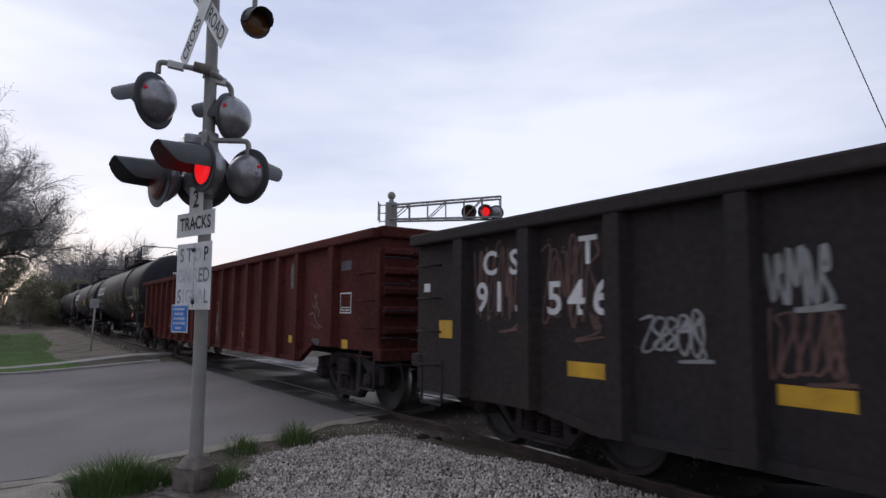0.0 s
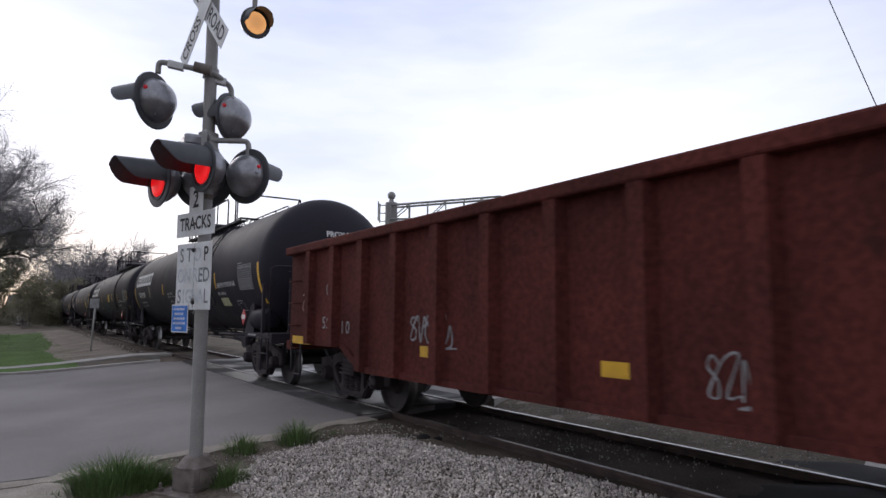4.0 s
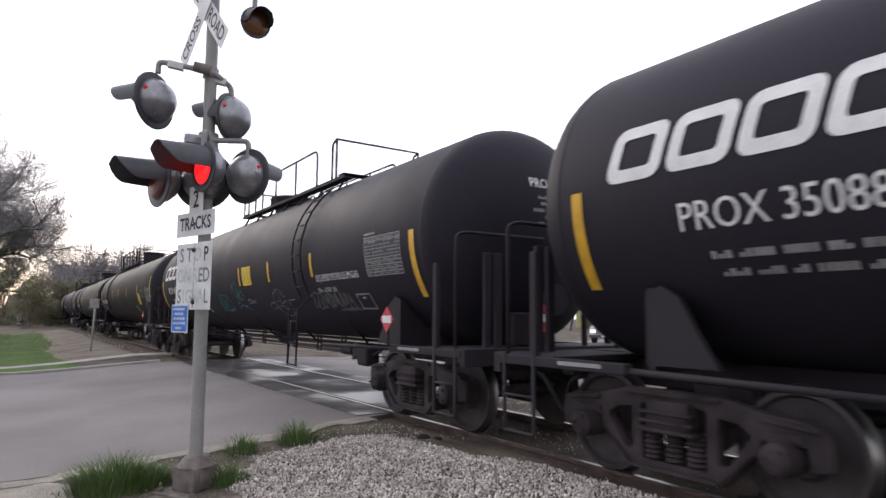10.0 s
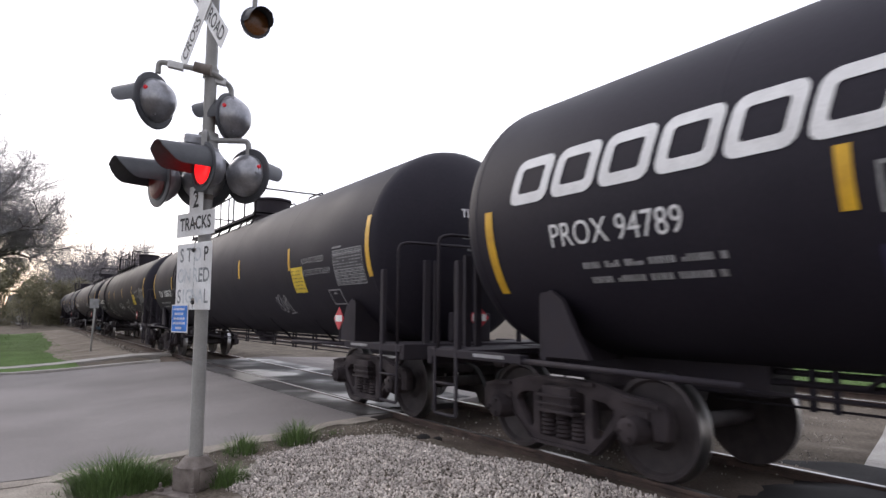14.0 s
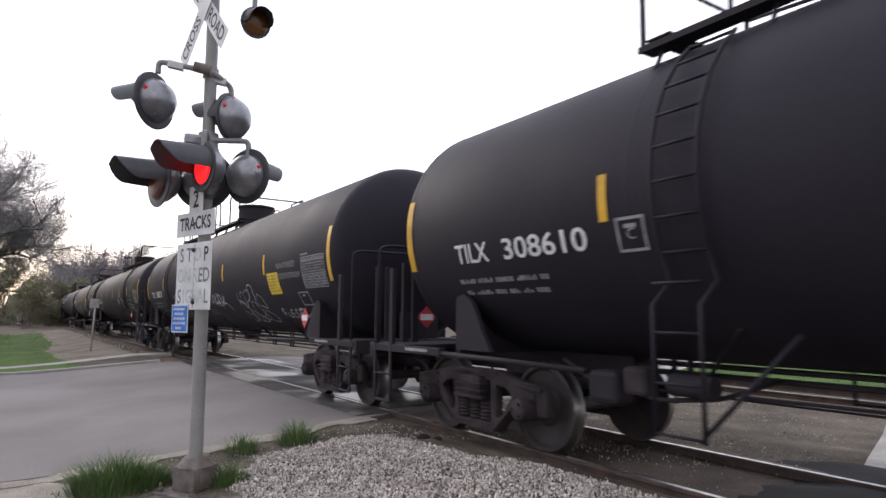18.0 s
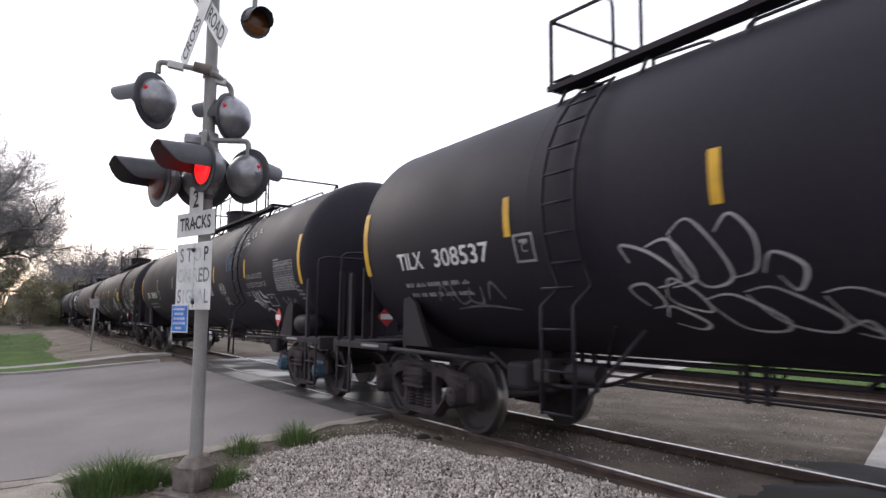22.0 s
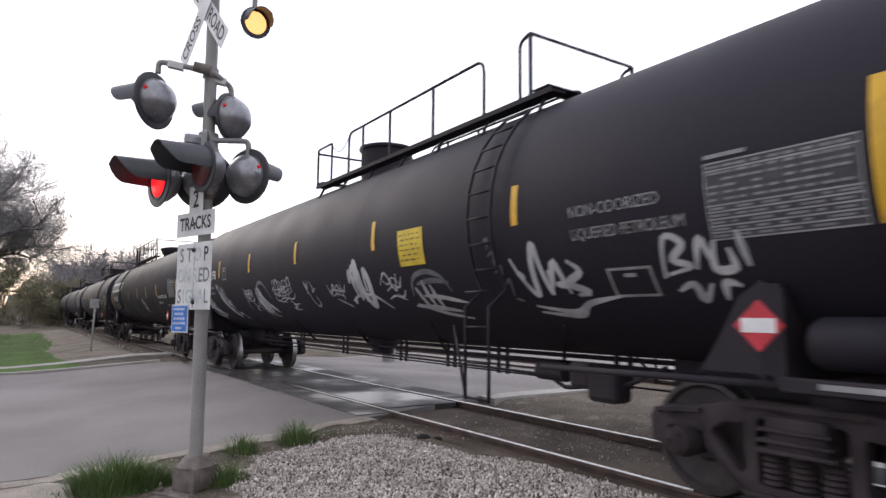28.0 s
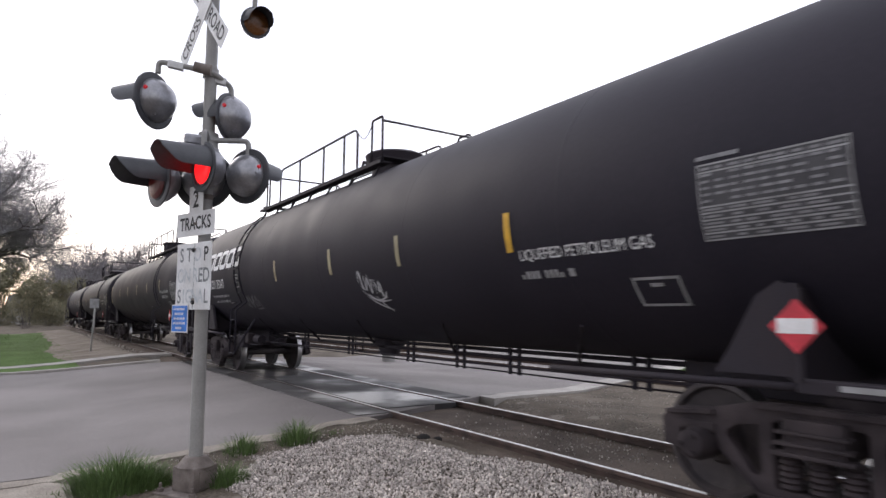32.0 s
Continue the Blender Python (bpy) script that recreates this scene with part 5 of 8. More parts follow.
# ---------------------------------------------------------------- gondolas
def gondola(name, centre, half, zt, pitch, paint, first, ze=0.92, zm=0.62, lead_post=None):
    car = empty(name, pose(TRACK, centre, 0))
    P = M[paint]
    outline = [(-half, ze), (-half + 2.3, ze), (-half + 2.95, zm), (half - 2.95, zm), (half - 2.3, ze), (half, ze), (half, zt), (-half, zt)]
    for s in (-1, 1):
        bm = bmesh.new()
        prism(bm, outline, s * 1.42 - 0.012, s * 1.42 + 0.012)
        bmesh.ops.recalc_face_normals(bm, faces=bm.faces)
        side = part("side_wall", bm, P, car, "riveted steel side wall")
        ys = [first + pitch * k for k in range(40)]
        if lead_post is not None:
            ys = [lead_post] + [y for y in ys if y > lead_post + 1.2]
        for y in ys:
            if -half + 0.2 < y < half - 0.25:
                zb = ze + 0.02 if abs(y) > half - 2.6 else zm + 0.02
                bm = bmesh.new()
                o = [(-0.13, 1.43), (-0.08, 1.545), (0.08, 1.545), (0.13, 1.43)]
                a = [bm.verts.new((s * x, y + e, zb)) for e, x in o]
                b = [bm.verts.new((s * x, y + e, zt - 0.10)) for e, x in o]
                bm.faces.new(a)
                bm.faces.new(b)
                for i in range(3):
                    bm.faces.new((a[i], a[i + 1], b[i + 1], b[i]))
                bmesh.ops.recalc_face_normals(bm, faces=bm.faces)
                part("side_post", bm, P, side)
        part("top_chord", bbox(s * 1.46 - 0.10, s * 1.46 + 0.10, -half - 0.02, half + 0.02, zt - 0.12, zt + 0.02, 0.025), P, car)
        bm = bmesh.new()
        prism(bm, [(-half + 2.2, ze + 0.01), (-half + 2.85, zm), (half - 2.85, zm), (half - 2.2, ze + 0.01), (half - 2.32, ze + 0.06), (half - 2.95, zm + 0.08), (-half + 2.95, zm + 0.08), (-half + 2.32, ze + 0.06)], s * 1.43 - 0.05, s * 1.43 + 0.05)
        bmesh.ops.recalc_face_normals(bm, faces=bm.faces)
        part("side_sill", bm, P, car)
    part("floor", bbox(-1.41, 1.41, -half, half, 0.96, 1.02, 0.01), P, car)
    part("centre_sill", bbox(-0.25, 0.25, -half + 0.3, half - 0.3, 0.66, 0.96, 0.02), M["black_iron"], car)
    for s in (-1, 1):
        e = part("end_wall", bbox(-1.42, 1.42, s * half - 0.02, s * half + 0.02, ze, zt, 0.004), P, car, "ribbed steel end wall")
        for z in steps(1.2, zt - 0.3, 0.26):
            bm = bmesh.new()
            o = [(z - 0.075, 0.015), (z - 0.03, 0.085), (z + 0.03, 0.085), (z + 0.075, 0.015)]
            a = [bm.verts.new((-1.38, s * (half + q), zz)) for zz, q in o]
            b = [bm.verts.new((1.38, s * (half + q), zz)) for zz, q in o]
            bm.faces.new(a)
            bm.faces.new(b)
            for i in range(3):
                bm.faces.new((a[i], a[i + 1], b[i + 1], b[i]))
            bmesh.ops.recalc_face_normals(bm, faces=bm.faces)
            part("end_rib", bm, P, e)
        part("top_chord", bbox(-1.44, 1.44, s * (half - 0.02) - 0.10, s * (half - 0.02) + 0.10, zt - 0.11, zt + 0.05, 0.025), P, car)
        part("end_sill", bbox(-1.45, 1.45, s * (half + 0.02) - 0.10, s * (half + 0.02) + 0.10, 0.80, 0.96, 0.015), P, car)
        for k in range(5):
            z = 0.75 + 0.36 * k
            bm = bmesh.new()
            pipe(bm, [(-1.05, s * (half + 0.10), z), (-1.05, s * (half + 0.17), z), (-1.42, s * (half + 0.17), z), (-1.42, s * (half + 0.10), z)], 0.011, 6)
            part("ladder_rung", bm, M["black_iron"], car, "", True)
        for q in (-1, 1):
            for k in range(4):
                z = 0.85 + 0.38 * k
                bm = bmesh.new()
                pipe(bm, [(q * 1.43, s * (half - 0.12), z), (q * 1.52, s * (half - 0.12), z), (q * 1.52, s * (half - 0.50), z), (q * 1.43, s * (half - 0.50), z)], 0.011, 6)
                part("grab_iron", bm, P, car, "", True)
            bm = bmesh.new()
            pipe(bm, [(q * 1.43, s * (half - 0.1), 0.92), (q * 1.43, s * (half - 0.1), 0.40), (q * 1.43, s * (half - 0.52), 0.40), (q * 1.43, s * (half - 0.52), 0.92)], 0.018, 6, 0.03)
            part("sill_step", bm, M["black_iron"], car, "", True)
        coupler(car, s * (half + 0.48))
        truck(car, s * (half - 1.75))
    return car


def patch(car, name, y, z, w, h, mat, label="", x=-1.4335):
    bm = bmesh.new()
    bar_rect(bm, -w / 2, w / 2, -h / 2, h / 2)
    part(name, flat_side(bm, y, z, x), M[mat], car, label)


def make_train():
    cars = []
    # --- black gondola
    g = gondola("gondola_car", -2.62, 9.2, 2.36, 1.075, "gon_black", -8.975, 0.54, 0.44)
    tagged(g, "worn black steel gondola car with faded numbers", "railway car", "cars of the train")
    for y, z in ((8.50, 1.26), (6.45, 0.96), (4.60, 0.93), (2.5, 0.93), (0.4, 0.93)):
        patch(g, "reflector_strip", y, z, 0.46, 0.20 if y > 8 else 0.13, "yellow_strip")
    patch(g, "printed_label", 9.0, 1.74, 0.13, 0.10, "white_mark", "small worn white label")
    for t, y, z, sz in (("C", 7.78, 1.94, 0.34), ("S", 7.39, 1.93, 0.34), ("T", 6.42, 1.97, 0.34), ("9", 7.91, 1.59, 0.42), ("1", 7.63, 1.59, 0.42), ("5", 7.28, 1.58, 0.42), ("5", 6.83, 1.56, 0.42), ("4", 6.56, 1.56, 0.42), ("6", 6.27, 1.56, 0.42)):
        part("lettering", flat_side(flat_text(t, sz, 0.008), y, z, -1.438), M["white_mark"], g, "worn white stencilled letters")
    for i, (y, z, w, h, n) in enumerate(((7.7, 1.75, 0.70, 0.9, 6), (6.65, 1.7, 0.70, 0.9, 6), (5.6, 1.28, 0.55, 0.35, 5), (4.75, 1.68, 0.55, 0.40, 4), (4.7, 1.25, 0.55, 0.45, 6), (3.6, 1.5, 0.8, 0.7, 6))):
        graffiti(g, y, 0, w, h, n, 20 + i, "rusty_tag" if i in (0, 1, 4) else "dull_mark", 0.014 if i != 3 else 0.02, x=-1.4365, z=z)
    for y, z in ((7.70, 1.80), (6.63, 1.75), (5.6, 1.28)):
        patch(g, "worn_panel", y, z, 0.72, 0.86 if z > 1.5 else 0.3, "scuff", "scuffed rusty paint panel")
    cars.append(g)
    # --- brown gondola
    g = gondola("gondola_car", 17.225, 9.625, 2.58, 0.962, "gon_brown", -8.685, lead_post=-8.22)
    tagged(g, "rust-brown steel gondola car with yellow side strips", "railway car", "cars of the train")
    for y, w in ((-8.57, 0.20), (-6.43, 0.43), (-3.60, 0.43), (-0.72, 0.43), (2.15, 0.43), (5.0, 0.43), (9.08, 0.84)):
        patch(g, "reflector_strip", y, 0.985, w, 0.13, "yellow_strip")
    tag(g, -1.20, 1.19, 1.62, 1.10, ("2,30 0,10 12,5 18,20 12,38 3,32|6,60 10,85 20,98 30,90 28,70 20,60|10,70 18,40 30,8 38,5|28,90 32,60 30,30 40,10",
                                     "15,95 35,40 42,8|48,92 58,98 60,85 55,60 52,20 56,5|62,90 60,60 62,30 70,10 75,5|50,60 60,35 72,12", "66,30 80,38 95,25 100,8 92,0 80,5 70,28|76,70 84,60 80,50 92,45|85,30 95,15 88,5"), "graffiti_cream", 0.016, x=-1.440)
    graffiti(g, -1.25, 0, 1.4, 0.75, 6, 37, "rusty_tag", 0.030, x=-1.436, z=1.15)
    tag(g, -7.45, 1.50, 0.55, 0.62, ("30,100 40,80 55,90 45,60|20,70 40,55 60,70 50,40|0,35 30,40 55,25|40,30 70,10 100,5|15,15 45,5 80,0|60,60 75,45 70,30",), "rusty_tag", 0.022, x=-1.438)
    graffiti(g, -6.40, 0, 0.26, 0.46, 3, 38, "dull_mark", 0.008, x=-1.439, z=2.10)
    graffiti(g, 5.0, 0, 0.9, 0.4, 5, 33, "dull_mark", 0.014, x=-1.438, z=1.25)
    graffiti(g, 1.2, 0, 0.4, 0.35, 3, 34, "dull_mark", 0.010, x=-1.438, z=1.0)
    for y, z, w, h in ((-8.57, 2.15, 0.35, 0.14), (-7.45, 0.98, 0.30, 0.10), (-6.4, 2.1, 0.30, 0.46), (4.9, 1.5, 0.10, 0.3)):
        patch(g, "worn_panel", y, z, w, h, "panel_mark", "scuffed grey paint panel")
    for t, y, z, sz in (("C", 7.98, 1.80, 0.27), ("R", 7.77, 1.80, 0.27), ("5", 8.12, 1.28, 0.27), ("5", 7.97, 1.28, 0.27), ("8", 7.81, 1.28, 0.27), ("1", 7.43, 1.22, 0.27), ("0", 7.25, 1.22, 0.27)):
        part("lettering", flat_side(flat_text(t, sz), y, z, -1.437), M["dull_mark"], g, "faded stencilled letters")
    bm = bmesh.new()
    for a in ((-0.19, 0.19, 0.135, 0.155), (-0.19, 0.19, -0.155, -0.135), (-0.19, -0.17, -0.135, 0.135), (0.17, 0.19, -0.135, 0.135), (-0.15, 0.15, -0.075, -0.060), (-0.15, -0.06, -0.115, -0.095), (-0.02, 0.13, -0.115, -0.095)):
        bar_rect(bm, *a)
    part("stencil_box", flat_side(bm, -8.58, 1.59, -1.437), M["white_mark"], g)
    graffiti(g, 8.80, 0, 0.5, 0.35, 4, 39, "graffiti_cream", 0.012, x=-1.439, z=1.62)
    cars.append(g)
    # --- tank cars
    a0 = tank_car("tank_car", STYLE_A, 37.15)
    b0 = tank_car("tank_car", STYLE_B, 115.01)
    a1 = tank_car("tank_car", STYLE_A_TURNED, 154.03)
    b1 = tank_car("tank_car", STYLE_B_TURNED, 75.87)
    put = lambda ob, c: copy_thing(ob, pose(TRACK, c, 0))
    where = [(a0, 'a'), (put(a0, 56.40), 'a'), (b1, 'b'), (put(b1, 95.40), 'b'), (b0, 'b'), (put(b0, 134.51), 'b'), (a1, 'a'),
             (put(b0, 173.45), 'b'), (put(a0, 192.87), 'a'), (put(b1, 212.29), 'b')]
    names = ["PROX 35088", "PROX 94789", "TILX 308610", "TILX 308537", "CBTX 785420", "TILX 309278", "PROX 35047", "", "", ""]
    for i, (car, kind) in enumerate(where):
        plain = i > 6
        lab = "black tank car with a white emblem and reflector strips" if kind == 'a' else "black tank car with plain white numbers and side tags"
        if i == 4:
            lab = "black tank car with blue and white spray tags"
        if plain:
            lab = "black tank car with dulled strips far back in the train"
        tagged(car, lab, "railway car", "cars of the train")
        L, hd = (8.43, 0.73) if kind == 'a' else (8.52, 0.60)
        if kind == 'a':
            side_strips(car, (-4.90, -2.66, -0.5, 2.08, 4.82) if i != 1 else (-4.90, -2.7, -0.70, 2.12, 4.79), -8.22 if i == 1 else -8.38, 8.20, -0.42, -0.02, dull=plain, bright={0: 4, 6: 1}.get(i, 5))
        else:
            side_strips(car, {2: (-5.36, -2.21, 0.75, 3.06, 5.37), 3: (-5.28, -2.17, 0.71, 3.12, 5.42), 5: (-5.26, -2.25, 0.74, 3.47, 5.89)}.get(i, (-5.25, -2.63, -0.04, 2.58, 5.25)), -8.48, 8.45 if i == 5 else 8.52, -0.26 if i != 5 else -0.16, 0.14 if i != 5 else 0.24, 0.30, plain, 2 if i == 4 else 5)
        data_panel(car, (-7.42, -7.42, -7.8, -7.8, -7.65, -7.86, -7.57)[i] if not plain else -7.6, 0.03 if i in (0, 1, 5, 6) else -0.06)
        if i == 4:
            fitted(car, "NON-ODORIZED", -5.88, -0.26, 1.05, 0.11, "dull_mark")
            fitted(car, "LIQUEFIED PETROLEUM GAS", -5.95, -0.44, 1.25, 0.11, "dull_mark")
        elif i in (0, 1, 6):
            v = {0: -0.35, 1: -0.46, 6: -0.47}[i]
            fitted(car, "LIQUEFIED PETROLEUM GAS", -5.82, v, 1.58, 0.115, "white_mark")
            small_print(car, -5.35, v - 0.20, [0.75], 90 + i, "dull_mark", 0.08, 0.17, 0.4)
        elif i in (2, 3, 5):
            fitted(car, "NON-ODORIZED", (-6.45, -6.51, -6.48)[(2, 3, 5).index(i)], -0.14, 0.95, 0.105, "dull_mark")
            fitted(car, "LIQUEFIED PETROLEUM", (-6.55, -6.60, -6.58)[(2, 3, 5).index(i)], -0.34, 1.15, 0.105, "dull_mark")
        else:
            small_print(car, (-5.9, -5.84, -6.5, -6.56, -5.88, -6.6, -5.9)[i] if not plain else -6, (-0.5, -0.48, -0.16, -0.16, -0.27, -0.16, -0.5)[i] if not plain else -0.3, [1.5, 1.0], 40 + i, "dull_mark", 0.095, 0.17, 0.5)
        stencil_box(car, {2: -7.08, 3: -7.08, 5: -6.53}.get(i, -6.52 if kind == 'a' else -6.62), -0.90 if kind == 'a' else -0.80, 0.46, 0.28)
        if not plain:
            if kind == 'a':
                emblem(car, 6.15, 0.03)
                words(car, names[i], 6.62 if i == 1 else 6.5, -0.33, 0.31)
                small_print(car, 6.3, -0.62, [1.4, 1.3], 60 + i, "dull_mark", 0.06, 0.14)
                stencil_box(car, 4.69 if i != 1 else 4.49, -0.30, text="C")
            else:
                v = {5: -0.09}.get(i, -0.39)
                c0 = {2: 6.64, 3: 6.73, 4: 6.48, 5: 7.19}[i]
                for txt, a, b in ((names[i][:4], c0 + 0.93, c0 + 0.35), (names[i][5:], c0 + 0.10, c0 - (1.05 if i == 2 else 0.97))):
                    bm = flat_text(txt, 0.30, 0.004, 0.86)
                    lo, hi = min(q.co.x for q in bm.verts), max(q.co.x for q in bm.verts)
                    for q in bm.verts:
                        q.co.x = (q.co.x - (lo + hi) / 2) * (a - b) / (hi - lo)
                    part("lettering", wrap(bm, (a + b) / 2, v), M["white_mark"], car, "white stencilled car number")
                small_print(car, {4: 6.5, 5: 7.2}.get(i, 6.9), v - 0.30, [1.45, 1.35], 60 + i, "dull_mark", 0.055, 0.14)
                stencil_box(car, {2: 5.11, 3: 5.20, 4: 5.0, 5: 5.45}[i], v, 0.29, 0.29, text="C")
            end_marks(car, L, names[i], 70 + i, hd, 0.0 if kind == 'a' else -0.20)
        cars.append(car)
    T = [w[0] for w in where]
    tag(T[0], 0.80, -0.59, 1.17, 0.60, ("0,60 5,85 8,60 12,90 16,60|20,70 25,92 30,65 22,60|33,90 36,65 42,65 44,92|58,92 50,85 58,72 50,62",
                                        "72,80 64,92 62,68 72,66 66,80|72,66 85,62 100,70|20,35 40,50 60,40 40,20 15,25 30,40 48,36 38,28"), "graffiti_white", 0.013, 2.0)
    tag(T[0], -1.19, -0.93, 2.07, 1.10, ("0,85 12,60 20,40 42,5|15,95 20,75 28,50 35,30|12,60 25,55 40,35 48,15 44,8|28,70 40,85 45,70 38,62|40,95 45,70 52,50 60,30",
                                         "50,98 52,75 60,60 70,62|58,70 56,50 66,48 75,50|66,30 72,15 80,5|70,62 85,50 100,48|60,45 80,45 92,48|62,42 74,38 85,44 100,46|14,45 22,58 30,62|30,30 50,40 62,42"), "graffiti_white", 0.019, 2.2)
    tag(T[0], 0.02, -0.62, 0.30, 0.14, ("0,30 20,80 30,20|45,20 55,90 70,20 85,80 100,40",), "graffiti_white", 0.010)
    bm = bmesh.new()
    bar_rect(bm, -0.34, 0.34, -0.11, 0.11)
    part("sticker", wrap(bm, -5.38, -0.78), M["sticker"], T[0], "pale yellow warning sticker")
    tagged(part("small_print", wrap(stencil_lines([0.6, 0.5, 0.6], 8, 0.025, 0.06, 0.1), -5.38, -0.72, 0.009), M["dull_mark"], T[0]), kind="stuff")
    tag(T[1], 2.94, -0.80, 0.62, 0.75, ("28,85 5,90 0,65 15,50 35,55 30,40 18,48|40,100 42,92|42,80 40,55 50,45 55,50|62,85 60,55|85,75 70,85 68,65 78,55 85,65",
                                        "55,50 70,50 95,45|55,50 58,25 75,15 70,30 85,20 100,0|0,65 8,45 25,35"), "graffiti_white", 0.014, 2.0)
    tag(T[1], 1.03, -0.80, 1.05, 0.50, ("0,85 5,20 15,10 20,40 8,50 22,60 12,90|25,80 30,30 40,20 40,70 25,85 45,95 50,80|45,70 55,20 60,65 62,30|62,80 58,90 75,85 80,60 68,55 72,30 85,20",
                                        "82,90 95,75 98,40 90,35|0,10 15,0 10,15|30,5 60,2 85,8 110,25|40,10 70,10 100,15"), "graffiti_teal", 0.020, 2.4)
    tag(T[1], -0.32, -0.70, 1.00, 0.75, ("0,40 20,95 30,40 15,30|25,90 45,100 50,60 35,55|50,95 60,50 75,45|40,30 60,60 85,70 70,30|75,90 85,60 100,55|10,10 50,25 100,5|60,20 90,25",), "graffiti_teal", 0.020, 2.4)
    tag(T[1], -2.98, -0.88, 0.85, 0.62, ("80,85 50,100 15,85 0,50 20,12 55,0 90,20 100,55 85,80|10,55 30,62 50,50 75,60 95,48|12,42 45,40 60,30 92,32|40,95 48,70 50,50|60,90 80,70",
                                         "-45,40 -20,55 5,52|-40,25 -10,35 20,30"), "thin_spray", 0.018, 1.6)
    tag(T[1], -1.16, -0.80, 0.6, 0.16, ("0,60 30,80 60,50 100,70|10,20 50,35 90,20",), "thin_spray", 0.020, 1.5)
    graffiti(T[1], -5.3, -0.86, 1.6, 0.34, 9, 117, "panel_mark", 0.024)
    graffiti(T[1], 4.37, -0.80, 0.62, 0.40, 4, 115, "graffiti_violet", 0.035)
    for car, y, v, w, h in ((T[1], -1.24, -0.23, 0.62, 0.40), (T[2], -5.7, -0.45, 0.55, 0.46), (T[3], -5.74, -0.46, 0.63, 0.43), (T[5], -3.24, -0.20, 0.60, 0.46), (T[4], -2.06, -0.46, 0.52, 0.26)):
        bm = bmesh.new()
        bar_rect(bm, -w / 2, w / 2, -h / 2, h / 2)
        part("warning_panel", wrap(bm, y, v), M["yellow_panel" if car is not T[4] else "dull_mark"], car, "warning panel with fine print")
        tagged(part("small_print", wrap(stencil_lines([w * 0.88, w * 0.80, w * 0.86, w * 0.84, w * 0.70, w * 0.86], 5, 0.020, h / 7.2, 0.09), y, v + h * 0.36, 0.009), M["sign_black"], car), kind="stuff")
    tag(T[3], -6.2, -1.12, 1.45, 0.25, ("0,10 2,90 12,88|1,50 9,52|16,85 17,20 26,15 28,85|44,85 34,80 33,15 45,12|33,48 42,50|62,80 52,88 50,20 62,15 62,45 56,45|68,20 68,85 80,85 80,18 68,18|84,10 90,40|92,15 100,60",), "graffiti_white", 0.022, 1.5)
    tag(T[3], -3.89, -0.92, 1.95, 1.00, ("5,30 0,20 8,2 18,5 20,18 12,32 4,36 0,24|8,45 5,60 15,65 25,45 30,25 26,8 18,12|12,85 6,75 8,60 20,62 30,52 34,38|20,78 18,60 28,48 34,60 32,80 24,86 18,74|32,82 52,90 52,72 36,60",
                                         "54,72 52,92 60,100 70,92 66,55 60,50|48,50 52,62 65,55 70,30 58,20 46,35 48,52|26,30 30,42 40,25 46,8 36,5 28,18 26,32|40,40 52,20 60,8 50,2 42,12|56,20 66,10 74,15 74,35",
                                         "74,65 80,78 92,68 94,45 84,48 76,52 72,60|72,42 88,35 100,22 95,5 80,8 74,25 72,40"), "graffiti_white", 0.014, 1.8)
    tag(T[3], -1.39, -0.80, 1.55, 0.55, ("0,90 12,40|0,45 14,85|14,50 18,95 26,60 22,40|28,90 24,55 36,50|36,90 44,95 42,60 34,62|48,50 52,95 60,70 50,62|62,90 66,60 74,62 74,95",
                                         "20,45 40,55 60,50 78,60|40,30 55,40 60,20|62,40 80,48 92,30 100,5|12,60 30,75 34,95|44,50 46,80 58,92|66,45 80,80 84,60|30,35 48,50 70,48"), "graffiti_white", 0.018, 1.8)
    tag(T[3], 0.91, -0.80, 0.68, 0.50, ("50,100 15,85 0,55 15,15 50,0 85,15 100,55 85,85 45,100|12,50 30,58 46,50 30,46 12,50|54,52 75,60 92,50 75,47 54,52|45,90 48,60 46,45|30,20 55,30 80,22 55,10 30,20",), "thin_spray", 0.014, 1.5)
    tag(T[3], -0.12, -1.06, 0.80, 0.20, ("0,80 25,85 10,20|30,20 32,90 45,60 34,50 48,20|70,90 55,60 72,20|78,85 98,80 80,20 100,25|10,5 60,8 100,0",), "thin_spray", 0.016, 1.5)
    tag(T[3], -0.42, -0.74, 0.30, 0.26, ("0,90 50,80 90,95|10,60 60,50 100,60|30,25 80,20",), "thin_spray", 0.020)
    tag(T[3], 1.75, -0.86, 0.35, 0.30, ("0,80 40,60 80,70|10,40 50,50 100,30|20,10 60,20",), "thin_spray", 0.02)
    tag(T[3], 2.90, -0.92, 2.36, 1.18, ("5,40 0,55 8,58 12,42 6,38|4,75 2,88 14,80 22,62 12,55|12,85 22,88 28,62 18,55|22,92 30,100 38,80 40,60 30,55 24,75 22,92|38,90 44,100 50,85 48,65 40,60",
                                        "50,62 54,75 62,65 58,50 54,60|14,48 18,62 26,50 28,35 18,40 14,48|10,30 14,40 24,25 20,18 12,24|28,45 38,48 50,30 48,18 36,20 28,42|42,50 52,52 66,30 62,18 50,25 42,48",
                                        "64,48 74,50 90,30 100,18 94,5 80,12 70,25 64,46|66,22 72,28 74,14 68,18"), "graffiti_white", 0.013, 1.8)
    tag(T[3], 6.3, -0.88, 1.4, 0.42, ("0,40 12,90 20,40|25,90 30,30 45,40|50,80 45,40 60,30 65,80|70,40 80,90 90,40|20,10 60,20 100,5",), "thin_spray", 0.016)
    graffiti(T[2], -4.5, -0.9, 0.6, 0.4, 4, 130, "dull_mark", 0.015)
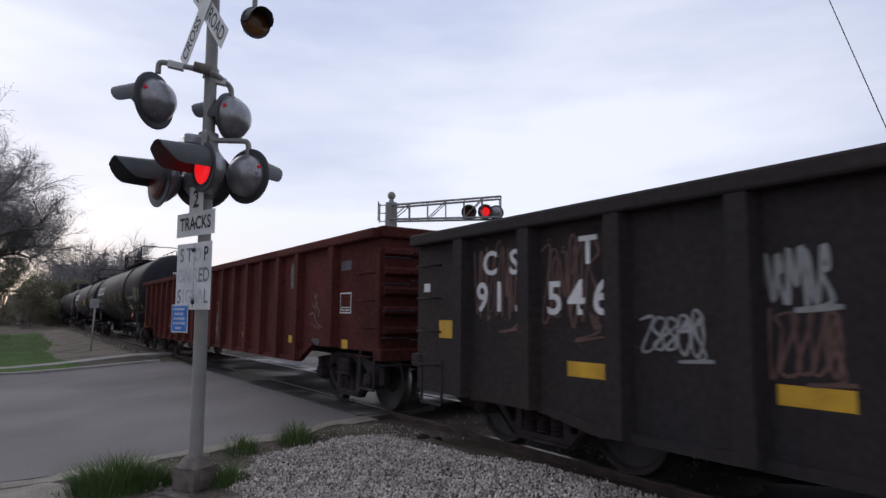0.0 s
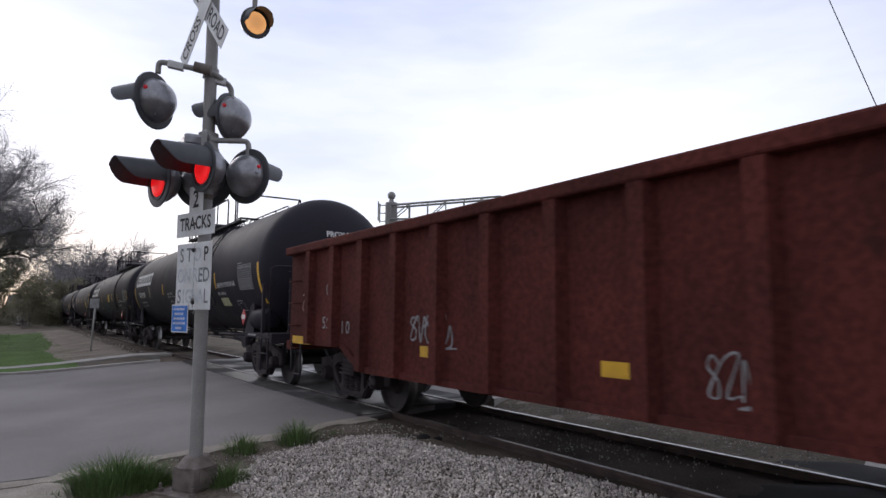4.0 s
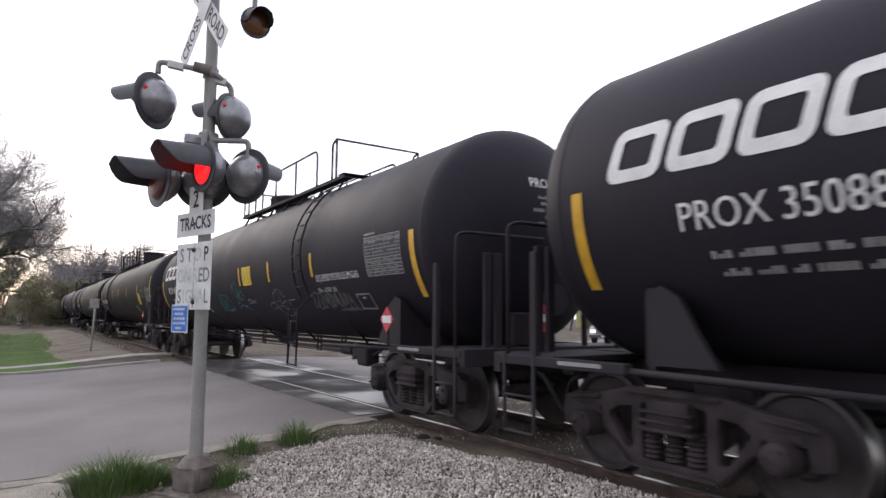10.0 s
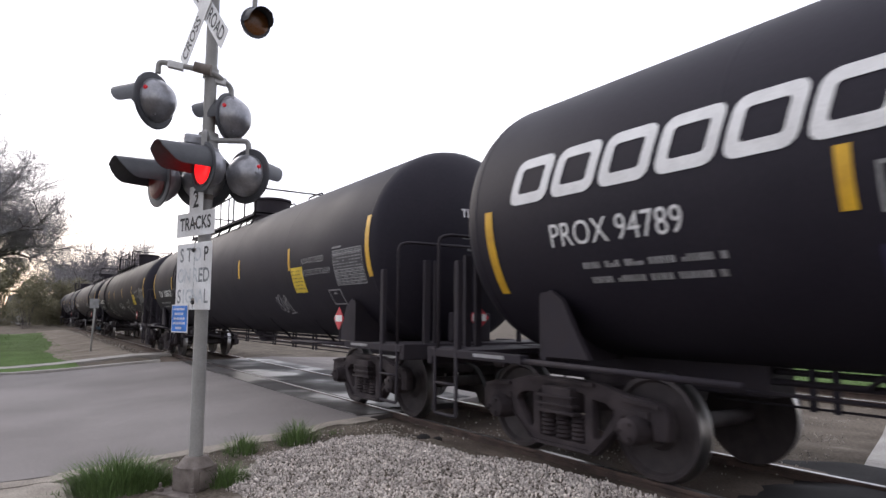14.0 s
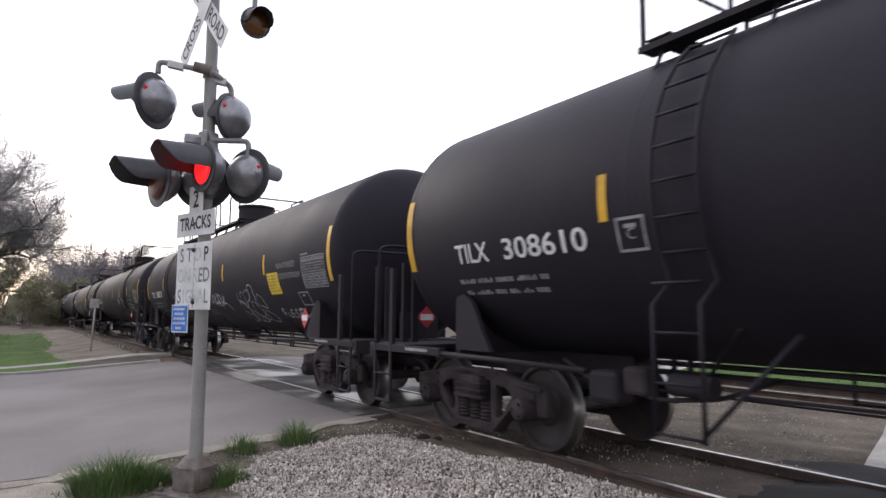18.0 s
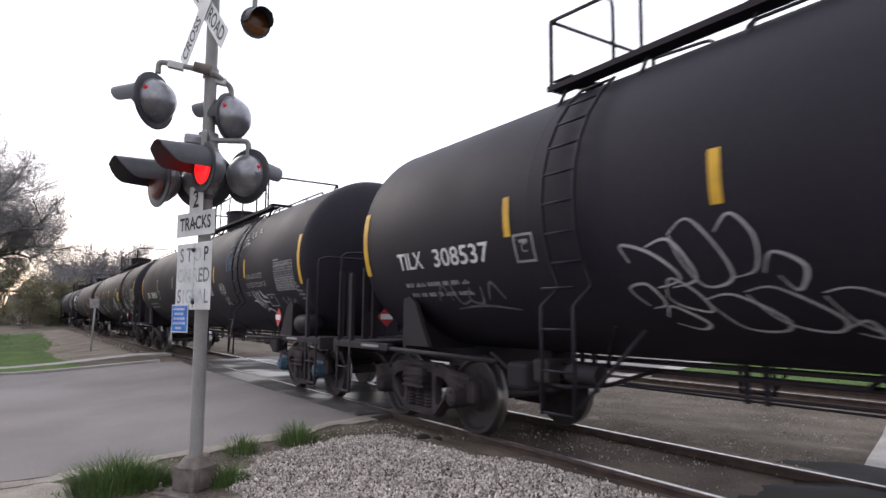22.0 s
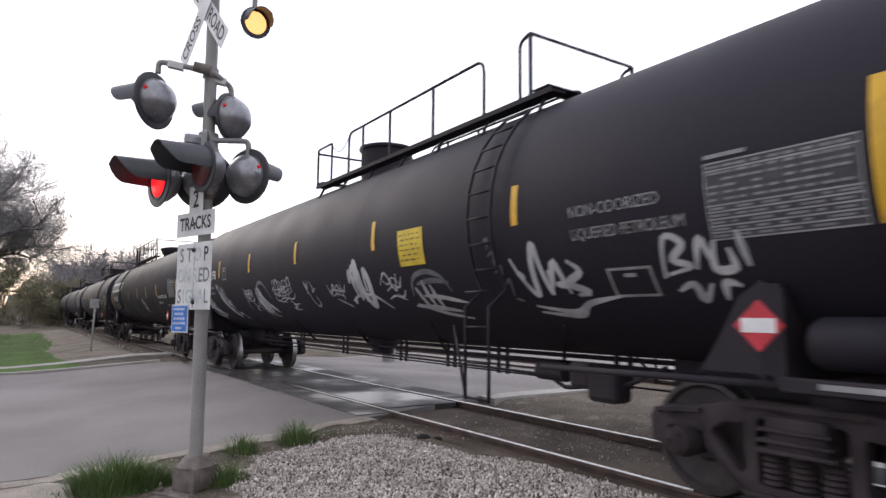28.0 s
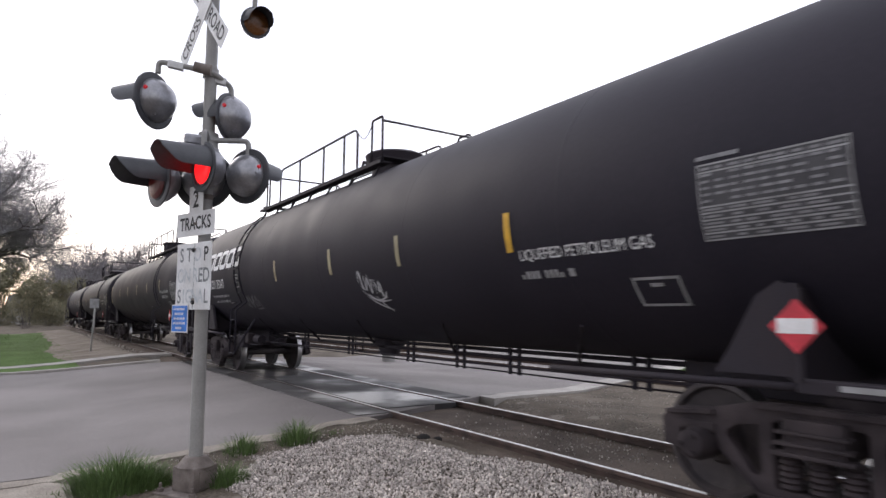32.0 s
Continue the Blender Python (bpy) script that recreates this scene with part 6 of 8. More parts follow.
    tag(T[4], -4.04, 0.45, 0.62, 1.10, ("30,95 20,75 35,70 60,98|20,75 15,60 45,65 50,80|45,65 60,60 55,45 35,50|10,45 5,25 20,20 15,5 35,12|35,50 30,30 45,25 40,0|55,40 60,20 75,25 80,40|80,40 70,10 55,8|60,98 85,100",), "graffiti_blue", 0.022, 2.0)
    tag(T[4], -4.62, 0.42, 0.36, 0.14, ("0,30 30,60 45,30|60,30 100,70",), "graffiti_blue", 0.018)
    tag(T[4], -5.37, 0.60, 1.20, 0.45, ("0,40 10,90 14,40|5,65 20,70|20,85 30,60 25,45 38,50|35,95 45,60|45,85 50,55 60,60 55,85 45,80|62,90 66,60 75,62|70,95 85,90 82,60|85,75 100,70|10,5 30,30 50,25 30,15|22,10 25,35",), "graffiti_white", 0.014, 1.8)
    tag(T[4], -4.98, 0.05, 0.55, 0.85, ("0,95 40,100 35,80 5,82|0,70 30,75 60,70|10,55 5,35 40,40 45,55|0,20 30,28 60,20|20,5 50,12 90,5|60,95 90,90",), "dull_red", 0.024, 2.0)
    tag(T[4], -3.40, -0.60, 0.72, 0.60, ("0,80 8,98 15,80 5,72 12,60|20,95 30,95 28,75 18,80|35,90 50,98 55,75 40,70 36,88|55,85 68,85 66,60 52,62 50,75|10,55 40,60 45,40 60,30|45,40 40,20 55,10 65,20|62,25 75,40 70,15 85,10|88,8 92,4|96,0 100,-6",), "graffiti_white", 0.015, 1.8)
    tag(T[4], -5.94, -0.82, 0.95, 0.58, ("5,95 20,60 30,30|0,55 25,50 45,20|22,95 35,60 45,35|35,80 45,85 50,40 60,20|48,98 60,50 70,20|55,60 75,50 100,48|60,95 80,70 100,65|50,10 75,20 105,0",), "graffiti_white", 0.024, 1.8)
    tag(T[4], -5.25, -0.62, 0.42, 0.10, ("0,80 50,70 100,80|5,20 90,15",), "thin_spray", 0.014)
    tag(T[4], -7.55, -0.85, 0.75, 0.24, ("0,60 15,90 20,40 35,80|40,40 50,90 60,40|65,80 75,40 90,70 100,30",), "thin_spray", 0.024, 1.6)
    tag(T[4], -8.25, -0.62, 0.42, 0.42, ("0,90 50,80|10,70 70,65|20,50 90,45|30,30 100,30|50,10 90,10",), "thin_spray", 0.022)
    tag(T[4], -0.4, -0.70, 1.6, 0.40, ("0,40 10,90 20,40|30,80 40,30 50,85|60,40 75,90 85,30 100,70|10,15 50,25 95,10",), "dull_red", 0.016)
    tag(T[4], 3.4, -0.60, 1.8, 0.30, ("0,40 10,90 20,40|30,80 40,30 50,85|60,40 75,90 85,30 100,70",), "dull_red", 0.014)
    tag(T[5], 7.13, -0.93, 1.20, 0.66, ("0,48 20,32 45,20 72,8 100,14|8,48 24,82 28,40|18,42 31,96 36,34|28,38 40,100 44,30|40,42 48,92 54,28|48,36 60,76 68,24|8,44 40,50 82,18|4,38 35,14 76,-4|28,62 60,30 96,18|58,46 88,22|14,55 34,70 56,40|36,20 60,12 84,8|22,52 46,62 62,34",), "graffiti_white", 0.026, 1.8)
    tag(T[5], 5.64, -0.80, 1.30, 1.00, ("0,100 5,84|3,96 7,86|14,98 16,72 22,66 27,94|27,94 29,62 35,56 37,90|37,90 40,54 47,46 50,86|50,86 51,50 56,40|14,70 34,44 54,24 72,4|16,62 38,36 58,16 70,6|42,36 54,30 58,52 66,50 67,10|20,80 30,52 44,34|72,8 86,20 104,0|30,40 56,28",), "graffiti_white", 0.027, 1.8)
    tag(T[5], 3.80, -0.76, 0.62, 0.62, ("0,95 4,15|2,80 16,58 20,92 25,55|28,85 24,60 36,56 38,82 28,86|42,88 40,60 52,56 54,84 42,88|56,80 66,90 58,70 70,60|72,92 80,64 90,90 84,48|38,50 70,44 100,56|58,40 85,20 64,10 96,2|70,26 98,18|12,70 40,72 76,74|4,50 18,44 30,52",), "graffiti_white", 0.012, 2.4)
    tag(T[5], 2.91, -0.78, 1.05, 0.80, ("4,20 14,60 32,88 55,98 78,84 92,52|0,35 10,25 30,10 60,0 85,-2|-6,30 4,40 12,34",), "thin_spray", 0.042, 1.5)
    tag(T[5], 3.00, -0.80, 0.62, 0.62, ("0,82 18,40 44,10|10,95 32,45 56,4|30,100 48,55 74,2|48,96 64,50 92,-4|0,58 30,22 62,-4|66,62 88,36 134,14|72,34 104,24 138,4",), "graffiti_white", 0.052, 1.5)
    tag(T[5], 1.60, -0.72, 1.10, 0.70, ("-6,66 4,78 0,56|0,70 6,95 14,90 12,60 4,55|14,60 18,95 28,92 26,55 16,52 14,62|30,90 28,55 38,50 40,88 30,92|44,92 42,55 52,52 56,75 46,78 56,95|60,95 58,58 70,55 72,90 62,95|76,60 86,62 88,98 78,95 74,75",
                                        "20,40 50,45 80,40 100,55|4,62 0,40 20,35 40,30|60,35 80,20 62,10 92,5|66,22 98,25|8,72 36,70 66,76 92,80|10,50 30,64 52,60 80,70|22,30 46,38 66,48|34,74 48,66 60,80"), "graffiti_white", 0.014, 2.4)
    tag(T[5], 0.30, -0.71, 0.50, 0.50, ("5,100 20,60 10,50|20,100 25,70 45,95|30,60 40,20 60,0 85,10 80,40|60,95 75,70 65,55 95,70",), "graffiti_white", 0.018, 1.8)
    tag(T[5], -0.78, -0.76, 0.66, 0.46, ("0,90 10,50 25,85|20,60 35,90 40,45|40,75 60,85 50,45|60,80 75,60 70,30|70,95 80,60 100,85|30,35 60,20 95,0|5,60 30,70 60,65 90,60|15,45 45,55 80,40",), "graffiti_white", 0.016, 2.2)
    tag(T[5], -1.74, -0.66, 0.98, 0.72, ("5,60 15,85 20,30|15,80 30,90 28,20|30,100 38,95 42,15|45,85 48,20 60,10 70,60 62,85 55,40|22,70 35,60 34,25",), "graffiti_white", 0.055, 1.4)
    tag(T[5], -1.74, -0.78, 1.10, 0.50, ("0,30 30,50 70,42 100,0|4,20 12,40",), "graffiti_white", 0.026)
    tag(T[5], -2.55, -0.70, 0.62, 0.48, ("0,60 30,95 50,60 20,40|40,90 60,40 80,90|55,60 80,50 100,80|20,15 50,25 90,10|10,80 35,60 60,80 85,60|60,30 80,20 100,40",), "graffiti_white", 0.016, 2.2)
    tag(T[5], -3.50, -0.90, 1.25, 0.60, ("20,80 30,30|35,95 42,35|48,85 55,30|30,60 60,55 100,40|10,40 50,15 90,0|5,35 40,30 80,20",), "graffiti_white", 0.036, 1.5)
    tag(T[5], -3.45, -0.72, 0.90, 0.40, ("0,20 15,80 50,100 85,80 100,30|20,60 60,70 100,60",), "thin_spray", 0.030)
    tag(T[5], -4.90, -0.62, 0.36, 0.75, ("0,95 20,100 15,85|10,75 40,80 30,60|25,50 60,60 50,40|50,30 80,40 70,15|70,10 100,5",), "thin_spray", 0.016)
    tag(T[5], -5.72, -0.74, 1.25, 0.74, ("0,85 10,50 20,30 24,75 30,100 36,30 40,65|40,40 48,75 56,30|44,45 58,42|62,75 72,60 58,45 74,32 62,28|4,65 12,55",), "graffiti_white", 0.036, 1.6)
    tag(T[5], -5.72, -1.02, 1.25, 0.26, ("10,50 50,20 70,60 100,85|12,20 50,0 62,35 70,70",), "graffiti_white", 0.030)
    tag(T[5], -7.24, -0.72, 0.75, 0.60, ("0,40 10,95 30,85 15,65 35,55 5,45|40,50 50,90 60,50|65,85 60,50 80,50 78,75|90,95 95,50|10,20 30,30 35,5 50,30|60,5 65,30 80,25|85,5 100,30",), "graffiti_white", 0.034, 1.5)
    tag(T[6], -1.75, -0.75, 0.76, 0.66, ("0,75 8,100 14,60 4,66|16,98 12,62 26,58|28,90 24,55 38,84 40,50|44,92 42,48 54,80 60,46|62,80 70,50 78,74 74,40|84,70 80,36 96,50|6,55 30,38 60,28 100,30|14,42 40,24 70,10 90,4|24,46 50,30 92,38|50,40 66,18 84,0",), "graffiti_white", 0.016, 2.2)
    graffiti(T[6], 4.0, -0.8, 0.9, 0.35, 5, 151, "panel_mark", 0.02)
    for tr in T[4].children:
        if tr.name.startswith("truck") and tr.location.y < 0:
            for cap in [c for c in tr.children if c.name.startswith("bearing_cap") and c.data.vertices[0].co.x < 0]:
                cap.data = cap.data.copy()
                cap.data.materials[0] = M["blue_cap"]
    # round air tank beside the first tank car's leading truck, and beside the fifth's
    for car in (T[0], T[4], T[5]):
        bm = bmesh.new()
        k = 0.86 if car is T[0] else 0.66
        lathe(bm, [(-0.55 * k, 0.05), (-0.52 * k, 0.20 * k), (-0.44 * k, 0.26 * k), (0.44 * k, 0.26 * k), (0.52 * k, 0.20 * k), (0.55 * k, 0.05)], 'y', 24, Matrix.Translation((-1.14, -7.99 if car is T[0] else -8.25, 1.32 if car is T[0] else 1.25)))
        part("air_reservoir", bm, M["faded_black"], car, "dusty black cylindrical air tank", 40)
    return cars


train = make_train()


# ---------------------------------------------------------------- crossing signals
shutters = {"first": [], "second": []}


def axis_pose(p, n):
    """A pose whose local +x points along n, local z up."""
    n = Vector(n).normalized()
    side = Vector((0, 0, 1)).cross(n).normalized()
    up = n.cross(side)
    return Matrix.Translation(p) @ Matrix((n, side, up)).transposed().to_4x4()


def flasher(parent, p, n, lens, phase=None, hood=0.40, r=0.30, size=1.0, side=False):
    """A crossing lamp: housing, round background, hood, roundel, and an added dark disc that hides the glow between
    flashes.
    """
    m = axis_pose(p, n) @ Matrix.Scale(size, 4)
    bm = bmesh.new()
    lathe(bm, [(-0.20, 0.02), (-0.195, 0.07), (-0.16, 0.135), (-0.09, 0.195), (-0.02, 0.215), (-0.005, 0.215), (-0.005, 0.20), (-0.10, 0.13), (-0.12, 0.02)], 'x', 28)
    f = part("flasher", bm, M["lamp_grey"], parent, "round grey lamp housing", 35)
    f.matrix_local = m
    bm = bmesh.new()
    lathe(bm, [(-0.012, 0.17), (-0.016, r - 0.01), (-0.008, r), (0.004, r), (0.008, r - 0.012), (0.004, 0.17)], 'x', 40)
    part("background_disc", bm, M["lamp_black"], f, "black round background", 35)
    bm = bmesh.new()
    n1, n2 = 10, 18
    rows = []
    for i in range(n1 + 1):
        t = i / n1
        span = radians(100 - 4 * t - 48 * max(0.0, (t - 0.6) / 0.4) ** 2)
        row = []
        for k in range(n2 + 1):
            a = math.pi / 2 - span + 2 * span * k / n2
            row.append((0.004 + hood * t, 0.198 * math.cos(a) * (1 - 0.14 * t), 0.198 * math.sin(a) * (1 - 0.08 * t) - 0.010 * t))
        rows.append(row)
    for off in (0.0, 0.006):
        g = [[bm.verts.new((x, y * (1 + off * 6), z * (1 + off * 6))) for x, y, z in row] for row in rows]
        for a, b in zip(g, g[1:]):
            for k in range(n2):
                bm.faces.new((a[k], a[k + 1], b[k + 1], b[k]))
    part("hood", bm, M["lamp_black"], f, "long black visor", True)
    bm = bmesh.new()
    lathe(bm, [(-0.002, 0.172), (0.018, 0.14), (0.030, 0.08), (0.036, 0.01)], 'x', 28)
    part("reflector", bm, M[("red_glow" if lens == "red" else "amber_glow") if phase else "red_dark"], f, "lamp reflector behind the roundel", True)
    bm = bmesh.new()
    lathe(bm, [(0.0, 0.195), (0.014, 0.195), (0.014, 0.184), (0.0, 0.184)], 'x', 28)
    part("lens_rim", bm, M["lamp_black"], f)
    for a in (60, 180, 300):
        bm = bmesh.new()
        y, z = 0.19 * math.cos(radians(a)), 0.19 * math.sin(radians(a))
        rod(bm, (-0.10, y, z), (-0.02, y, z), 0.012, 6)
        part("latch", bm, M["lamp_grey"], f)
    if side:
        for q in (-1, 1):
            bm = bmesh.new()
            lathe(bm, [(-0.055, 0.005), (-0.055, 0.018), (0.002, 0.018), (0.004, 0.005)], 'x', 12, axis_pose((-0.06, q * 0.205, 0.07), (0, q, 0.2)))
            part("side_light", bm, M["side_red"], f, "small red side light")
    if phase:
        # added moving cover, stands in for the lamp switching off
        bm = bmesh.new()
        lathe(bm, [(-0.014, 0.181), (-0.002, 0.1825), (0.004, 0.182), (0.024, 0.14), (0.038, 0.08), (0.044, 0.02)], 'x', 28, Matrix.Translation((0, 0, -0.183)))
        v = part("vane", bm, M["red_dark" if lens == "red" else "amber_dark"], f, "added dark disc that covers the lamp between flashes")
        v.location = (0.018, 0, 0.183)
        shutters[phase].append(v)
    return f


def sign_plate(parent, m, w, h, lines, label, mat="sign_white", ink="sign_black", name="sign"):
    """A thin plate facing local +x with lines of (text, size, height, faded letters)."""
    bm = bbox(-0.002, 0.002, -w / 2, w / 2, -h / 2, h / 2, 0.0008)
    s = part(name, bm, M[mat], parent, label)
    s.matrix_local = m
    for text, size, z, faded, sq in lines:
        bm = flat_text(text, size, 0.004, sq)
        for q in bm.verts:
            q.co = Vector((0.0045, q.co.x, z + q.co.y))
        part("sign_letters", bm, M["sign_faded" if faded else ink], s)
    return s


def make_signal():
    bx, by = 1.44, 6.38
    zb = grade(bx) - 0.05
    sg = empty("crossing_signal", pose(bx + 0.03, by, 0) @ Matrix.Rotation(-0.010, 4, 'Y'))
    tagged(sg, "grey pole with crossbuck, track-count sign and flashing red lamps", "railway signal")
    bm = bmesh.new()
    lathe(bm, [(zb + 0.25, 0.064), (5.9, 0.057), (5.93, 0.03), (5.94, 0.005)], 'z', 24)
    part("pole", bm, M["galv"], sg, "grey painted tubular steel pole", 40)
    bm = bbox(-0.145, 0.145, -0.145, 0.145, zb + 0.02, zb + 0.25, 0.025, Matrix.Rotation(0.5, 4, 'Z'))
    bm2 = bmesh.new()
    lathe(bm2, [(zb + 0.24, 0.17), (zb + 0.29, 0.13), (zb + 0.325, 0.10), (zb + 0.33, 0.066)], 'z', 20)
    merge(bm, bm2)
    part("base_casting", bm, M["cast_base"], sg, "dirty cast iron pole base", 40)
    o = part("access_panel", bbox(-0.085, 0.085, -0.012, 0.0, -0.08, 0.08, 0.004), M["cast_base"], sg)
    o.matrix_local = Matrix.Rotation(0.5, 4, 'Z') @ Matrix.Translation((0, -0.146, zb + 0.13))
    part("base_plate", bbox(-0.26, 0.26, -0.26, 0.26, zb - 0.06, zb + 0.025, 0.01, Matrix.Rotation(0.5, 4, 'Z')), M["cast_base"], sg)
    for a in range(4):
        c = Matrix.Rotation(0.5 + a * math.pi / 2, 4, 'Z') @ Vector((0.21, 0.21, 0))
        bm = bmesh.new()
        lathe(bm, [(zb + 0.02, 0.03), (zb + 0.055, 0.03), (zb + 0.056, 0.014), (zb + 0.10, 0.014), (zb + 0.101, 0.002)], 'z', 6, Matrix.Translation((c.x, c.y, 0)))
        part("anchor_bolt", bm, M["cast_base"], sg)
    bm = bmesh.new()
    lathe(bm, [(0, 0.025), (0.01, 0.025), (0.012, 0.008)], 'x', 10, axis_pose((-0.05, -0.165, zb + 0.11), (-0.3, -0.95, 0)))
    part("base_knob", bm, M["cast_base"], sg)

    def at(px, py, pz):
        return Vector((px - bx, py - by, pz))
    road_n = Vector((-0.954, -0.30, 0))
    side_n = Vector((-0.66, 0.75, 0))
    plate = lambda z, off, up=0.0: axis_pose(road_n.normalized() * off + Vector((0, 0, z)), road_n)
    # crossbuck
    buck_n = Vector((-0.982, -0.19, 0))
    cb = axis_pose(buck_n * 0.085 + Vector((0, -0.02, 4.46)), buck_n)
    for a, words_, off in ((47, ("RAIL", "ROAD"), 0.0), (-43, ("CROSS", "ING"), 0.012)):
        b = bbox(-0.003, 0.003, -0.66, 0.66, -0.104, 0.104, 0.001)
        o = part("crossbuck_blade", b, M["sign_white"], sg, "white crossbuck blade with black letters")
        o.matrix_local = cb @ Matrix.Rotation(radians(-a), 4, 'X') @ Matrix.Translation((off, 0, 0))
        for q, t in zip((-0.37, 0.37), words_):
            bm = flat_text(t, 0.20 if len(t) < 5 else 0.185, 0.003, 0.86)
            for w in bm.verts:
                w.co = Vector((0.0045, w.co.x + q, w.co.y))
            part("sign_letters", bm, M["sign_black"], o)
    sign_plate(sg, plate(2.505, 0.10), 0.25, 0.27, [("2", 0.24, 0, False, 0.9)], "small white plate with a black 2")
    sign_plate(sg, plate(2.27, 0.10), 0.68, 0.235, [("TRACKS", 0.175, 0, False, 0.86)], "white plate reading tracks")
    sp = sign_plate(sg, plate(1.765, 0.10), 0.62, 0.64, [], "worn white plate reading stop on red signal")
    for t, y, z, ink in (("S", -0.215, 0.20, "sign_grey"), ("T", -0.08, 0.20, "sign_grey"), ("O", 0.07, 0.20, "sign_faded"), ("P", 0.215, 0.20, "sign_black"),
                         ("O", -0.22, 0.0, "sign_faded"), ("N", -0.10, 0.0, "sign_faded"), ("R", 0.04, 0.0, "sign_faded"), ("E", 0.13, 0.0, "sign_grey"), ("D", 0.23, 0.0, "sign_grey"),
                         ("S", -0.24, -0.20, "sign_grey"), ("I", -0.16, -0.20, "sign_faded"), ("G", -0.07, -0.20, "sign_faded"), ("N", 0.04, -0.20, "sign_faded"), ("A", 0.14, -0.20, "sign_faded"), ("L", 0.235, -0.20, "sign_grey")):
        bm = flat_text(t, 0.19, 0.003, 0.85)
        for w in bm.verts:
            w.co = Vector((0.0045, w.co.x + y, z + w.co.y))
        part("sign_letters", bm, M[ink], sp)
    for y, z in ((0.0, 0.25), (0.02, -0.25)):
        bm = bmesh.new()
        lathe(bm, [(0.0, 0.022), (0.012, 0.020), (0.022, 0.012), (0.024, 0.002)], 'x', 8, Matrix.Translation((0.002, y, z)))
        part("bolt", bm, M["sign_black"], sp, "dark rusty bolt")
    part("seam", bbox(0.002, 0.0035, 0.006, 0.014, -0.31, 0.31, 0.0004), M["sign_grey"], sp, "dark vertical scratch")
    bl = sign_plate(sg, plate(1.36, 0.11) @ Matrix.Translation((0, -0.20, 0)), 0.30, 0.27, [], "small blue emergency notice plate", "sign_white")
    part("notice_face", bbox(0.002, 0.0045, -0.138, 0.138, -0.123, 0.123, 0.0005), M["sign_blue"], bl)
    bm = bmesh.new()
    for z, w in ((0.090, 0.105), (0.045, 0.085), (0.0, 0.10), (-0.045, 0.11), (-0.090, 0.06)):
        u = -w
        while u < w - 0.01:
            d = 0.012 + 0.006 * math.sin(u * 170 + z * 90)
            box(bm, 0.0048, 0.006, u, u + d, z - 0.011, z + 0.011)
            u += d + 0.010
    part("notice_print", bm, M["sign_white"], bl)
    for z in (2.54, 2.27, 2.02, 1.54):
        bm = bmesh.new()
        lathe(bm, [(z - 0.025, 0.068), (z + 0.025, 0.068)], 'z', 20)
        box(bm, -0.02, 0.02, 0.05, 0.11, z - 0.012, z + 0.012, Matrix.Rotation(math.atan2(-0.43, -0.90) - math.pi / 2, 4, 'Z'))
        part("sign_clamp", bm, M["cast_base"], sg)
    # upper arm with a pair of lamps turned to the side street
    ua = Vector((0.75, 0.66, 0)).normalized()
    U1, U2 = at(0.965, 6.60, 3.49), at(1.64, 6.36, 3.37)
    L1, L2, L3 = at(1.05, 6.66, 2.71), at(1.345, 6.13, 2.785), at(1.81, 6.28, 2.78)
    bm = bmesh.new()
    pipe(bm, [U1 + Vector((0.02, -0.02, 0.28)), U1 + Vector((0.02, -0.02, 0.40)), Vector((0, -0.08, 3.79)), U2 + Vector((0, 0, 0.32)), U2 + Vector((0, 0, 0.20))], 0.028, 10, 0.08)
    lathe(bm, [(3.75, 0.078), (3.84, 0.078)], 'z', 20)
    part("upper_arm", bm, M["galv"], sg, "", 40)
    bm = bmesh.new()
    lathe(bm, [(-0.085, 0.02), (-0.08, 0.05), (0.08, 0.055), (0.085, 0.02)], 'x', 14, axis_pose((-0.10, -0.09, 3.80), U2 - U1))
    part("junction_box", bm, M["cast_base"], sg, "", 40)
    for k in (0.22, 0.80):
        q = (U1 + Vector((0.02, -0.02, 0.40))).lerp(U2 + Vector((0, 0, 0.32)), k) + Vector((0, -0.05, 0.0))
        o = part("arm_fitting", bbox(-0.075, 0.075, -0.035, 0.035, -0.035, 0.035, 0.006), M["sign_white"], sg, "pale square arm fitting")
        o.matrix_local = axis_pose(q, U2 - U1)
    bm = bmesh.new()
    pipe(bm, [L1 + Vector((0, 0, 0.26)), L1 + Vector((0, 0, 0.34)), Vector((-0.02, -0.08, 3.10)), L2 + Vector((0, 0, 0.36)), L2 + Vector((0, 0, 0.2))], 0.028, 10, 0.06)
    pipe(bm, [Vector((0, -0.07, 3.10)), L3 + Vector((0, 0, 0.36)), L3 + Vector((0, 0, 0.2))], 0.028, 10, 0.06)
    lathe(bm, [(3.02, 0.095), (3.18, 0.095)], 'z', 20)
    part("lower_arm", bm, M["galv"], sg, "", 40)
    bm = bbox(-0.24, -0.05, -0.10, 0.10, 3.02, 3.14, 0.03)
    part("junction_box", bm, M["lamp_grey"], sg)
    for P, r in ((U1, 0.28), (U2, 0.25)):
        flasher(sg, P, side_n, "red", None, 0.40 if P is U1 else 0.36, r, 1.0, True)
    lamp_n = Vector((-0.975, -0.22, 0))
    flasher(sg, L1, lamp_n, "red", "first", 0.42, 0.262)
    flasher(sg, L2, lamp_n, "red", "second", 0.44, 0.24)
    flasher(sg, at(1.47, 6.62, 2.76), (0.55, 0.83, 0), "red", None, 0.12, 0.30)
    flasher(sg, L3, (0.86, 0.51, 0), "red", None, 0.36, 0.28, 1.0, True)
    # lamp over the pole that faces the footpath
    A = at(1.80, 6.14, 4.33)
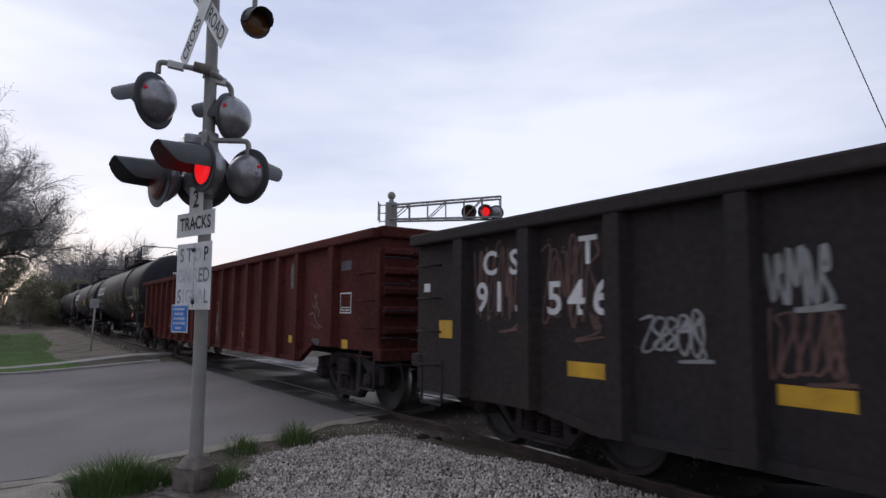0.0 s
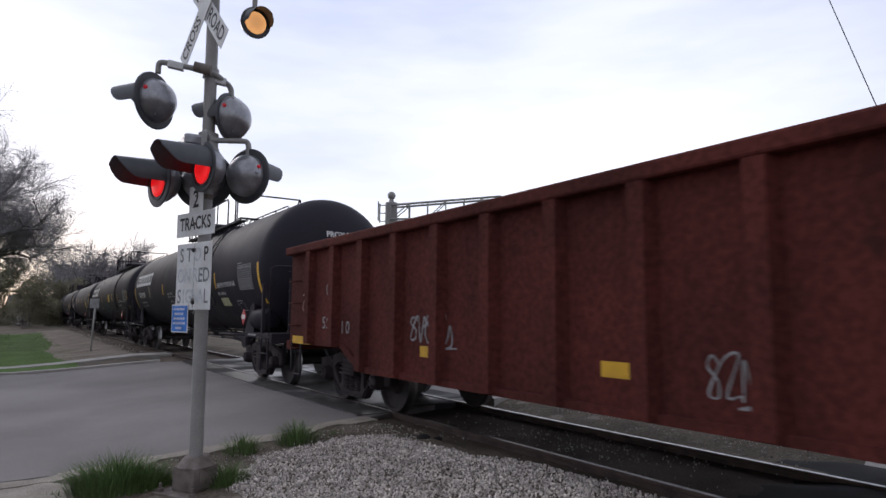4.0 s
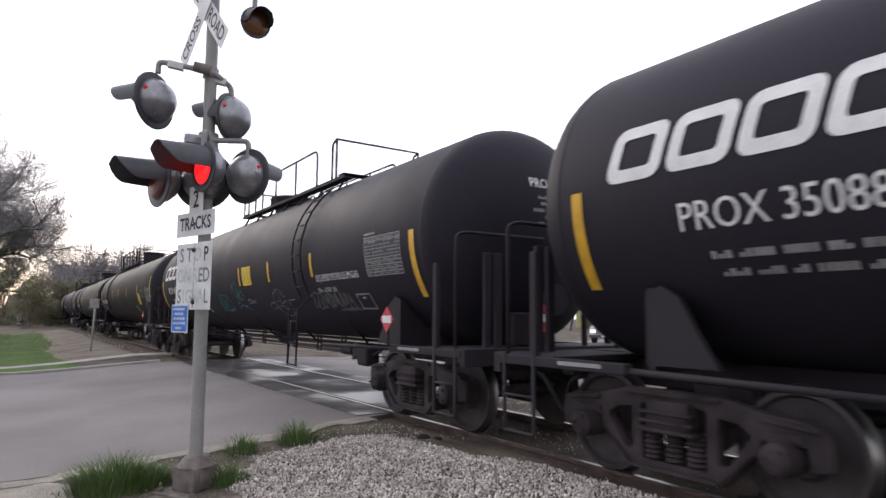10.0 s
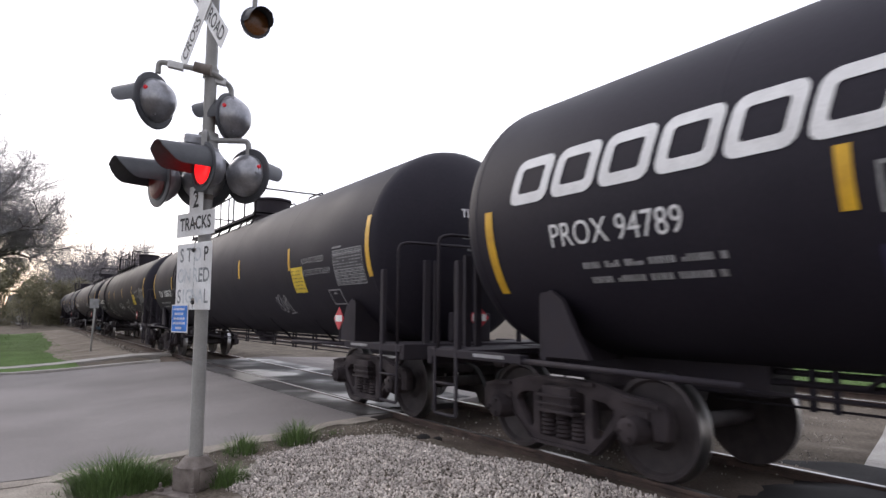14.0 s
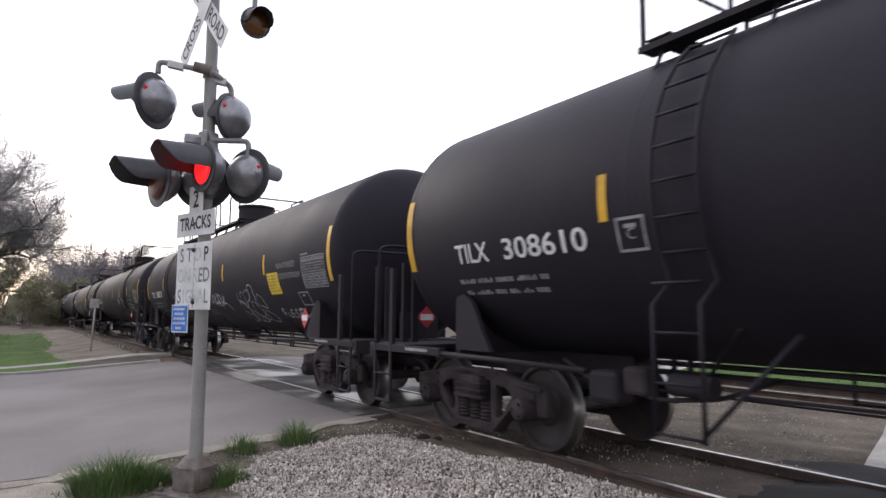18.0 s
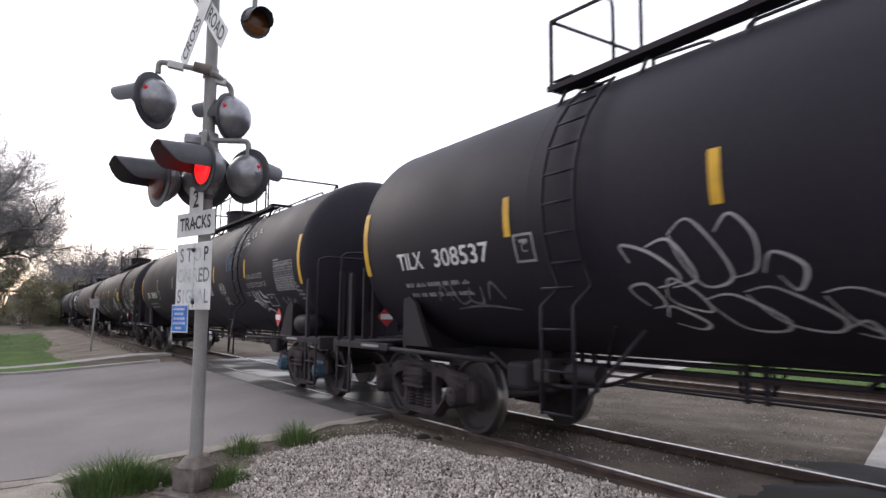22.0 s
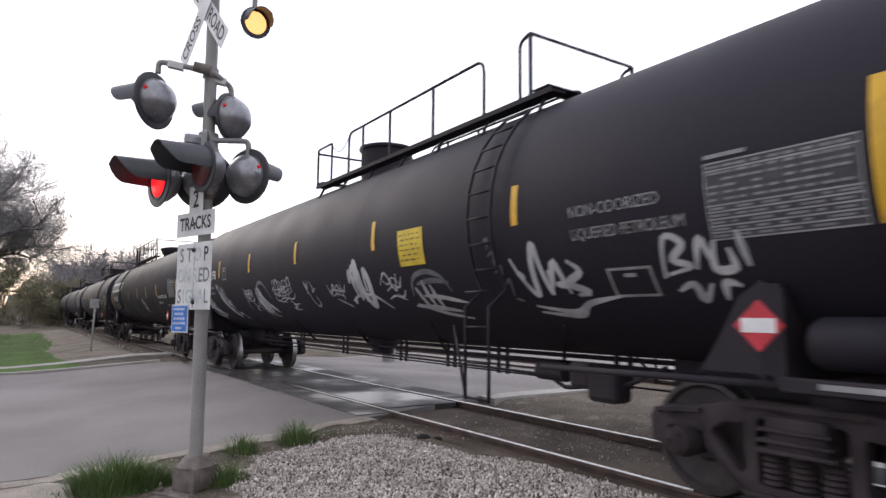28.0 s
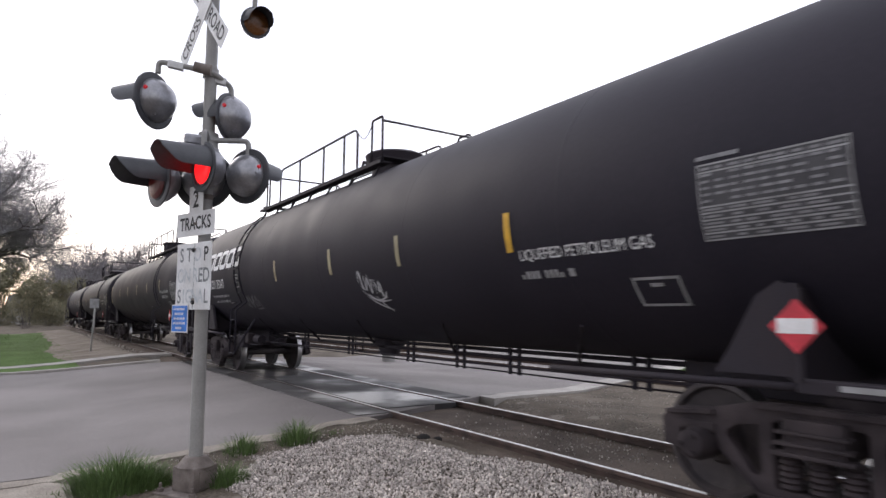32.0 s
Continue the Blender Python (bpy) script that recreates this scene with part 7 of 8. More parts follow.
    flasher(sg, A, (0.10, -0.98, -0.14), "amber", "first", 0.26, 0.225, 0.69)
    bm = bmesh.new()
    pipe(bm, [(0.0, 0.0, 4.85), A + Vector((0, 0.05, 0.49)), A + Vector((0, 0.05, 0.14))], 0.026, 10, 0.08)
    part("lamp_arm", bm, M["galv"], sg, "", 40)


make_signal()


def make_cantilever():
    base = Vector((11.1, 20.14, 0))
    d = (Vector((14.34, 17.98, 0)) - base).normalized()
    n = Vector((-d.y, d.x, 0))
    c = empty("cantilever_signal", Matrix.Translation(base))
    tagged(c, "grey steel cantilever signal arm with red lamps over the road", "railway signal")
    bm = bmesh.new()
    lathe(bm, [(-0.3, 0.24), (5.55, 0.22), (5.58, 0.10), (5.70, 0.07)], 'z', 20)
    part("mast", bm, M["galv"], c, "grey steel mast", 40)
    bm = bmesh.new()
    bmesh.ops.create_icosphere(bm, subdivisions=3, radius=0.15, matrix=Matrix.Translation((0, 0, 5.82)))
    part("finial", bm, M["galv"], c, "", True)
    L = 4.0
    for s in (-1, 1):
        for z0, z1 in ((4.90, 5.02), (5.42, 5.78)):
            bm = bmesh.new()
            rod(bm, n * 0.28 * s + Vector((0, 0, z0)), d * L + n * 0.28 * s + Vector((0, 0, z1)), 0.04, 8)
            part("truss_chord", bm, M["galv"], c, "", True)
        for i in range(7):
            t = i / 6
            a, b = 4.90 + 0.12 * t, 5.42 + 0.36 * t
            bm = bmesh.new()
            rod(bm, d * L * t + n * 0.28 * s + Vector((0, 0, a)), d * L * t + n * 0.28 * s + Vector((0, 0, b)), 0.025, 6)
            if i < 6 and i % 2 == 0:
                t2 = (i + 1) / 6
                rod(bm, d * L * t + n * 0.28 * s + Vector((0, 0, a)), d * L * t2 + n * 0.28 * s + Vector((0, 0, 5.42 + 0.36 * t2)), 0.02, 6)
            part("truss_web", bm, M["galv"], c)
    for i in range(9):
        t = i / 8
        bm = bmesh.new()
        p = d * L * t + Vector((0, 0, 4.92 + 0.12 * t))
        rod(bm, p - n * 0.28, p + n * 0.28, 0.02, 6)
        part("cross_bar", bm, M["galv"], c)
    bm = bmesh.new()
    for s in (-0.26, 0.26):
        rod(bm, d * -0.45 + n * s + Vector((0, 0, 4.85)), d * -0.45 + n * s + Vector((0, 0, 5.55)), 0.025, 6)
    for z in (4.9, 5.2, 5.5):
        rod(bm, d * -0.45 + n * -0.26 + Vector((0, 0, z)), d * -0.45 + n * 0.26 + Vector((0, 0, z)), 0.02, 6)
        rod(bm, d * -0.45 + n * 0.26 + Vector((0, 0, z)), n * 0.2 + Vector((0, 0, z)), 0.02, 6)
    part("access_cage", bm, M["galv"], c)
    rn = Vector((-0.55, -0.83, 0))
    for k, (t, ph) in enumerate(((2.85, "first"), (3.45, "second"))):
        flasher(c, d * t + Vector((0, 0, 5.22 + 0.02 * k)) - n * 0.1, rn, "red", ph, 0.30, 0.28)
    flasher(c, d * 3.85 + Vector((0, 0, 5.22)), -rn, "red", None, 0.30, 0.28)


make_cantilever()


# ---------------------------------------------------------------- trees, poles, buildings, cars
def bare_tree(name, p, height, seed, label, spread=0.55, depth=6, leaf="bud", buds=1, trunk_r=None, lean=(0, 0), start=0.25, thin=0.007, low=0.0, dense=False, limbs=()):
    rng = random.Random(seed)
    t = empty(name, Matrix.Translation(p))
    tagged(t, label, "tree")
    vs, fs, tv, tf, bv, bf = [], [], [], [], [], []

    def seg(a, b, ra, rb, V, F, n):
        d = (b - a)
        if d.length < 1e-5:
            return
        d.normalize()
        u = d.orthogonal().normalized()
        w = d.cross(u)
        i = len(V)
        for q, r in ((a, ra), (b, rb)):
            for k in range(n):
                an = k * 2 * math.pi / n
                V.append(q + (u * math.cos(an) + w * math.sin(an)) * r)
        for k in range(n):
            F.append((i + k, i + (k + 1) % n, i + n + (k + 1) % n, i + n + k))

    def grow(a, d, ln, r, lev):
        n = 3
        prev = a
        pieces = 5 if lev < 3 else 3 if lev < depth else 2
        r = max(r, thin * (1.0 if lev >= depth else 1.9 if lev == depth - 1 else 3.8 if lev == depth - 2 else 7.5))
        for k in range(pieces):
            d = (d + Vector((rng.uniform(-1, 1), rng.uniform(-1, 1), rng.uniform(-0.6, 0.9) - (0.25 if lev >= 3 else 0.0))) * (0.17 if lev < 3 else 0.11)).normalized()
            b = prev + d * ln / pieces
            if lev > 0 and b.z < low:
                d.z = abs(d.z) + 0.25
                d.normalize()
                b = prev + d * ln / pieces
                if lev > 2 and b.z < low:
                    return
            rb = r * (1 - 0.12 * (k + 1))
            if lev < 3:
                seg(prev, b, r * (1 - 0.12 * k), rb, vs, fs, 8 if lev == 0 else 6)
            else:
                seg(prev, b, r * (1 - 0.12 * k), rb, tv, tf, n)
            if lev >= depth - 2 and buds:
                for _ in range(buds):
                    c = prev.lerp(b, rng.random()) + Vector((rng.uniform(-1, 1), rng.uniform(-1, 1), rng.uniform(-1, 1))) * 0.05
                    s = rng.uniform(0.012, 0.032) * (height / 10)
                    u = Vector((rng.uniform(-1, 1), rng.uniform(-1, 1), rng.uniform(-1, 1))).normalized() * s
                    w = u.orthogonal().normalized() * s * 0.7
                    i = len(bv)
                    bv.extend((c - u, c + w, c + u, c - w))
                    bf.append((i, i + 1, i + 2, i + 3))
            if lev < depth and (lev > 0 or k >= pieces * start * 1.5):
                kids = 2 if lev < 2 or dense and lev < 4 else rng.choice((1, 2, 2))
                for _ in range(kids):
                    ax = d.orthogonal().normalized()
                    ax.rotate(Matrix.Rotation(rng.uniform(0, 6.28), 3, d))
                    sp = spread if lev < 2 else spread * 0.78
                    nd = (d * (1 - sp) + ax * sp * rng.uniform(0.7, 1.3) + Vector((0, 0, 0.10 if lev < 3 else -0.04))).normalized()
                    grow(b, nd, ln * (rng.uniform(0.55, 0.80) if lev < 2 else rng.uniform(0.50, 0.74) if dense else rng.uniform(0.44, 0.66)), rb * (rng.uniform(0.52, 0.72) if lev < 2 else rng.uniform(0.45, 0.60)), lev + 1)
            prev = b
    if limbs:
        # a short stout trunk that parts into long arching limbs
        foot, fork = Vector((0, 0, -0.3)), Vector((0.1, 0, 2.6))
        for k in range(4):
            seg(foot.lerp(fork, k / 4), foot.lerp(fork, (k + 1) / 4), trunk_r * (1.25 - 0.12 * k), trunk_r * (1.13 - 0.12 * k), vs, fs, 10)
        for tip, arch in limbs:
            tip = Vector(tip)
            mid = fork.lerp(tip, 0.5) + Vector((0, 0, arch))
            pts = [fork * (1 - u) ** 2 + mid * 2 * u * (1 - u) + tip * u * u for u in (i / 12 for i in range(13))]
            pts = [q + Vector((rng.uniform(-1, 1), rng.uniform(-1, 1), rng.uniform(-1, 1))) * (0.10 if 0 < i < 12 else 0) for i, q in enumerate(pts)]
            for i, (p0, p1) in enumerate(zip(pts, pts[1:])):
                r0 = trunk_r * 0.42 * (1 - i / 13.5)
                seg(p0, p1, r0, trunk_r * 0.42 * (1 - (i + 1) / 13.5), vs, fs, 7)
                if i >= 4:
                    along = (p1 - p0).normalized()
                    for _ in range(1 + i % 2):
                        side = Vector((rng.uniform(-1, 1), rng.uniform(-1, 1), rng.uniform(-0.25, 1.0)))
                        grow(p1, (along * 0.55 + side * 0.8).normalized(), rng.uniform(0.9, 1.6), r0 * 0.5, 2)
    else:
        grow(Vector((0, 0, -0.2)), Vector((lean[0], lean[1], 1)).normalized(), height * 0.42, trunk_r or height * 0.022, 0)
    for nm, V, F, mt in (("trunk", vs, fs, "bark"), ("branchwork", tv, tf, "twig"), ("foliage", bv, bf, leaf)):
        if F:
            me = bpy.data.meshes.new(nm)
            me.from_pydata([tuple(v) for v in V], [], F)
            tagged(link(nm, me, M[mt], t, "", nm == "trunk"), kind="" if nm == "trunk" else "stuff")
    return t


def bush(name, p, r, h, n, seed, label, mat="leaf", size=0.10):
    rng = random.Random(seed)
    b = empty(name, Matrix.Translation(p))
    tagged(b, label, "bush")
    for k in range(9):
        bm = bmesh.new()
        a = rng.uniform(0, 6.28)
        rod(bm, (rng.uniform(-0.2, 0.2) * r, rng.uniform(-0.2, 0.2) * r, -0.2), (math.cos(a) * r * 0.6, math.sin(a) * r * 0.6, h * rng.uniform(0.5, 0.85)), 0.03, 5, 0.01)
        part("stem", bm, M["bark"], b)
    lobes = [(Vector((rng.uniform(-0.6, 0.6) * r, rng.uniform(-0.6, 0.6) * r, h * rng.uniform(0.25, 0.8))), r * rng.uniform(0.35, 0.6)) for _ in range(9)]
    vs, fs = [], []
    for _ in range(n):
        c, q = rng.choice(lobes)
        d = Vector((rng.gauss(0, 1), rng.gauss(0, 1), rng.gauss(0, 1))).normalized() * q * rng.uniform(0.55, 1.1)
        c = c + Vector((d.x, d.y, d.z * 0.8))
        if c.z < 0:
            continue
        u = Vector((rng.uniform(-1, 1), rng.uniform(-1, 1), rng.uniform(-1, 1))).normalized() * size * rng.uniform(0.6, 1.3)
        w = u.orthogonal().normalized() * size * 0.5
        i = len(vs)
        vs += [c - u, c + w, c + u, c - w]
        fs.append((i, i + 1, i + 2, i + 3))
    me = bpy.data.meshes.new("leaves")
    me.from_pydata([tuple(v) for v in vs], [], fs)
    tagged(link("foliage", me, M[mat], b), kind="stuff")
    return b


def make_far_left():
    bare_tree("bare_tree", (-3.7, 37, -0.3), 11, 5, "large spreading tree with arching limbs and fine bare twigs", 0.60, 5, "bud", 0, 0.42, low=3.1, thin=0.0040, dense=True,
              limbs=(((2.9, 0.3, 7.9), 1.4), ((4.3, -0.9, 6.0), 1.3), ((4.9, 0.4, 4.9), 1.6), ((4.6, 1.6, 4.3), 1.9), ((2.2, -1.6, 6.7), 1.0), ((3.2, 2.2, 5.6), 1.4), ((1.6, 0.5, 8.2), 0.8), ((-2.5, -1.0, 6.8), 1.2)))
    bare_tree("bare_tree", (-6.2, 48, -0.3), 15, 8, "tall bare tree with grey branches behind the lawn", 0.58, 5, "bud", 1, 0.30, (0, 0), 0.2, 0.0065, 3.2)
    rng = random.Random(4)
    for i in range(11):
        y = 105 + rng.uniform(0, 45)
        x = y * (0.047 + 0.011 * i)
        bare_tree("bare_tree", (x, y, -0.3), rng.uniform(12.0, 15.5), 30 + i, "distant bare tree along the railway", 0.52, 4, "bud", 0, 0.22, (0, 0), 0.2, 0.017)
    for i, (x, y, r, h) in enumerate(((-1.9, 62, 2.3, 7.4), (0.6, 84, 2.4, 8.2), (3.0, 90, 3.2, 3.2), (-4.2, 56, 3.2, 7.0), (4.7, 92, 2.6, 7.0), (0.2, 100, 3.4, 3.0))):
        bush("bush", (x, y, -0.3), r, h, 11000, 60 + i, "tall dull green bush with fresh leaves", "leaf", 0.085)
    # timber pole
    p = empty("utility_pole", Matrix.Translation((12.1, 129, -0.3)))
    tagged(p, "distant grey timber utility pole with a crossarm", "utility pole")
    bm = bmesh.new()
    rod(bm, (0, 0, -0.5), (0, 0, 13.2), 0.17, 10, 0.12)
    part("pole", bm, M["wood_pole"], p, "", True)
    part("crossarm", bbox(-1.1, 1.1, -0.06, 0.06, 12.3, 12.42, 0.01), M["wood_pole"], p)
    bm = bmesh.new()
    rod(bm, (0.3, 0, 9.9), (0.3, 0, 10.9), 0.25, 12)
    part("transformer", bm, M["lamp_grey"], p, "", 40)
    # post with a little white plate
    p = empty("track_marker", Matrix.Translation((2.47, 29.34, -0.2)))
    tagged(p, "thin grey post with a small white plate beside the track", "marker post")
    bm = bmesh.new()
    rod(bm, (0, 0, -0.2), (0.06, 0, 2.0), 0.035, 8)
    part("post", bm, M["galv"], p, "", True)
    part("plate", bbox(-0.14, 0.20, -0.035, -0.025, 1.82, 2.20, 0.003), M["dull_mark"], p)


def house(name, p, w, d, h, rz, label, wall="siding"):
    ob = empty(name, pose(*p, 0, 0, rz))
    tagged(ob, label, "house")
    part("wall", bbox(-w / 2, w / 2, -d / 2, d / 2, -0.3, h, 0.02), M[wall], ob)
    bm = bmesh.new()
    prism(bm, [(-d / 2 - 0.4, h), (d / 2 + 0.4, h), (0, h + d * 0.32)], -w / 2 - 0.3, w / 2 + 0.3)
    bmesh.ops.recalc_face_normals(bm, faces=bm.faces)
    part("roof", bm, M["shingle"], ob)
    for k in (-0.3, 0.05, 0.32):
        wn = part("window", bbox(k * w - 0.5, k * w + 0.5, -d / 2 - 0.06, -d / 2 + 0.02, 0.9, 2.1, 0.01), M["white_paint"], ob)
        part("pane", bbox(k * w - 0.42, k * w + 0.42, -d / 2 - 0.07, -d / 2 - 0.055, 0.98, 2.02, 0.003), M["dark_glass"], wn)


def vehicle(name, p, rz, colour, label, kind="suv"):
    """A parked vehicle facing local -y: body, cabin, wheels, lamps."""
    c = empty(name, pose(*p, 0, 0, rz))
    tagged(c, label, "car", "vehicles waiting at the crossing")
    paint = M.setdefault("car_" + name + str(colour), material("car_paint", colour, 0.25, 0.2, scale=1, detail_scale=5, bump=0.0))
    hood, top = (1.05, 1.75) if kind == "suv" else (0.88, 1.42)
    if kind == "pickup":
        hood, top = 1.15, 1.85
    bm = bmesh.new()
    pr = [(-2.35, 0.42), (-2.35, 0.85), (-2.25, hood - 0.05), (-1.1, hood + 0.05), (2.2, hood + 0.05), (2.35, hood - 0.1), (2.35, 0.42)]
    prism(bm, pr, -0.93, 0.93)
    bmesh.ops.recalc_face_normals(bm, faces=bm.faces)
    bmesh.ops.bevel(bm, geom=list(bm.edges), offset=0.07, segments=2, affect='EDGES')
    part("body", bm, paint, c, "", 40)
    bm = bmesh.new()
    back = 0.8 if kind == "pickup" else 2.2 if kind == "suv" else 1.6
    a = [(-1.05, hood), (-0.35, top), (back - 0.3, top), (back, hood)]
    v0 = [bm.verts.new((-0.88, y, z)) for y, z in a] + [bm.verts.new((0.88, y, z)) for y, z in a]
    for k in (1, 2):
        v0[k].co.x, v0[k + 4].co.x = -0.70, 0.70
    for f in ((0, 1, 2, 3), (7, 6, 5, 4), (0, 4, 5, 1), (1, 5, 6, 2), (2, 6, 7, 3)):
        bm.faces.new([v0[i] for i in f])
    bmesh.ops.recalc_face_normals(bm, faces=bm.faces)
    part("cabin", bm, M["dark_glass"], c, "dark glass cabin")
    part("roof", bbox(-0.72, 0.72, -0.42, back - 0.25, top - 0.02, top + 0.05, 0.02), paint, c)
    for s in (-1, 1):
        for y in (-1.5, 1.5):
            bm = bmesh.new()
            lathe(bm, [(s * 0.72, 0.18), (s * 0.72, 0.34), (s * 0.94, 0.34), (s * 0.95, 0.22), (s * 0.93, 0.02)], 'x', 20, Matrix.Translation((0, y, 0.34)))
            part("wheel", bm, M["tyre"], c, "", 40)
        part("headlight", bbox(s * 0.68 - 0.16, s * 0.68 + 0.16, -2.39, -2.32, 0.72, 0.88, 0.02), M["head_lit" if kind != "sedan" else "white_paint"], c)
        part("mirror", bbox(s * 1.02 - 0.09, s * 1.02 + 0.09, -0.9, -0.75, hood + 0.05, hood + 0.22, 0.02), paint, c)
    part("grille", bbox(-0.5, 0.5, -2.385, -2.33, 0.62, 0.90, 0.01), M["bright_steel"], c)
    part("bumper", bbox(-0.92, 0.92, -2.42, -2.25, 0.40, 0.58, 0.03), M["lamp_black"], c)
    part("plate", bbox(-0.16, 0.16, -2.432, -2.418, 0.44, 0.54, 0.003), M["white_paint"], c)
    return c


M["head_lit"] = material("lit_headlight", (0.8, 0.8, 0.8), 0.3, emit=((1.0, 0.95, 0.85), 1.3), bump=0)


def brown_building():
    A, B = Vector((110.3, 58.8, 0)), Vector((128.0, 18.5, 0))
    d = (B - A).normalized()
    L = (B - A).length
    ob = empty("brick_building", Matrix.Translation((A.x, A.y, -0.2)) @ Matrix.Rotation(math.atan2(d.y, d.x), 4, 'Z'))
    tagged(ob, "brown brick two-storey building with white columns", "building")
    H = 8.4
    part("wall", bbox(0, L, 0, 14, 0, H, 0.03), M["brick_wall"], ob, "brown brick wall")
    part("roof", bbox(-0.3, L + 0.3, -0.3, 14.3, H, H + 0.35, 0.03), M["shingle"], ob)
    part("lower_front", bbox(1.0, 14.0, -0.12, 0.0, 0, 2.9, 0.02), M["white_paint"], ob, "white painted ground floor front")
    for i in range(16):
        x = 2.0 + i * 2.6
        c = bmesh.new()
        box(c, x - 0.14, x + 0.14, -0.9, -0.62, 0, H)
        part("column", c, M["white_paint"], ob, "white column")
        for z in ((0.6, 3.9) if i % 2 else (0.6,)):
            w = part("window", bbox(x + 0.6, x + 2.0, -0.18, 0.05, z, z + (1.9 if z < 1 else 3.8), 0.02), M["wood_pole"], ob)
            part("pane", bbox(x + 0.7, x + 1.9, -0.20, -0.17, z + 0.1, z + (1.8 if z < 1 else 3.7), 0.005), M["dark_glass"], w)
    for i in range(7):
        part("rooftop_unit", bbox(3 + i * 6, 4.1 + i * 6, 3, 4.2, H + 0.3, H + 0.9, 0.05), M["lamp_grey"], ob)


def make_far_right():
    brown_building()
    ob = empty("olive_building", pose(82, 62, -0.2, 0, 0, -38))
    tagged(ob, "low olive green building beyond the road", "building")
    olive = material("olive_wall_panels", (0.17, 0.17, 0.045), 0.8, scale=1, detail_scale=6, bump=0.1)
    part("wall", bbox(-12, 12, 0, 10, 0, 6.2, 0.03), olive, ob)
    part("roof", bbox(-12.3, 12.3, -0.3, 10.3, 6.2, 6.5, 0.03), M["shingle"], ob)
    part("lower_front", bbox(-11.9, 11.9, -0.15, 0.0, 0, 2.6, 0.02), M["brick_wall"], ob)
    for i in range(6):
        w = part("window", bbox(-10.5 + i * 3.6, -8.9 + i * 3.6, -0.22, -0.1, 0.7, 2.1, 0.02), M["white_paint"], ob)
        part("pane", bbox(-10.4 + i * 3.6, -9.0 + i * 3.6, -0.24, -0.21, 0.8, 2.0, 0.005), M["dark_glass"], w)
    rng = random.Random(9)
    for i, (x, y, h) in enumerate(((56, 20.5, 9.5), (62, 14, 10), (74, 50, 10), (70, 43, 8.5), (60, 40, 9), (98, 78, 12), (60, 60, 11), (35.8, 13.2, 9.0))):
        bare_tree("bare_tree", (x, y, -0.2), h, 80 + i, "bare spring tree with fine branches by the parking lot", 0.52, 4, "bud", 0, 0.18, (0, 0), 0.2, 0.006 if x < 40 else 0.009)
    bush("bush", (108, 55, -0.2), 2.2, 7.5, 1500, 90, "dark evergreen shrub at the building corner", "leaf", 0.25)
    for x, y, col, kind, lab in ((38.7, 22.6, (0.03, 0.03, 0.035), "suv", "dark sport utility vehicle with lit headlights"),
                                 (41.5, 28.6, (0.30, 0.31, 0.32), "pickup", "silver pickup truck waiting at the crossing"),
                                 (42.4, 21.3, (0.42, 0.43, 0.44), "sedan", "silver sedan waiting at the crossing"),
                                 (32.2, 28.3, (0.55, 0.55, 0.56), "pickup", "white pickup truck with lit headlights at the crossing"),
                                 ):
        vehicle("car", (x, y, -0.2), -63, col, lab, kind)
    # overhead cable
    w = empty("overhead_cable", pose(0, 0, 0))
    tagged(w, "thin black overhead cable", "cable")
    bm = bmesh.new()
    p, q = Vector((12.81, 5.65, 7.66)), Vector((13.1, 4.94, 4.97))
    d = (p - q)
    pipe(bm, [q - d * 1.95, q, p, p + d * 2.0], 0.009, 6)
    part("strand", bm, M["wire"], w, "", True)


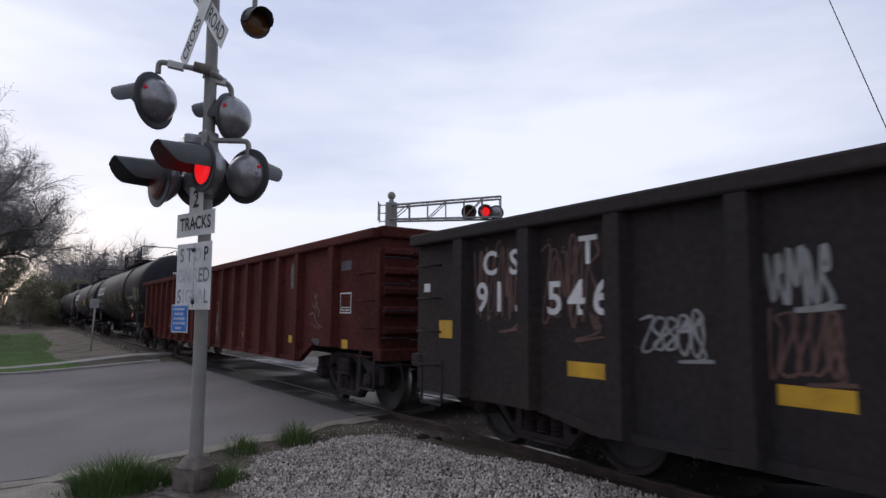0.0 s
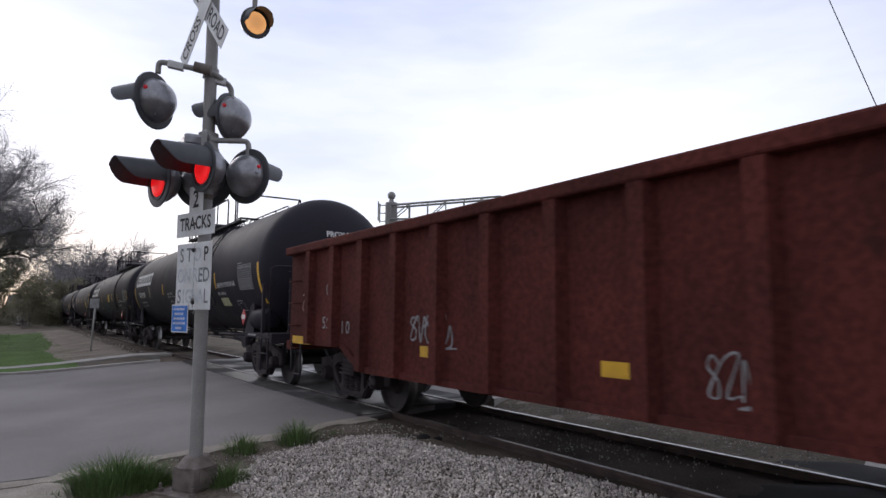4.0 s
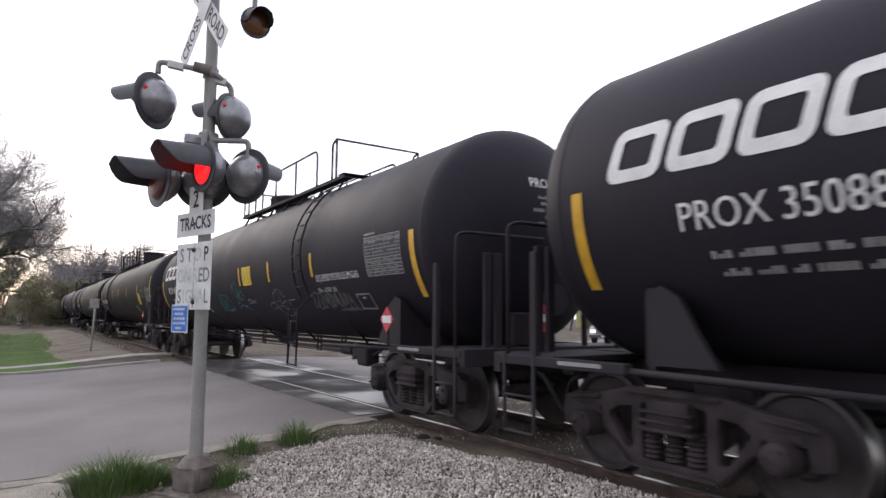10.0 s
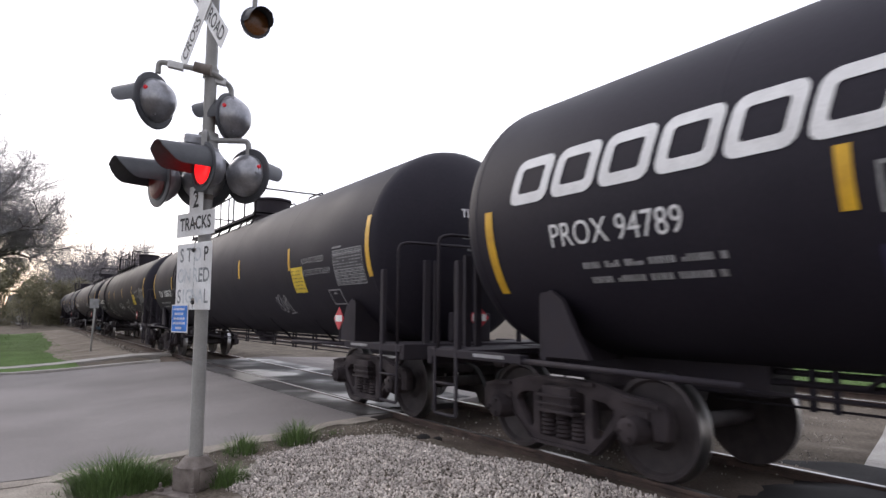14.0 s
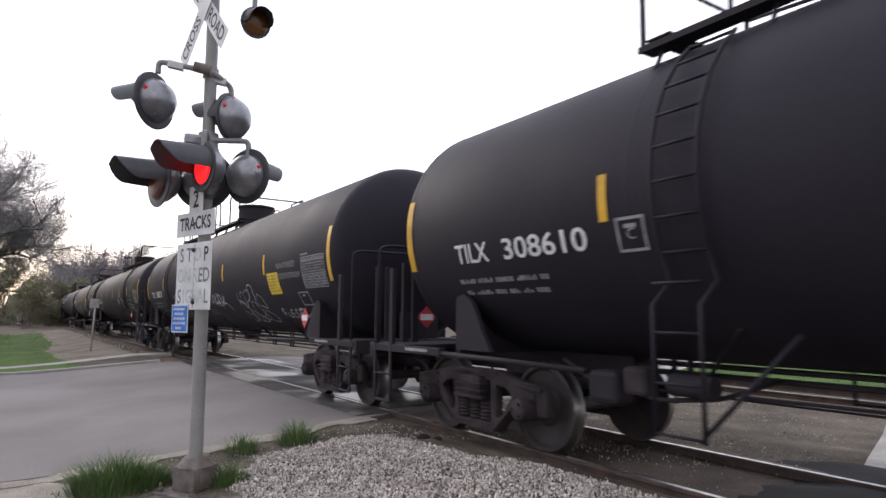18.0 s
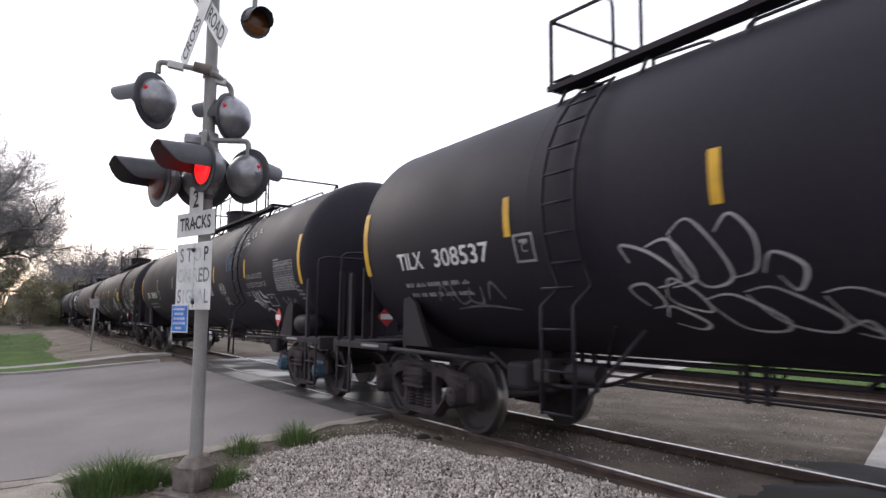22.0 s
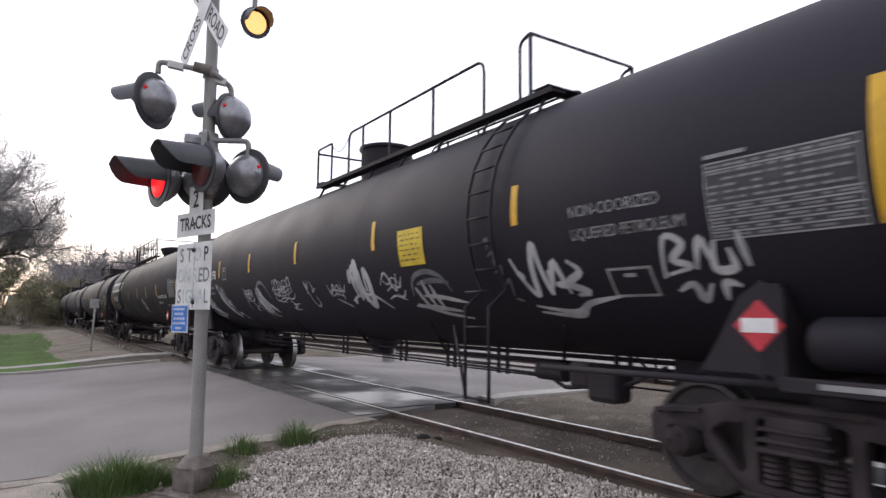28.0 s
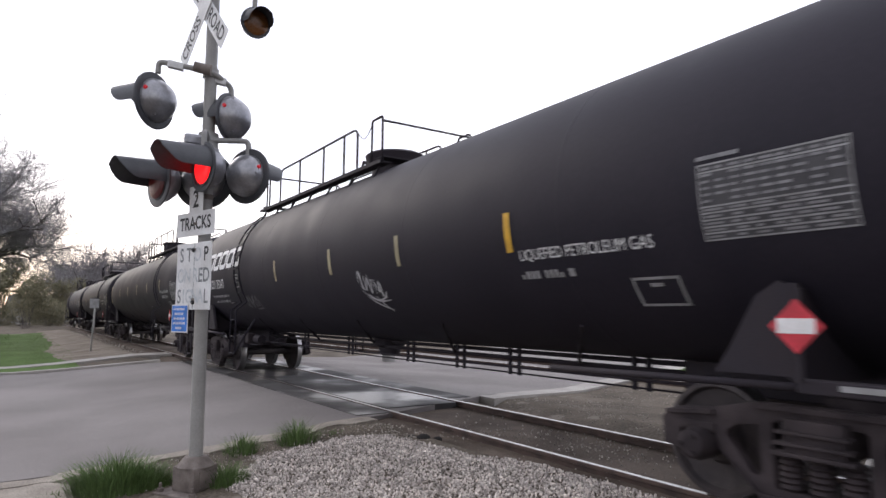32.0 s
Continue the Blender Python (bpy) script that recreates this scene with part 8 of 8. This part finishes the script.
make_far_left()
house("house", (2.9, 135, -0.3), 9, 7, 2.7, 8, "pale distant house behind the lawn trees")
house("house", (8.5, 150, -0.3), 8, 7, 2.7, -6, "pale distant house beside the railway")
vehicle("car", (-0.9, 118, -0.3), 75, (0.6, 0.6, 0.6), "white car parked on the far street", "sedan")
make_far_right()


# ---------------------------------------------------------------- what moves
SPEED = [(0, 3.79), (3.5, 4.125), (7, 4.228), (11, 4.496), (16, 4.547), (20.5, 4.573), (24, 4.706), (27, 4.853), (29, 4.974), (32, 4.901)]


def gone(t):
    """How far the train has run at t."""
    s = 0.0
    for (t0, v0), (t1, v1) in zip(SPEED, SPEED[1:]):
        if t <= t0:
            break
        e = min(t, t1)
        ve = v0 + (v1 - v0) * (e - t0) / (t1 - t0)
        s += (v0 + ve) / 2 * (e - t0)
    return s


def turn_times(step):
    """Times at which the wheels have turned by further equal steps."""
    out, t, s = [0.0], 0.0, 0.0
    while t < 32.0:
        t += 1 / 60
        if gone(t) >= s + step:
            s += step
            out.append(round(t * 30) / 30)
    return out + [32.0] if out[-1] < 31.9 else out[:-1] + [32.0]


def motions():
    for car in train:
        p = car.location.copy()
        walk(car, [(t, Matrix.Translation((p.x, p.y - gone(t), p.z))) for t in [0, 1, 2, 3, 4.5, 6, 7.5, 9, 10.5, 12, 15, 18, 21, 24, 26, 28, 30, 32]])
    times = turn_times(0.58)
    for car in train:
        for tr in car.children:
            for w in tr.children:
                if w.name.startswith("wheelset"):
                    q = w.location.copy()
                    walk(w, [(t, Matrix.Translation(q) @ Matrix.Rotation(gone(t) / WHEEL_R, 4, 'X')) for t in times])
    # the lamps flash by turns: an added dark disc slides back into the housing to show the lamp
    for phase, start in (("first", 6.05), ("second", 6.733)):
        t = start - 1.366 * 5
        marks = []
        while t < 32.2:
            marks += [(t, True), (t + 0.683, False)]
            t += 1.366
        lit0 = [m for m in marks if m[0] <= 0.001]
        state = lit0[-1][1] if lit0 else False
        rows = [(0.0, state)]
        for t, on in marks:
            if 0.04 < t < 31.98:
                rows += [(t - 0.034, state), (t + 0.034, on)]
                state = on
        rows.append((32.0, state))
        for v in shutters[phase]:
            q = v.location.copy()
            walk(v, [(t, Matrix.Translation(q + Vector((-0.055 if on else 0, 0, 0)))) for t, on in rows])


motions()
